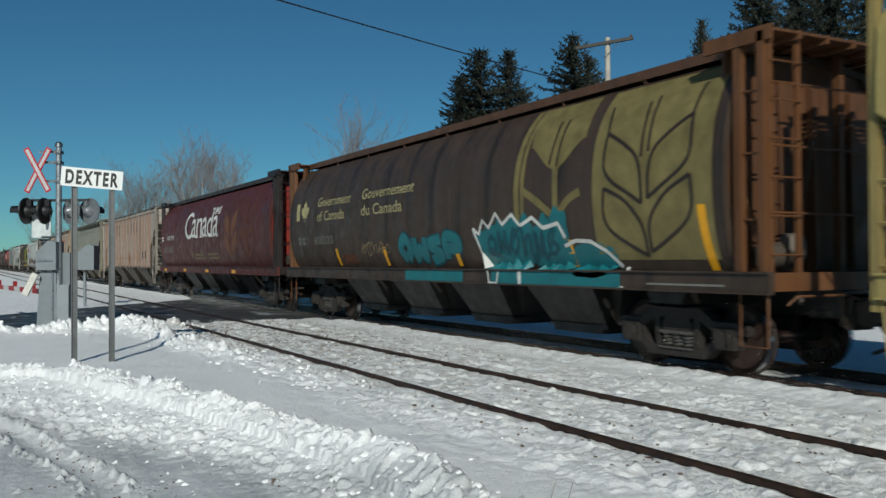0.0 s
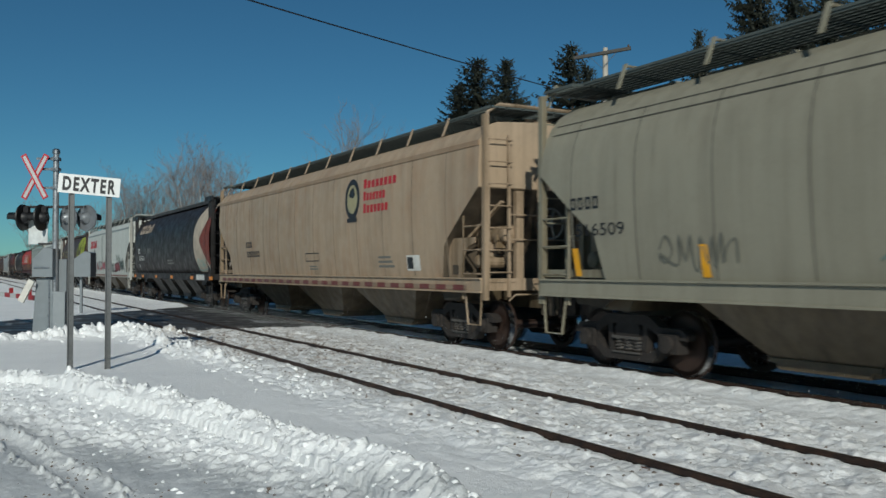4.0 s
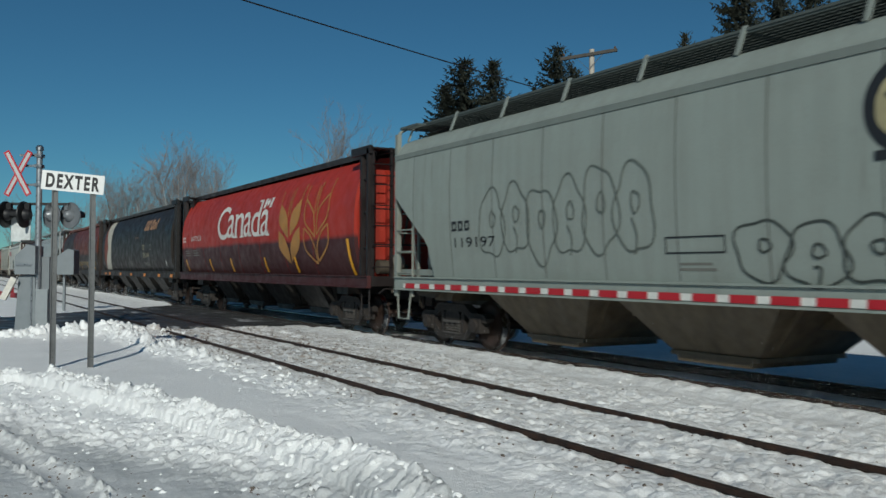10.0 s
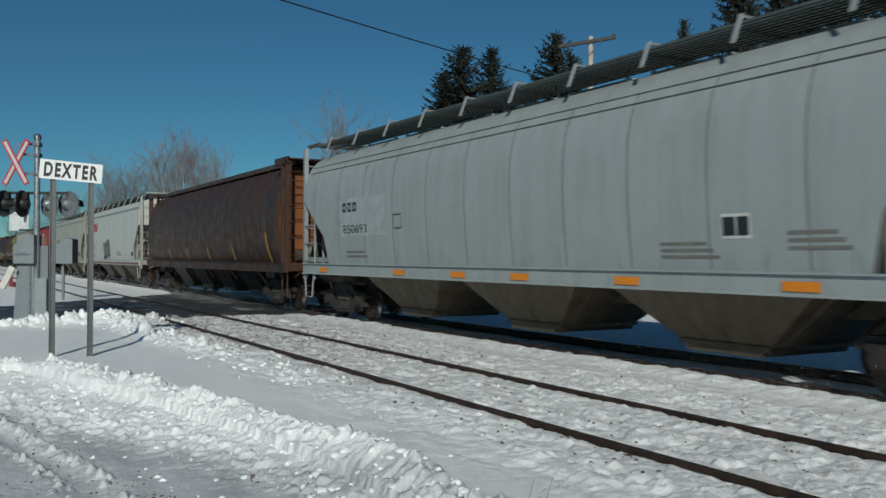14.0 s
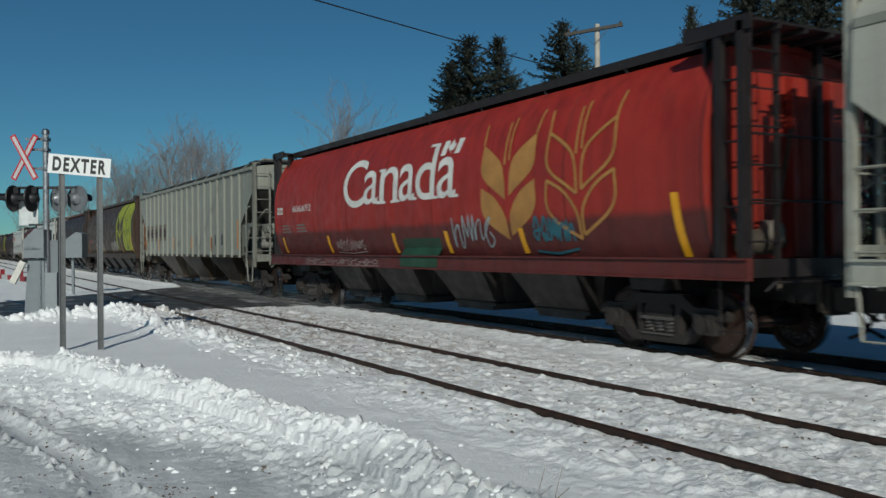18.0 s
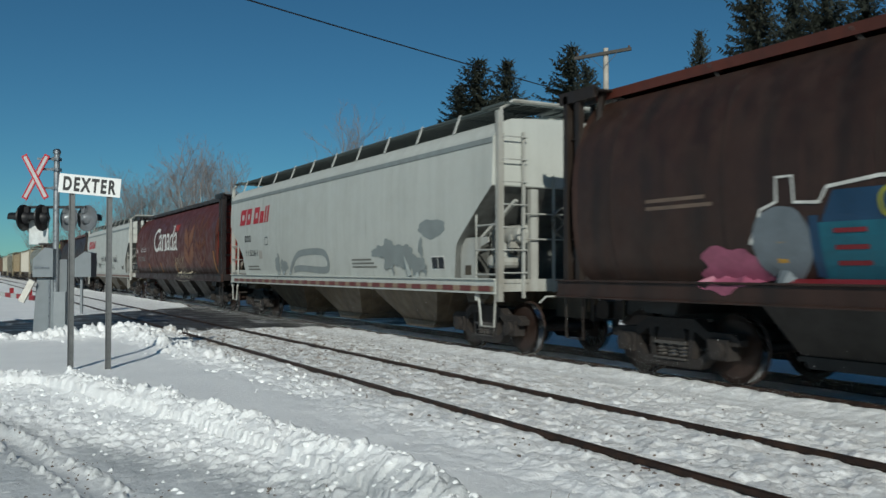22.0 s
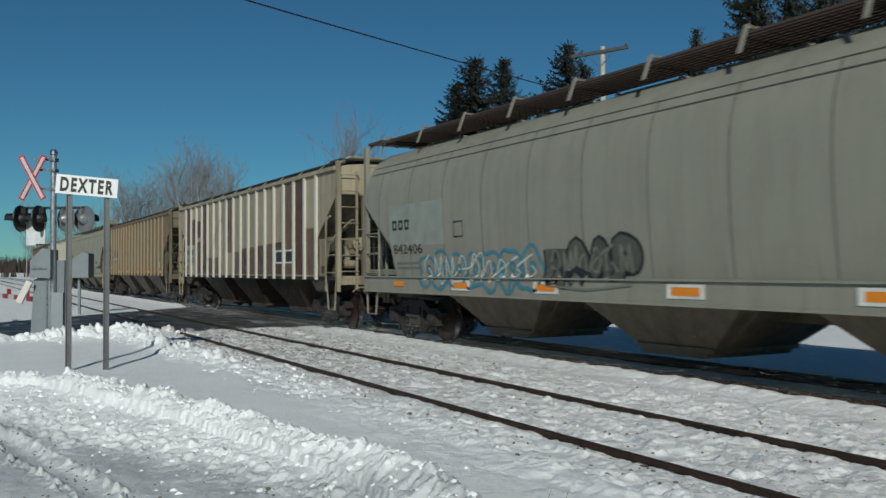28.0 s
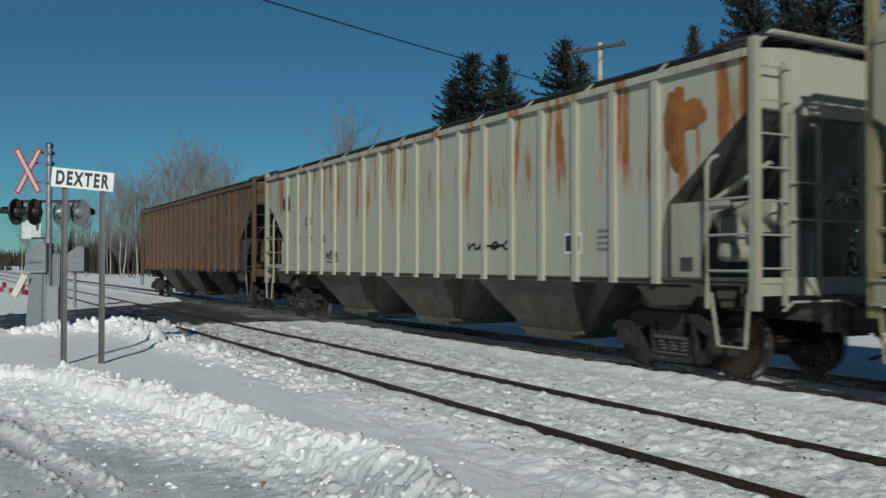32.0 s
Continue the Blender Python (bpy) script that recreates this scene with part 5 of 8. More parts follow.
        for a, b, top, solid in ((0.0, 0.19, 1, 0), (0.22, 0.38, 1, 0), (0.47, 0.64, 1, 0), (0.67, 0.79, 0.72, 0), (0.82, 0.865, 1, 1), (0.895, 0.94, 1, 1)):
            if solid:
                self.patch("mark", x0 + a * w, x0 + b * w, z0, z0 + h * top, mat, 0.001, s)
            else:
                self.hollow(x0 + a * w, x0 + b * w, z0, z0 + h * top, k, mat, s)

    def code(self, x0, x1, z0, z1, n, mat):
        """A short company code as plain upright bars."""
        w = (x1 - x0) / n
        for k in range(n):
            self.hollow(x0 + k * w, x0 + k * w + 0.72 * w, z0, z1, min(0.06, 0.2 * w), mat)

    def bars(self, x0, x1, z0, z1, n, mat):
        """Small unreadable print as plain bars."""
        h = (z1 - z0) / n
        for k in range(n):
            self.patch("small_print", x0, x1 - (k * 37 % 5) * 0.05 * (x1 - x0), z0 + k * h, z0 + k * h + 0.5 * h, mat)

    def reflectors(self, xs, z0, z1, w, mat, slant=0.0):
        up = 0.0165 if self.kind == "rib" and w < 0.16 else 0.002
        for x in xs:
            self.patch("reflector", x - w / 2, x + w / 2, z0, z1, mat, up, slant)


INK, CHALK, CREAM = flat("23262a"), flat("d8d8d2", 0.6, 0.3), flat("a79f86", 0.6, 0.35)
RED, ORANGE, AMBER = flat("b3202c", 0.5, 0.15), flat("e0851c", 0.4, 0.1), flat("e3a21a", 0.4, 0.1)
GOLDOLD, YELLOW, GOLD = flat("7a6f44", 0.6, 0.4), flat("a3ac26", 0.55, 0.3), flat("b08044", 0.6, 0.3)
DARKBROWN, STRIPE, WHITEP = flat("30251f"), flat("6c3834", 0.5, 0.3), flat("dcdcd6", 0.6, 0.25)
PALEPRINT, TANP = flat("76766f", 0.6, 0.3), flat("8f7a66", 0.6, 0.3)


def wheat(d, x, colour, ink, sill=False):
    """Two stylised ears of grain: a cut-out one in bars and leaves, and a whole panel with outlined leaves."""
    at = lambda pts: curve([(x + a, z) for a, z in pts])
    # first ear: the outer band, the cup of the upper leaves, stem and lower leaves
    bow = lambda z: 0.34 + 0.14 * ((z - 2.5) / 1.4) ** 2
    d.rows("wheat_panel", 1.5, 4.0, lambda z: x + bow(z) - 0.02, lambda z: x + bow(z) + 0.13, colour, 22, 0, "", 1)
    d.rows("wheat_panel", 1.5, 4.0, lambda z: x + bow(z) + 0.17, lambda z: x + bow(z) + 0.28, colour, 22, 0, "", 1)
    foot = lambda u: 3.36 - 0.42 * math.sin(min(1.0, u) * math.pi / 2) ** 1.6
    v, f, n = [], [], 18
    for i in range(n + 1):
        xx = 0.72 + 1.45 * i / n
        lo = foot((xx - 0.72) / 0.75) if xx < 1.47 else foot((2.17 - xx) / 0.7)
        for k in range(7):
            v.append((x + xx, lo + (4.0 - lo) * k / 6))
    f = [(i * 7 + k, (i + 1) * 7 + k, (i + 1) * 7 + k + 1, i * 7 + k + 1) for i in range(n) for k in range(6)]
    d.put("wheat_panel", v, f, colour)
    d.rows("wheat_stem", 1.85, 2.96, lambda z: x + 1.42, lambda z: x + 1.56, colour, 8, 0.0004, "", 1)
    d.line("wheat_leaf", at(((0.58, 2.66), (1.0, 2.45), (1.46, 2.18))), 0.13, colour, 0.0006)
    d.line("wheat_leaf", at(((1.52, 2.18), (1.8, 2.42), (2.12, 2.54))), 0.13, colour, 0.0006)
    for pts in (((1.32, 3.02), (1.38, 3.4), (1.4, 3.72)), ((1.52, 2.98), (1.56, 3.4), (1.6, 3.72))):
        d.line("wheat_awn", at(pts), 0.05, ink, 0.002)
    # second ear: leaves outlined on a full panel
    edge = lambda z: 2.42 + 0.06 * ((z - 2.5) / 1.4) ** 2
    d.rows("wheat_panel", 1.5, 4.0, lambda z: x + edge(z), lambda z: x + 4.78, colour, 24, 0, "", 3)
    if sill:
        d.patch("wheat_panel", x - 0.2, x + 4.95, 1.1, 1.31, colour, 0.001)
    ear(d, x + 3.55, ink, 1.0, False)


def ear(d, c, mat, k, solid):
    """Four grains on a stem, painted whole or as outlines."""
    for m in (-1, 1):
        q = lambda pts: curve([(c + m * k * a, 2.6 + (z - 2.6) * k + (0.06 if m > 0 else 0)) for a, z in pts])
        for inner, outer in ((((0.84, 3.34), (0.5, 3.17), (0.2, 2.96), (0.09, 2.7), (0.06, 2.28)), ((0.84, 3.34), (0.86, 2.86), (0.7, 2.64), (0.38, 2.46), (0.06, 2.28))), (((0.86, 2.54), (0.45, 2.36), (0.18, 2.12), (0.06, 1.9), (0.04, 1.55)), ((0.86, 2.54), (0.88, 2.15), (0.74, 1.92), (0.4, 1.72), (0.04, 1.55)))):
            if solid:
                A, B = q(inner), q(outer)
                v = [p for a, b in zip(A, B) for p in (a, ((a[0] * 2 + b[0]) / 3, (a[1] * 2 + b[1]) / 3), ((a[0] + b[0] * 2) / 3, (a[1] + b[1] * 2) / 3), b)]
                d.put("wheat_grain", v, [(4 * i + j, 4 * i + j + 1, 4 * i + j + 5, 4 * i + j + 4) for i in range(len(A) - 1) for j in range(3)], mat, 0.0006)
            else:
                d.line("wheat_leaf", q(inner), 0.055, mat, 0.002)
                d.line("wheat_leaf", q(outer), 0.055, mat, 0.002)
        d.line("wheat_awn", q(((0.84, 3.34), (0.86, 3.52), (0.9, 3.74))), 0.05, mat, 0.002)
        d.line("wheat_awn", q(((0.07, 2.92), (0.07, 3.35), (0.08, 3.7))), 0.05, mat, 0.002)


def leaf_mark(d, cx, cz, r, mat):
    """An eleven-pointed leaf on a short stalk."""
    half_ = [(0.0, 1.0), (0.2, 0.6), (0.4, 0.72), (0.34, 0.18), (0.62, 0.42), (0.7, 0.24), (0.98, 0.28), (0.86, 0.0), (0.98, -0.1), (0.48, -0.48), (0.54, -0.66), (0.06, -0.58), (0.06, -1.0)]
    ring_ = half_ + [(-a, b) for a, b in half_[::-1]]
    v = [(cx, cz)] + [(cx + r * a, cz + r * b) for a, b in ring_]
    d.put("mark", v, [(0, 1 + k, 1 + (k + 1) % len(ring_)) for k in range(len(ring_))], mat, 0.0005)


def government(d, mat, number, nm=None, dx=0.0):
    """Flag, two lines of words in each language, the number below."""
    d = Deco(d.car, d.kind, d.dx + dx)
    d.patch("mark", -8.22, -7.98, 2.62, 3.08, mat)
    leaf_mark(d, -7.55, 2.86, 0.3, mat)
    d.text("Government", -6.62, -4.4, 2.92, 3.16, mat, 0.18)
    d.text("of Canada", -6.62, -4.8, 2.55, 2.80, mat, 0.0)
    d.text("Gouvernement", -3.75, -1.05, 2.94, 3.18, mat, 0.18)
    d.text("du Canada", -3.75, -1.6, 2.56, 2.81, mat, 0.0)
    d.code(-8.1, -7.5, 1.95, 2.15, 2, nm or mat)
    if number:
        d.text(number, -6.9, -5.6, 1.95, 2.16, nm or mat)


def country(d, mat, number, wheat_mat, flag_mat=None, dz=0.0):
    """The country's name with a small flag, the number, an ear of wheat."""
    at = lambda x: x if not dz else -4.07 + (x + 3.93) * 0.94
    for q, x0, x1, z0, z1 in (("C", -3.93, -2.67, 2.44, 3.53), ("a", -2.76, -1.99, 2.48, 3.23), ("n", -1.92, -1.02, 2.48, 3.23), ("a", -0.99, -0.26, 2.47, 3.23), ("d", -0.25, 0.58, 2.45, 3.53), ("a", 0.64, 1.38, 2.44, 3.22)):
        d.text(q, at(x0), at(x1), z0 + dz, z1 + dz, mat, 0.04, 0.004)
    # the feet of the serif letters
    for x0, x1, z in ((-2.05, -1.62, 2.46), (-1.36, -0.93, 2.46), (0.42, 0.7, 2.45), (1.24, 1.46, 2.44), (-2.12, -1.92, 2.48), (-0.36, -0.18, 2.47), (0.2, 0.52, 3.48), (-1.98, -1.72, 3.16)):
        d.patch("letter", at(x0), at(x1), z + dz, z + dz + 0.055, mat, 0.0015)
    fm = flag_mat or mat
    for x in (at(0.67), at(1.2)):
        d.patch("mark", x, x + 0.19, 3.26 + dz, 3.54 + dz, fm, 0.001, 0.28)
    leaf_mark(d, at(1.06), 3.42 + dz, 0.14, fm)
    d.code(-8.66, -8.15, 2.47 + dz, 2.66 + dz, 2, mat)
    if number:
        d.text(number, -7.42, -6.03, 2.49 + dz, 2.67 + dz, mat)
    if wheat_mat:
        ear(d, 3.05, wheat_mat, 0.93, True)
        ear(d, 4.98, wheat_mat, 0.93, False)
    d.bars(-8.3, -7.6, 1.95, 2.2, 3, PALEPRINT)
    d.bars(-7.2, -6.4, 1.95, 2.2, 3, PALEPRINT)


def slashes(d, xs, mat=AMBER, tall=None):
    """Slanted yellow reflector strips low on the tank."""
    d.reflectors(xs, 1.40, 1.82, 0.14, mat, -0.1)
    if tall is not None:
        d.reflectors([tall], 1.36, 2.2, 0.14, mat, -0.08)


def candy(d, half, fresh=False):
    """Red dashes along the sill."""
    n = 25
    d.patch("sill_stripe", -half + 0.7, half - 2.0, 1.125, 1.215, WHITEP if fresh else TANP, 0.0012)
    for k in range(n):
        x = -half + 1.0 + (2 * half - 3.3) * k / (n - 1)
        d.patch("sill_dash", x - 0.2, x + 0.2, 1.12, 1.22, RED if fresh else STRIPE, 0.0024)


NUM = {1: "608320", 2: "607395", 8: "601092", 9: "116579", 10: "119197", 11: "607902", 12: "385348", 6: "385420", 14: "850693", 16: "116574", 17: "124146", 18: "606692", 20: "600589", 22: "115061", 23: "607237", 24: "118313", 27: "842406", 30: "52329"}
for i, (car, cx, spec) in enumerate(train):
    d = Deco(car, spec.get("shape", spec["kind"]), spec["shift"])
    half = (COUPLED[i] - COUPLED[i + 1]) / 2
    look_, g = spec.get("look", ""), spec.get("graffiti", "")
    num = NUM.get(i, "")
    if look_ == "wheat_old":
        wheat(d, 2.35, GOLDOLD, DARKBROWN)
        government(d, flat("b5ab7c", 0.6, 0.3), num, PALEPRINT)
        slashes(d, (-5.4, -2.6, 0.6, 4.15), AMBER, 7.0)
    if look_ == "wheat_bright":
        wheat(d, 2.25, YELLOW, DARKBROWN, i == 8)
        government(d, paint("9a9060" if i == 8 else "6e6446", "1a1410", 0.5, 0.0, 0.55, 0.12, None, 1.05), num, PALEPRINT, 0.4 if i == 8 else 0.0)
        if i == 8:
            d.reflectors((-6.6, -3.3, 0.6, 4.4), 1.12, 1.24, 0.42, ORANGE)
            d.reflectors((7.1,), 1.12, 1.24, 1.1, ORANGE)
        else:
            slashes(d, (-8.5, -5.7, -2.75, 0.64, 3.9), AMBER, 7.0)
            d.patch("mark", -7.55, -7.1, 1.95, 2.15, RED)
    if look_ == "canada":
        if i == 2:
            country(d, CHALK, num, flat("6e4326", 0.6, 0.3))
            d.reflectors((-7.9, -4.0, -0.3, 3.4), 1.12, 1.23, 0.5, AMBER)
            d.patch("mark", -3.0, -2.8, 1.7, 1.95, GOLDOLD)
            d.bars(-2.3, -0.9, 1.62, 1.9, 2, GOLDOLD)
            d.bars(-0.3, 1.2, 1.62, 1.9, 2, GOLDOLD)
        elif i == 23:
            country(d, CHALK, num, flat("7a4a2c"), flat("b3372c"), -0.1)
            slashes(d, (-5.5, -2.7, 0.4), flat("a8702a"), 7.0)
        else:
            country(d, WHITEP, num, GOLD)
            slashes(d, (-8.3, -5.0, -2.5 if i == 11 else -1.35, 0.9, 3.4), AMBER, 7.0)
    if look_ == "multimark_head":
        arc = lambda z: 4.89 + 0.95 * abs((z - 2.68) / 1.45) ** 2.2
        tri = lambda z: min(7.3, 5.75 + 1.75 * abs(z - 2.64) / 1.25)
        d.rows("mark", 1.42, 4.02, arc, lambda z: max(arc(z), tri(z)), flat("b9ab98", 0.6, 0.35), 22)
        d.rows("mark", 1.42, 4.0, tri, lambda z: 7.35, flat("7a3323", 0.6, 0.3), 22, 0.0006)
        d.patch("mark", 5.3, 6.6, 1.1, 1.32, CHALK)
        d.blocks(-7.15, -3.95, 3.3, 3.72, flat("b3a08c", 0.6, 0.4))
        d.text(num, -7.05, -5.62, 1.96, 2.2, CHALK)
        d.code(-7.12, -6.55, 2.32, 2.56, 2, CHALK)
        d.hollow(-5.45, -5.1, 2.3, 2.55, 0.03, PALEPRINT)
        d.bars(-4.8, -3.8, 2.3, 2.55, 4, PALEPRINT)
        d.patch("mark", -7.2, -7.05, 1.62, 1.78, CHALK)
        d.bars(-0.2, 1.0, 1.75, 2.0, 2, PALEPRINT)
        d.reflectors((-8.0, -5.9, -2.55, 0.84, 4.6, 7.6), 1.12, 1.25, 0.5, ORANGE)
        d.tag(5.3, 6.7, 1.55, 1.95, flat("8fb3ac"), 61, 0.04, 4)
    if look_ == "multimark_tail":
        arc = lambda z: -6.27 - 0.9 * abs((z - 2.65) / 1.45) ** 2.2
        tri = lambda z: max(-8.35, -7.16 - 1.1 * abs(z - 2.63) / 1.1)
        d.rows("mark", 1.4, 4.02, lambda z: min(tri(z), arc(z)), arc, flat("b9b4a6", 0.6, 0.3), 22)
        d.rows("mark", 1.42, 4.0, lambda z: -8.4, tri, flat("7d3b26", 0.6, 0.3), 22, 0.0006)
        d.blocks(2.15, 4.9, 3.2, 3.66, flat("a87f5f", 0.6, 0.4))
        d.code(2.14, 2.6, 2.33, 2.55, 2, CREAM)
        d.text(num, 2.15, 3.45, 1.97, 2.19, CREAM)
        d.hollow(3.7, 4.0, 2.3, 2.55, 0.03, PALEPRINT)
        d.bars(2.3, 3.4, 1.62, 1.78, 2, PALEPRINT)
        d.bars(-1.2, -0.4, 1.62, 1.85, 3, PALEPRINT)
        d.patch("scratch", 0.3, 1.1, 2.9, 2.94, flat("7a5a44"))
        d.reflectors((-8.0, -6.68, -3.48, -0.6, 2.6, 5.6, 7.9), 1.12, 1.25, 0.46, ORANGE)
        d.patch("mark", 6.6, 6.75, 1.6, 1.8, CHALK)
    if look_ == "railred":
        x = {7: -7.44, 9: -7.82, 16: -7.75, 22: -8.06, 24: -8.45}[i]
        d.blocks(x, x + 3.15, 2.95, 3.45, RED)
        d.code(x + 0.55, x + 1.25, 2.40, 2.60, 3, INK)
        if num:
            d.text(num, x + 0.62, x + 1.85, 1.94, 2.13, INK)
        d.hollow(x + 2.62, x + 2.92, 2.26, 2.50, 0.02, INK)
        d.bars(x + 0.75, x + 2.0, 1.5, 1.68, 2, PALEPRINT)
        candy(d, half)
        d.bars(1.2, 2.6, 1.55, 1.8, 3, PALEPRINT)
        d.patch("data_plate", 5.2, 5.75, 1.5, 1.78, CHALK)
        d.patch("data_plate", 5.23, 5.45, 1.53, 1.75, INK, 0.002)
        d.patch("data_plate", 5.48, 5.72, 1.53, 1.75, INK, 0.002)
    if look_ == "emblem":
        x = 2.55
        d.blob(x, 3.16, 0.43, 0.48, INK, 8, 0.0)
        d.blob(x, 3.16, 0.30, 0.34, flat("a39b78"), 9, 0.02, 0.001)
        d.blob(x, 3.3, 0.16, 0.12, INK, 10, 0.2, 0.002)
        d.patch("mark", x - 0.3, x + 0.3, 2.62, 2.72, INK, 0.002)
        for z, w in ((3.36, 1.75), (3.08, 1.2), (2.8, 1.35)):
            n = {3.36: 8, 3.08: 7, 2.8: 7}[z]
            for k in range(n):
                d.patch("mark", 3.2 + w * k / n, 3.2 + w * (k + 0.72) / n, z, z + (0.17 if k else 0.21), RED)
        d.code(-6.17, -5.5, 2.2, 2.38, 3, INK)
        if num:
            d.text(num, -6.1, -4.75, 1.9, 2.08, INK)
        else:
            d.code(-6.1, -4.75, 1.9, 2.08, 6, INK)
        d.hollow(-0.74, 0.27, 1.72, 1.94, 0.02, INK)
        d.bars(-0.5, 0.1, 1.5, 1.64, 2, PALEPRINT)
        d.bars(3.9, 4.7, 1.55, 1.85, 3, PALEPRINT)
        d.patch("data_plate", 5.3, 5.9, 1.48, 1.8, CHALK)
        d.patch("data_plate", 5.34, 5.6, 1.52, 1.76, INK, 0.002)
        candy(d, half, i == 10)
    if look_ == "stripes":
        turn_x = lambda z: -1.92 - 0.98 * (z - 1.95) - 0.05 * (z - 1.95) ** 2
        d.rows("old_coat", 1.37, 4.0, lambda z: -half + 1.75 - 0.6, lambda z: min(turn_x(z), -1.92), paint("332923", "1a1410", 0.5), 18, 0, "", 3)
        for k, (z, w, h) in enumerate(((1.68, 0.07, "7a6428"), (1.80, 0.07, "7a6428"), (1.96, 0.05, "2a201c"), (2.06, 0.05, "2a201c"))):
            d.patch("stripe", -1.95 + 0.03 * k, 6.9, z, z + w, flat(h, 0.6, 0.4), 0.0006)
            d.line("stripe", [(turn_x(q) + 0.08 * k - 0.1, q) for q in (z, 2.4, 2.8, 3.2, 3.6, 3.95)], w, flat(h if k > 1 else "5a4c2a", 0.6, 0.4), 0.0008)
        d.patch("mark", -4.95, -4.6, 1.98, 2.1, flat("9a7030"))
        d.patch("mark", -4.3, -3.8, 1.98, 2.12, flat("9a7030"))
        d.bars(-6.9, -5.4, 1.55, 1.65, 1, flat("8a6a4a"))
        slashes(d, (-5.1, -2.2, 0.64, 3.42, 6.1), AMBER, -8.2)
    if look_ == "plain_bars":
        for k in range(2):
            d.patch("stripe", -2.0, 6.0, 1.68 + 0.08 * k, 1.71 + 0.08 * k, flat("5e4a2a", 0.6, 0.4))
        slashes(d, (-8.2, -5.4, -2.6, 0.4, 3.4), AMBER, 6.5)
    if look_ == "plain_small":
        d.bars(-7.6, -6.4, 2.3, 2.5, 2, flat("6a5a4e"))
        slashes(d, (-5.4, -2.6, 0.4, 3.4), flat("b58a3a"), 6.9)
    if look_ == "grey_orange":
        x = {14: -7.09, 17: -5.91, 27: -8.17, 30: -8.55}[i]
        if i in (14, 27):
            d.patch("fresh_paint", x - 0.15, x + 2.2, 1.98, 2.85, flat("a5acad" if i == 14 else "92978f"))
        d.code(x, x + 0.85, 2.54 if i != 27 else 2.32, 2.75 if i != 27 else 2.53, 3, INK)
        d.text(num, x, x + 1.3, 2.05 if i != 27 else 1.82, 2.24 if i != 27 else 2.02, INK)
        d.hollow(x + 2.6, x + 2.95, 2.1, 2.4, 0.02, INK)
        d.bars(x + 0.1, x + 1.2, 1.5, 1.7, 2, PALEPRINT)
        z = 1.14
        xs_ = {14: (-8.3, -4.26, -1.9, 0.04, 2.6, 5.4), 17: (-7.75, -2.7, 1.74, 5.6), 27: (-7.9, -5.33, -2.65, 0.4, 3.2, 6.2), 30: (-7.4, -4.6, -2.1, 0.93, 3.4, 6.05)}[i]
        d.reflectors(xs_, z, z + 0.11, 0.62 if i in (17,) else 0.5, ORANGE)
        if i == 27:
            for x in xs_[1:]:
                d.patch("reflector_back", x - 0.34, x + 0.34, 1.1, 1.29, CHALK, 0.001)
        d.hollow(0.0, 0.9, 1.72, 1.95, 0.02, INK) if i == 17 else None
        x, z = {14: (4.25, 1.74), 17: (5.72, 1.5)}.get(i, (5.1, 1.56))
        d.patch("data_plate", x, x + 0.45, z, z + 0.3, CHALK)
        d.patch("data_plate", x + 0.03, x + 0.22, z + 0.04, z + 0.26, INK, 0.002)
        d.patch("data_plate", x + 0.25, x + 0.42, z + 0.04, z + 0.26, INK, 0.002)
        if i == 14:
            d.bars(5.2, 6.0, 1.6, 1.86, 3, PALEPRINT)
        d.bars(3.2, 4.2, 1.5, 1.75, 3, PALEPRINT)
    if look_ == "grey_reflect":
        d.code(-8.3, -7.6, 2.4, 2.58, 4, INK)
        d.text("516509", -8.2, -7.1, 2.0, 2.18, INK)
        slashes(d, (-8.2, -5.6, -2.6, 0.9, 4.4), AMBER)
    if look_ == "ribwords":
        for k, x in enumerate((-5.03, -4.14, -3.18, -0.14, 0.87, 1.78, 2.68)):
            if k in (3, 6):
                d.patch("mark", x + 0.1, x + 0.22, 3.12, 3.62, INK)
                for z in ((3.12,) if k == 3 else (3.12, 3.33, 3.53)):
                    d.patch("mark", x + 0.22, x + 0.5, z, z + 0.09, INK)
            elif k == 4:
                d.patch("mark", x + 0.2, x + 0.33, 3.12, 3.62, INK)
            else:
                d.hollow(x + 0.1, x + 0.5, 3.12, 3.66, 0.12, INK)
        wm = flat("7a4a1e", 0.6, 0.35)
        for k in range(6):
            for m in (-1, 1):
                d.leaf((3.98, 1.98 + 0.2 * k), (3.98 + m * 0.26, 2.2 + 0.2 * k), (0.16, 0.16), wm)
        for o in (-0.2, -0.07, 0.07, 0.2):
            d.line("wheat_awn", [(3.98 + o, 3.0), (3.98 + o, 3.85)], 0.05, wm)
        d.line("wheat_awn", [(3.98, 1.95), (3.93, 1.7), (3.75, 1.6)], 0.07, wm)
        d.patch("stripe", -4.65, 3.4, 1.72, 1.79, flat("8a6a4e"))
        d.reflectors((-4.9, -2.35, 0.75, 3.42), 1.5, 2.0, 0.1, ORANGE)
        d.patch("data_plate", 4.45, 4.9, 1.7, 2.07, INK)
        d.patch("data_plate", 5.2, 5.6, 1.7, 2.07, INK)
        for x, q in ((-6.42, "7"), (-6.02, "5"), (-5.58, "4"), (-5.18, "9")):
            d.text(q, x, x + 0.22, 2.2, 2.5, INK)
        d.code(-8.02, -7.4, 2.2, 2.5, 2, INK)
        d.code(-7.18, -6.86, 2.2, 2.5, 1, INK)
        d.bars(0.0, 0.6, 1.95, 2.2, 4, PALEPRINT)
        d.bars(4.5, 5.0, 2.2, 2.5, 3, PALEPRINT)
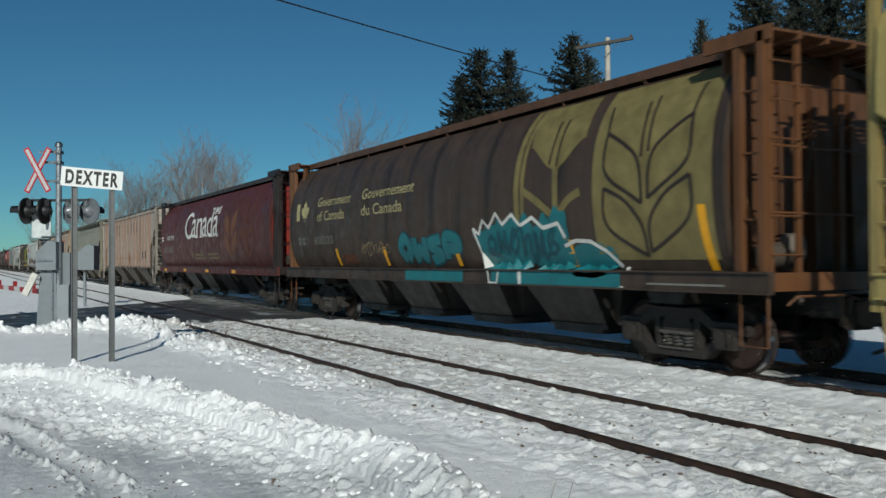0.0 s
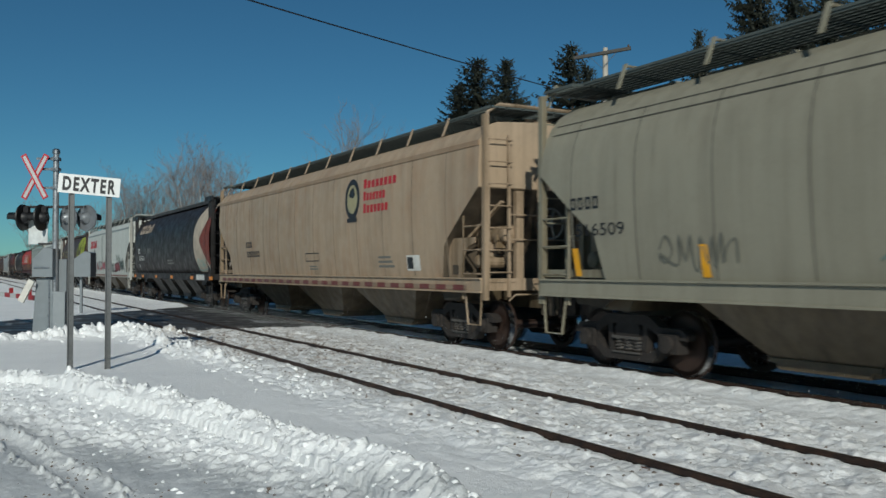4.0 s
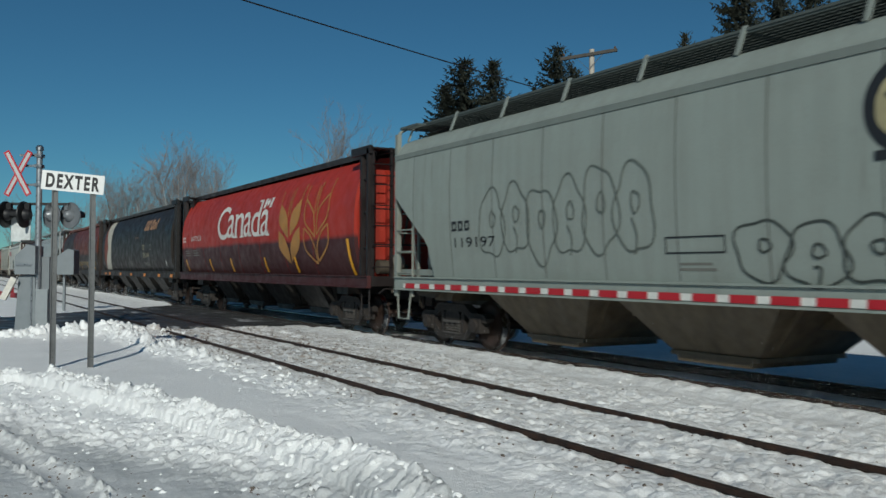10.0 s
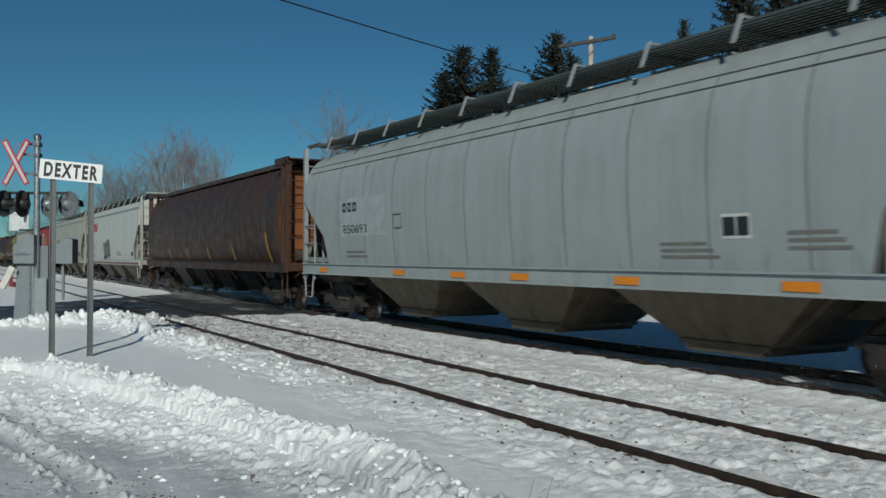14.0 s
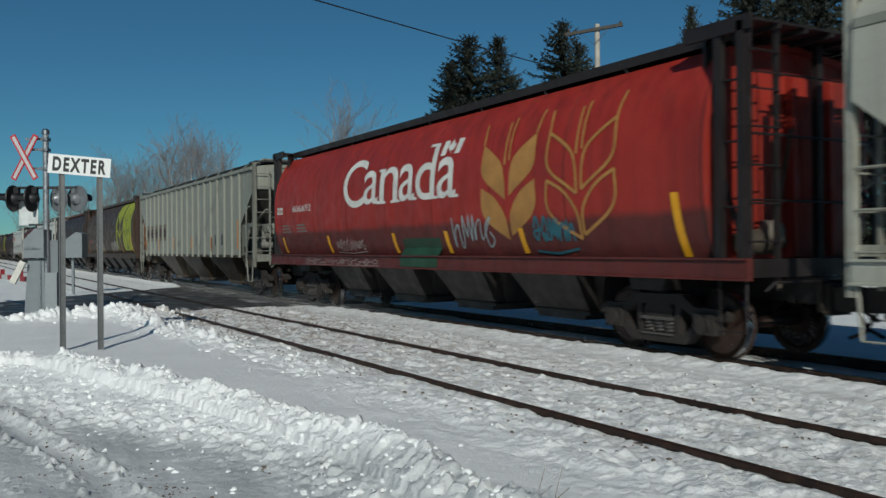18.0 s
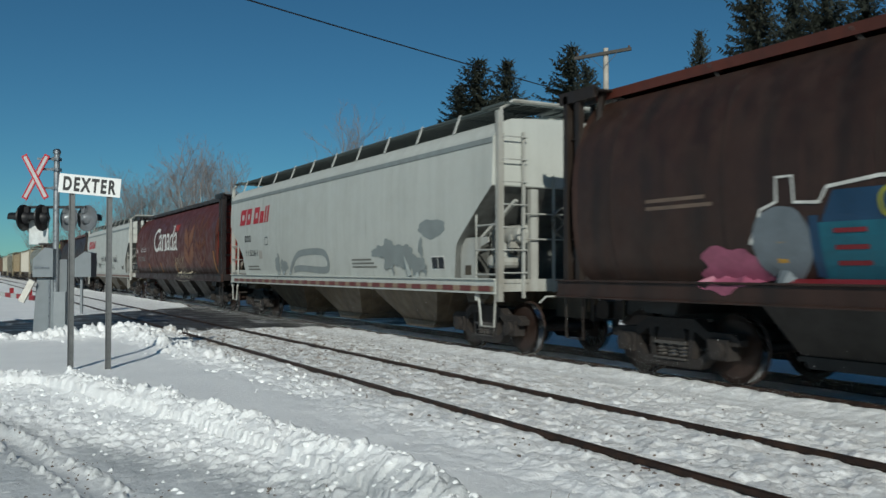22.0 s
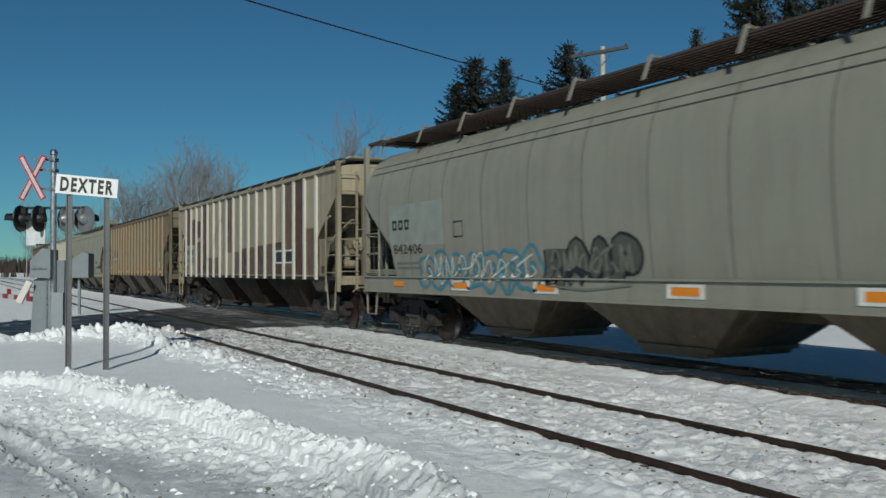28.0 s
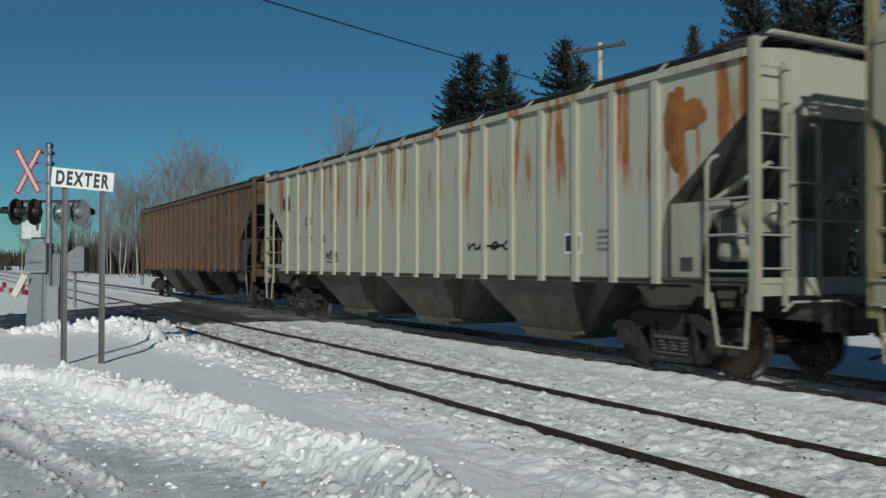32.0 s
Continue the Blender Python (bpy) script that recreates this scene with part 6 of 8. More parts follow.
    if look_ == "ribpanels":
        dark = flat("4a2a26")
        if i == 19:
            band, dark = flat("6f6658", 0.6, 0.35), flat("4a3430", 0.6, 0.3)
            for k, q in enumerate(("", "", "12", "51", "01")):
                x = -8.0 - 0.6 + 0.8906 * k + 0.07
                d.patch("number_panel", x, x + 0.75, 1.9, 2.62, band)
                d.patch("number_panel", x, x + 0.75, 2.06, 2.42, dark, 0.001)
                if q:
                    d.text(q, x + 0.2, x + 0.58, 2.12, 2.36, CHALK)
                else:
                    d.code(x + 0.14, x + 0.68, 2.12, 2.36, 2 if k == 0 else 1, CHALK)
            d.reflectors((-8.5, -5.7, -2.73, 0.34, 3.18), 1.5, 2.0, 0.1, ORANGE)
            d.reflectors((6.5,), 1.5, 2.46, 0.11, ORANGE)
            d.patch("data_plate", 3.45, 3.92, 1.66, 2.02, INK)
            d.patch("data_plate", 4.3, 4.76, 1.66, 2.02, INK)
            d.patch("fresh_paint", -2.4, -1.9, 1.6, 1.85, flat("74766f"))
            d.patch("fresh_paint", 0.65, 1.15, 1.66, 1.98, flat("6f726c"))
        else:
            for k, x in enumerate((-8.2, -7.4)):
                d.patch("number_panel", x, x + 0.6, 1.7, 2.4, flat("8f8a80"))
                d.code(x + 0.1, x + 0.55, 2.12, 2.3, 2, INK)
            d.text("61", -8.1, -7.75, 1.8, 1.98, INK)
            d.text("01", -7.3, -6.95, 1.8, 1.98, INK)
            brown, pale_rust = paint("54382c", "2c1e18", 0.5), paint("685343", "3a2a20", 0.6)
            bay_x = [-7.61 - 0.6 + 0.8653 * k for k in range(18)]
            for k, lo, hi, m in ((0, 2.5, 3.95, brown), (1, 2.5, 3.5, brown), (2, 1.36, 2.6, brown), (2, 2.75, 3.4, brown), (3, 1.36, 3.95, brown), (4, 1.36, 1.95, pale_rust), (5, 1.36, 1.95, pale_rust), (7, 2.1, 3.95, pale_rust), (8, 1.36, 2.1, pale_rust), (9, 1.36, 2.2, brown), (10, 1.36, 2.22, pale_rust), (11, 1.36, 2.25, brown), (12, 1.36, 2.28, pale_rust), (13, 1.36, 2.3, brown), (14, 1.36, 3.95, pale_rust), (15, 1.36, 3.95, brown), (16, 1.36, 2.6, pale_rust)):
                d.patch("rust_panel", bay_x[k] + 0.065, bay_x[k] + 0.80, lo, hi, m)
            d.hollow(3.13, 3.77, 1.68, 2.07, 0.05, CHALK)
            d.hollow(3.99, 4.62, 1.68, 2.07, 0.05, CHALK)
            d.patch("data_plate", 3.18, 3.72, 1.73, 2.02, INK, 0.001)
            d.patch("data_plate", 4.04, 4.57, 1.73, 2.02, INK, 0.001)
    if look_ == "ribnumber":
        dark = flat("3f2a28")
        for x, q in ((-8.14, "39"), (-7.5, "03"), (-6.85, "06")):
            d.patch("number_panel", x, x + 0.56, 1.97, 2.62, dark)
            d.text(q, x + 0.12, x + 0.48, 2.05, 2.24, CHALK)
        d.code(-8.02, -7.66, 2.36, 2.52, 2, CHALK)
        d.reflectors((-8.8, -5.48, -2.8, 0.09, 3.0, 5.9), 1.38, 1.48, 0.6, ORANGE)
        d.bars(3.2, 3.9, 1.7, 2.0, 4, PALEPRINT)
        d.patch("data_plate", 5.3, 5.7, 1.6, 1.9, CREAM)
    if look_ == "ribrust":
        for x, q in ((-7.3, "51"), (-6.4, "50"), (-5.45, "40")):
            d.text(q, x, x + 0.42, 2.05, 2.24, INK)
        d.code(-7.2, -6.9, 2.54, 2.74, 1, INK)
        d.code(-6.5, -6.0, 2.54, 2.74, 2, INK)
        d.hollow(-4.7, -4.4, 2.3, 2.6, 0.02, INK)
        d.patch("data_plate", 4.82, 5.25, 1.66, 1.98, CHALK)
        d.patch("data_plate", 4.86, 5.03, 1.70, 1.94, INK, 0.002)
        d.patch("data_plate", 5.06, 5.21, 1.70, 1.94, INK, 0.002)
        d.bars(5.6, 5.95, 1.7, 2.05, 4, PALEPRINT)
        d.tag(-8.3, -7.7, 2.9, 3.5, INK, 71, 0.04, 4)
        d.tag(-5.0, -4.2, 1.6, 1.85, INK, 72, 0.03, 4)
        d.tag(1.9, 3.4, 1.75, 1.9, INK, 73, 0.04, 4)
        rustm = flat("95602f", 0.8, 0.6)
        d.blob(7.2, 3.3, 0.2, 0.55, rustm, 74, 0.14)
        d.blob(7.5, 3.42, 0.24, 0.2, rustm, 75, 0.14, 0.0004)
    # dark lines where the roof sheets lap over the sides
    if i in (4, 14, 27):
        for z in (3.62, 3.77):
            d.patch("lap_line", -half + 0.5, half - 1.95, z, z + 0.022, flat("4c4a42", 0.7, 0.4))
    # spray paint
    if g == "teal":
        teal, tealdark = flat("1c6f76", 0.5, 0.35), flat("124a54")
        d.throwup(-1.9, 0.75, 1.36, 2.12, teal, tealdark, 21, 4, 0.04)
        d.patch("graffiti", -1.5, 0.9, 1.08, 1.34, teal)
        for k in range(6):
            d.blob(1.75 + 0.42 * k, 1.72 + 0.06 * (k % 2), 0.34, 0.42 + 0.05 * (k % 3), teal, 22 + k, 0.2, 0.0004 * k)
        d.line("graffiti", [(1.3, 2.08), (1.5, 1.98), (1.65, 2.22), (1.85, 2.08), (2.1, 2.32), (2.3, 2.12), (2.6, 2.28), (2.85, 2.08), (3.2, 2.2), (3.5, 2.02), (3.9, 2.08), (4.05, 1.85)], 0.07, CHALK, 0.004)
        d.line("graffiti", [(1.3, 2.08), (1.5, 1.65), (1.75, 1.38)], 0.06, CHALK, 0.004)
        d.tag(1.7, 3.9, 1.5, 2.05, tealdark, 25, 0.07, 6, 0.004)
        d.blob(4.6, 1.5, 0.62, 0.27, teal, 24, 0.08)
        d.line("graffiti", [(4.0, 1.72), (4.3, 1.8), (4.65, 1.78), (5.0, 1.62), (5.25, 1.4)], 0.06, CHALK, 0.003)
        d.patch("graffiti", 1.9, 5.35, 1.08, 1.33, teal)
        d.line("graffiti", [(1.8, 1.33), (1.85, 1.12), (2.1, 1.1), (2.15, 1.3)], 0.05, CHALK, 0.004)
        d.patch("graffiti", 2.75, 2.85, 1.1, 1.33, CHALK, 0.002)
        d.patch("graffiti", 5.33, 5.4, 1.1, 1.4, CHALK, 0.002)
        d.tag(-5.2, -4.2, 1.4, 1.7, flat("6e3f24"), 26, 0.04, 4)
        d.tag(-3.9, -2.3, 1.62, 1.95, flat("7a6a50"), 27, 0.04, 5)
        d.bars(5.9, 7.3, 1.16, 1.22, 1, PALEPRINT)
    if g == "eyes":
        for x in (3.0, 4.3):
            d.blob(x, 1.66, 0.36, 0.24, flat("6a6b62"), 30 + int(x), 0.08)
            d.blob(x, 1.64, 0.2, 0.2, flat("7d8f92"), 33 + int(x), 0.05, 0.001)
            d.blob(x + 0.03, 1.64, 0.1, 0.13, INK, 36 + int(x), 0.05, 0.002)
            d.line("graffiti", curve([(x - 0.45, 1.6), (x - 0.25, 1.86), (x + 0.1, 1.92), (x + 0.45, 1.66)], 4), 0.07, flat("3c3c38"), 0.002)
            for k in range(13):
                a = -1.0 + 0.16 * k
                d.line("graffiti", [(x + 0.3 * math.sin(a), 1.84 + 0.06 * math.cos(a)), (x + 0.55 * math.sin(a + 0.15), 1.98 + 0.24 * math.cos(a))], 0.05, flat("3c3c38"), 0.002)
        d.line("graffiti", [(3.4, 1.5), (3.6, 1.32), (3.9, 1.2), (4.2, 1.32)], 0.08, flat("4c4c46"), 0.002)
        d.line("graffiti", [(-3.2, 1.6), (-2.7, 1.95), (-2.3, 1.6), (-1.6, 1.68), (-0.8, 1.55), (0.0, 1.95), (0.8, 1.75), (2.4, 1.62)], 0.03, flat("5e7a78"), 0.002)
        d.leaf((-2.6, 1.9), (-1.4, 1.6), (0.12, 0.1), flat("5f9a7c"), 0.0)
        d.tag(-6.5, -5.0, 1.5, 2.0, flat("6c6c62"), 38, 0.03, 4)
    if g == "row":
        d.patch("weathered_panel", -2.45, -1.6, 1.42, 3.7, flat("a7aaa3", 0.6, 0.3))
        soot = flat("2a2e30", 0.5, 0.4)
        d.blob(-5.55, 2.2, 0.62, 0.62, soot, 40, 0.12)
        d.blob(-5.55, 1.75, 0.5, 0.4, soot, 37, 0.12, 0.001)
        d.line("graffiti", [(-6.15, 1.62), (-5.98, 1.75), (-6.02, 2.1), (-5.92, 2.5), (-5.6, 2.74), (-5.25, 2.62), (-4.98, 2.58), (-5.1, 2.42), (-4.95, 2.3), (-5.12, 2.2), (-5.0, 2.05), (-5.2, 1.95), (-5.18, 1.65), (-5.45, 1.42), (-5.8, 1.5), (-5.95, 1.4)], 0.045, CHALK, 0.003)
        d.line("graffiti", [(-5.85, 2.5), (-5.7, 2.38), (-5.55, 2.52), (-5.4, 2.38), (-5.2, 2.46)], 0.04, CHALK, 0.003)
        for z in (2.15, 2.02, 1.72):
            d.line("graffiti", [(-5.85 + 0.1 * k, z + (0.05 if k % 2 else 0.0)) for k in range(7)], 0.04, CHALK, 0.003)
        d.line("graffiti", [(-5.72, 1.95), (-5.7, 1.6), (-5.55, 1.75), (-5.4, 1.58), (-5.36, 1.98)], 0.035, CHALK, 0.003)
        d.throwup(-4.6, -4.0, 1.42, 2.0, flat("8a3440"), flat("5a2430"), 41, 2, 0.03)
        d.throwup(-3.95, -2.2, 1.36, 2.05, flat("9aa09c"), INK, 42, 3, 0.05)
        d.blob(-2.75, 1.62, 0.2, 0.15, RED, 39, 0.2, 0.004)
        d.throwup(-2.2, -0.95, 1.5, 2.05, flat("a4505c"), flat("6e2a36"), 43, 4, 0.03)
        d.throwup(-0.9, 1.1, 1.4, 2.1, flat("6a5a2c"), soot, 44, 4, 0.06)
        for k in range(7):
            d.line("graffiti", curve([(-0.7 + 0.26 * k, 2.08), (-0.68 + 0.26 * k, 2.25), (-0.8 + 0.27 * k, 2.4)], 4), 0.04, soot, 0.003)
        d.throwup(1.15, 2.6, 1.35, 1.85, flat("858b86"), INK, 45, 5, 0.045)
        d.throwup(2.9, 4.6, 1.3, 1.95, flat("7a2a32"), flat("3e1820"), 46, 4, 0.05)
        d.tag(4.7, 6.2, 1.4, 2.15, flat("2f4a44"), 47, 0.05, 5)
        d.tag(3.6, 5.0, 1.95, 2.4, flat("4c6a60"), 48, 0.025, 5)
        d.tag(-6.6, -6.1, 1.5, 1.75, INK, 38, 0.03, 3)
    if g == "white":
        d.tag(-3.6, -2.2, 1.4, 2.2, CHALK, 50, 0.035, 4)
        d.tag(0.5, 2.6, 1.42, 2.1, CHALK, 51, 0.035, 6)
        d.tag(-5.2, -4.5, 1.55, 2.0, CHALK, 52, 0.025, 4)
    if g == "green":
        gm = flat("24403c", 0.5, 0.3)
        d.throwup(-0.95, 1.5, 1.42, 2.3, gm, flat("9fa5a2"), 83, 5, 0.05)
        d.tag(-0.6, 1.2, 1.6, 2.1, flat("9aa09c"), 87, 0.025, 5, 0.005)
        d.throwup(3.9, 6.3, 1.42, 2.3, flat("3c4c3e", 0.5, 0.3), INK, 88, 5, 0.05)
        d.tag(2.9, 3.8, 1.5, 2.2, flat("3a5a62"), 89, 0.025, 6)
        d.tag(-4.9, -3.9, 1.55, 1.8, flat("7a7f7a"), 90, 0.02, 5)
        d.tag(-3.6, -2.5, 1.42, 1.75, flat("5c615c"), 91, 0.025, 5)
        d.blob(-2.2, 1.85, 0.12, 0.2, INK, 92, 0.35)
        d.tag(-2.9, 1.4, 1.1, 1.2, flat("8a7a6a"), 93, 0.025, 14)
        d.tag(7.0, 7.9, 2.8, 3.2, flat("4a6058"), 94, 0.025, 5)
    if g == "outline":
        d.throwup(-5.2, -0.95, 1.62, 3.0, None, flat("5d645e"), 95, 6, 0.03)
        d.throwup(0.45, 3.3, 1.3, 2.15, None, flat("3c423e"), 96, 4, 0.03)
    if g == "scrawl":
        d.tag(0.4, 3.9, 1.42, 1.92, flat("8d8c86"), 97, 0.018, 9)
        d.tag(4.2, 6.8, 1.42, 1.75, flat("8d8c86"), 98, 0.018, 8)
        d.tag(-8.4, -4.5, 1.14, 1.28, flat("a8a8a2"), 99, 0.02, 12)
        d.tag(-2.5, 1.0, 1.14, 1.28, flat("9a9a94"), 100, 0.02, 8)
    if g == "block":
        d.throwup(-2.75, -0.75, 1.3, 2.4, flat("4e524e", 0.5, 0.4), INK, 101, 4, 0.05)
        d.tag(-2.6, -0.8, 1.5, 2.2, flat("8c918c"), 102, 0.05, 6, 0.003)
    if g == "small":
        ash = flat("3f4140")
        for x, z in ((2.5, 2.2), (3.2, 2.26)):
            d.line("graffiti", d.ring(x, z, 0.23, 0.24, 7, 0.05), 0.06, ash)
            d.blob(x, z, 0.05, 0.04, INK, 9)
        for x, letter in ((2.45, "B"), (2.82, "O"), (3.18, "O"), (3.55, "P")):
            d.text(letter, x, x + 0.3, 1.5, 1.94, ash, bold=0.02)
        d.tag(5.0, 5.75, 1.5, 1.9, INK, 103, 0.03, 5)
        for x in (-6.0, -1.9, 2.8):
            d.tag(x, x + 1.0, 1.12, 1.26, flat("b98a96"), int(x * 3), 0.03, 6)
    if g == "dim":
        d.patch("graffiti", -1.0, 0.6, 1.12, 1.7, flat("274a36", 0.6, 0.5))
        d.tag(-4.6, -2.9, 1.45, 1.75, flat("a89a94"), 104, 0.025, 8)
        d.tag(1.1, 2.6, 1.5, 2.15, flat("9ab0b4"), 105, 0.03, 4)
        d.tag(3.7, 4.8, 1.5, 2.0, flat("2d6a78"), 106, 0.05, 5)
        d.tag(-6.5, -2.0, 1.13, 1.27, flat("9a8a84"), 107, 0.02, 10)
    if g == "colour":
        lime, pink = flat("84782a", 0.5, 0.35), flat("a05a72", 0.5, 0.4)
        teal, dusk, rust_ = flat("1c5f70", 0.5, 0.3), flat("1d3f5c", 0.5, 0.3), flat("7a2028", 0.5, 0.3)
        # a blue tank engine without a face
        d.blob(-6.2, 1.5, 0.55, 0.28, pink, 109, 0.2)
        d.patch("graffiti", -4.95, -3.0, 1.38, 2.02, teal, 0.001)
        d.rows("graffiti", 2.02, 2.36, lambda z: -4.85 + 0.5 * (z - 2.02), lambda z: -3.2 - 0.3 * (z - 2.02), dusk, 4, 0.001)
        d.blob(-5.4, 1.8, 0.42, 0.44, flat("6d767c", 0.5, 0.3), 110, 0.03, 0.002)
        d.patch("graffiti", -5.0, -4.88, 1.42, 2.1, dusk, 0.003)
        d.line("graffiti", [(-5.85, 1.8), (-5.65, 2.2), (-5.42, 2.28), (-5.42, 2.56), (-5.2, 2.56), (-5.18, 2.26), (-4.85, 2.24), (-4.75, 2.4), (-4.1, 2.47), (-3.5, 2.36), (-3.3, 2.1), (-3.02, 2.0)], 0.04, CHALK, 0.003)
        for z in (1.55, 1.72, 1.9):
            d.patch("graffiti", -4.7, -4.3, z, z + 0.05, rust_, 0.003)
            d.patch("graffiti", -3.6, -3.2, z, z + 0.05, rust_, 0.003)
        d.patch("graffiti", -3.98, -3.9, 1.6, 1.95, flat("9a9a2a"), 0.003)
        d.line("graffiti", d.ring(-4.0, 2.2, 0.13, 0.15, 4, 0.02), 0.04, flat("9a9a2a"), 0.003)
        d.patch("graffiti", -5.3, -2.5, 1.34, 1.4, rust_, 0.003)
        d.patch("graffiti", -3.1, 1.8, 1.1, 1.29, pink)
        for x, rx in ((-2.6, 0.4), (-1.2, 0.5), (0.3, 0.7), (1.2, 0.5)):
            d.blob(x, 1.38, rx, 0.1, pink, 130 + int(x * 10), 0.2)
        # five yellow wagons with a letter standing in each
        olive = flat("55501e", 0.5, 0.3)
        for (x0, x1, z0, z1, lx, wide_, lz, tall_), letter in zip((
                (-3.12, -1.2, 1.37, 1.92, -2.55, 0.6, 1.95, 0.58), (-1.18, 0.22, 1.42, 1.88, -0.88, 0.6, 1.92, 0.52), (0.25, 1.62, 1.3, 1.85, 0.46, 0.56, 1.88, 0.53),
                (1.64, 3.02, 1.08, 1.8, 1.85, 0.82, 1.8, 0.48), (3.05, 4.85, 1.04, 1.78, 3.3, 0.78, 1.76, 0.64)), "CRAVE"):
            d.rows("graffiti", z0, z1, lambda z: x0 + 0.2 * (z1 - z), lambda z: x1 - 0.1 * (z1 - z), lime, 6, 0.004)
            d.patch("graffiti", x1 - 0.3, x1 - 0.1, z0 + 0.08, z1 - 0.05, olive, 0.005, -0.1)
            d.line("graffiti", [(x0 + 0.2 * (z1 - z0), z0), (x0, z1), (x1, z1), (x1 - 0.1 * (z1 - z0), z0)], 0.03, INK, 0.006, closed=True)
            d.hollow(x0 + 0.42, x1 - 0.5, z0 + 0.14, z1 - 0.16, 0.025, flat("2c2a12"))
            d.line("graffiti", [(x0 + 0.02, z1 + 0.03), (x0 + 0.3, z1 + 0.07), (x1 - 0.2, z1 + 0.06), (x1, z1 + 0.03)], 0.035, CHALK, 0.006)
            d.text(letter, lx - 0.05, lx + wide_ + 0.05, lz - 0.03, lz + tall_ + 0.04, CHALK, bold=0.06, lift=0.007)
            d.text(letter, lx - 0.01, lx + wide_ + 0.01, lz - 0.02, lz + tall_, flat("2f6f8c", 0.5, 0.3), bold=0.05, lift=0.009)
            d.text(letter, lx - 0.01, lx + wide_ - 0.12, lz, lz + tall_, flat("55585e", 0.5, 0.3), bold=0.02, lift=0.011)
        d.tag(4.75, 6.3, 1.68, 1.82, CHALK, 118, 0.025, 8)
        d.tag(5.6, 6.4, 1.5, 1.62, CHALK, 119, 0.025, 5)
    if g == "ghost":
        gh = flat("878e8d", 0.5, 0.2)
        d.line("graffiti", curve([(-3.3, 1.4), (-3.0, 1.68), (-2.4, 1.95), (-0.9, 1.98), (-0.4, 1.85), (-0.35, 1.55), (-0.9, 1.5), (-2.4, 1.55), (-2.95, 1.5)], 4), 0.17, gh)
        for x, z, rx, rz in ((-4.3, 1.65, 0.22, 0.3), (-3.75, 1.6, 0.3, 0.2), (2.75, 1.9, 0.35, 0.12), (3.4, 1.85, 0.5, 0.3), (4.1, 1.75, 0.45, 0.26), (4.6, 1.6, 0.35, 0.2), (4.8, 1.95, 0.1, 0.2)):
            d.blob(x, z, rx, rz, gh, int(120 + x * 10), 0.28, 0.002 + 0.0008 * (int(x * 7) % 3))
        for x0, x1, z0 in ((3.3, 3.5, 1.42), (4.0, 4.3, 1.38), (4.5, 5.0, 1.44)):
            d.line("graffiti", [(x0, 1.8), (x1, z0)], 0.09, gh, 0.006)
        d.blob(5.28, 2.32, 0.56, 0.19, gh, 127, 0.12)
        d.patch("fresh_paint", -6.1, -5.75, 1.85, 2.1, flat("a8a49c"))
    if g == "scribble":
        d.tag(0.0, 2.2, 1.45, 2.2, flat("a09072"), 122, 0.03, 6)
        d.tag(0.8, 3.6, 1.12, 1.5, flat("a8a08c"), 123, 0.03, 7)
    if g == "tags":
        ink = INK if i == 24 else flat("2a2a26")
        beige = ((-7.6, -7.1, 1.95, 2.15, 1), (-3.9, -2.7, 1.83, 2.08, 2), (-1.3, -0.55, 1.76, 2.28, 3), (2.15, 2.95, 1.74, 2.25, 4), (4.87, 5.46, 1.95, 2.12, 5), (5.8, 6.86, 1.67, 1.86, 6))
        for a, b, z0, z1, s in beige if i == 30 else ((-5.9, -4.6, 1.75, 2.25, 1), (-4.0, -2.9, 1.6, 1.98, 2), (-2.6, -1.6, 2.0, 2.38, 3), (-1.2, -0.7, 2.0, 2.35, 4), (0.2, 1.95, 1.9, 2.3, 5), (2.3, 3.7, 1.9, 2.35, 6)):
            d.tag(a, b, z0, z1, ink, 130 + s + i, 0.035 if i == 24 else 0.045, 5)
        if i == 24:
            d.line("graffiti", [(-4.2, 1.95), (-2.0, 1.83), (0.5, 1.9), (2.0, 1.8), (2.2, 1.4)], 0.02, flat("5c605c"))
    if g == "pale":
        d.tag(0.7, 6.4, 1.52, 2.0, flat("8fa8aa"), 140, 0.03, 16)
        d.tag(0.5, 4.5, 1.36, 1.6, flat("7c9294"), 141, 0.025, 14)
        d.tag(6.0, 7.0, 1.12, 1.3, CHALK, 142, 0.03, 4)
        d.tag(-7.6, -4.3, 1.13, 1.27, flat("98988f"), 143, 0.025, 14)
    if g == "blue":
        d.throwup(-7.0, -2.8, 1.1, 1.85, None, flat("3d8296"), 145, 7, 0.06)
        d.tag(-6.9, -2.9, 1.25, 1.8, flat("c9ccc4"), 146, 0.03, 9)
        d.throwup(-2.7, -0.5, 1.15, 2.0, flat("55564e", 0.5, 0.4), INK, 147, 4, 0.05)
        d.tag(-2.6, -0.6, 1.3, 1.9, flat("77786c"), 148, 0.04, 6, 0.003)


# ---- station sign ----
def bearing(deg, dist):
    """A place at that bearing (to the right of +y) and distance from the camera's stand."""
    a = radians(deg)
    return EYE[0] + dist * math.sin(a), EYE[1] + dist * math.cos(a)


def floor_at(x, y):
    return float(ground_height(np.array([float(x)]), np.array([float(y)]))[0])


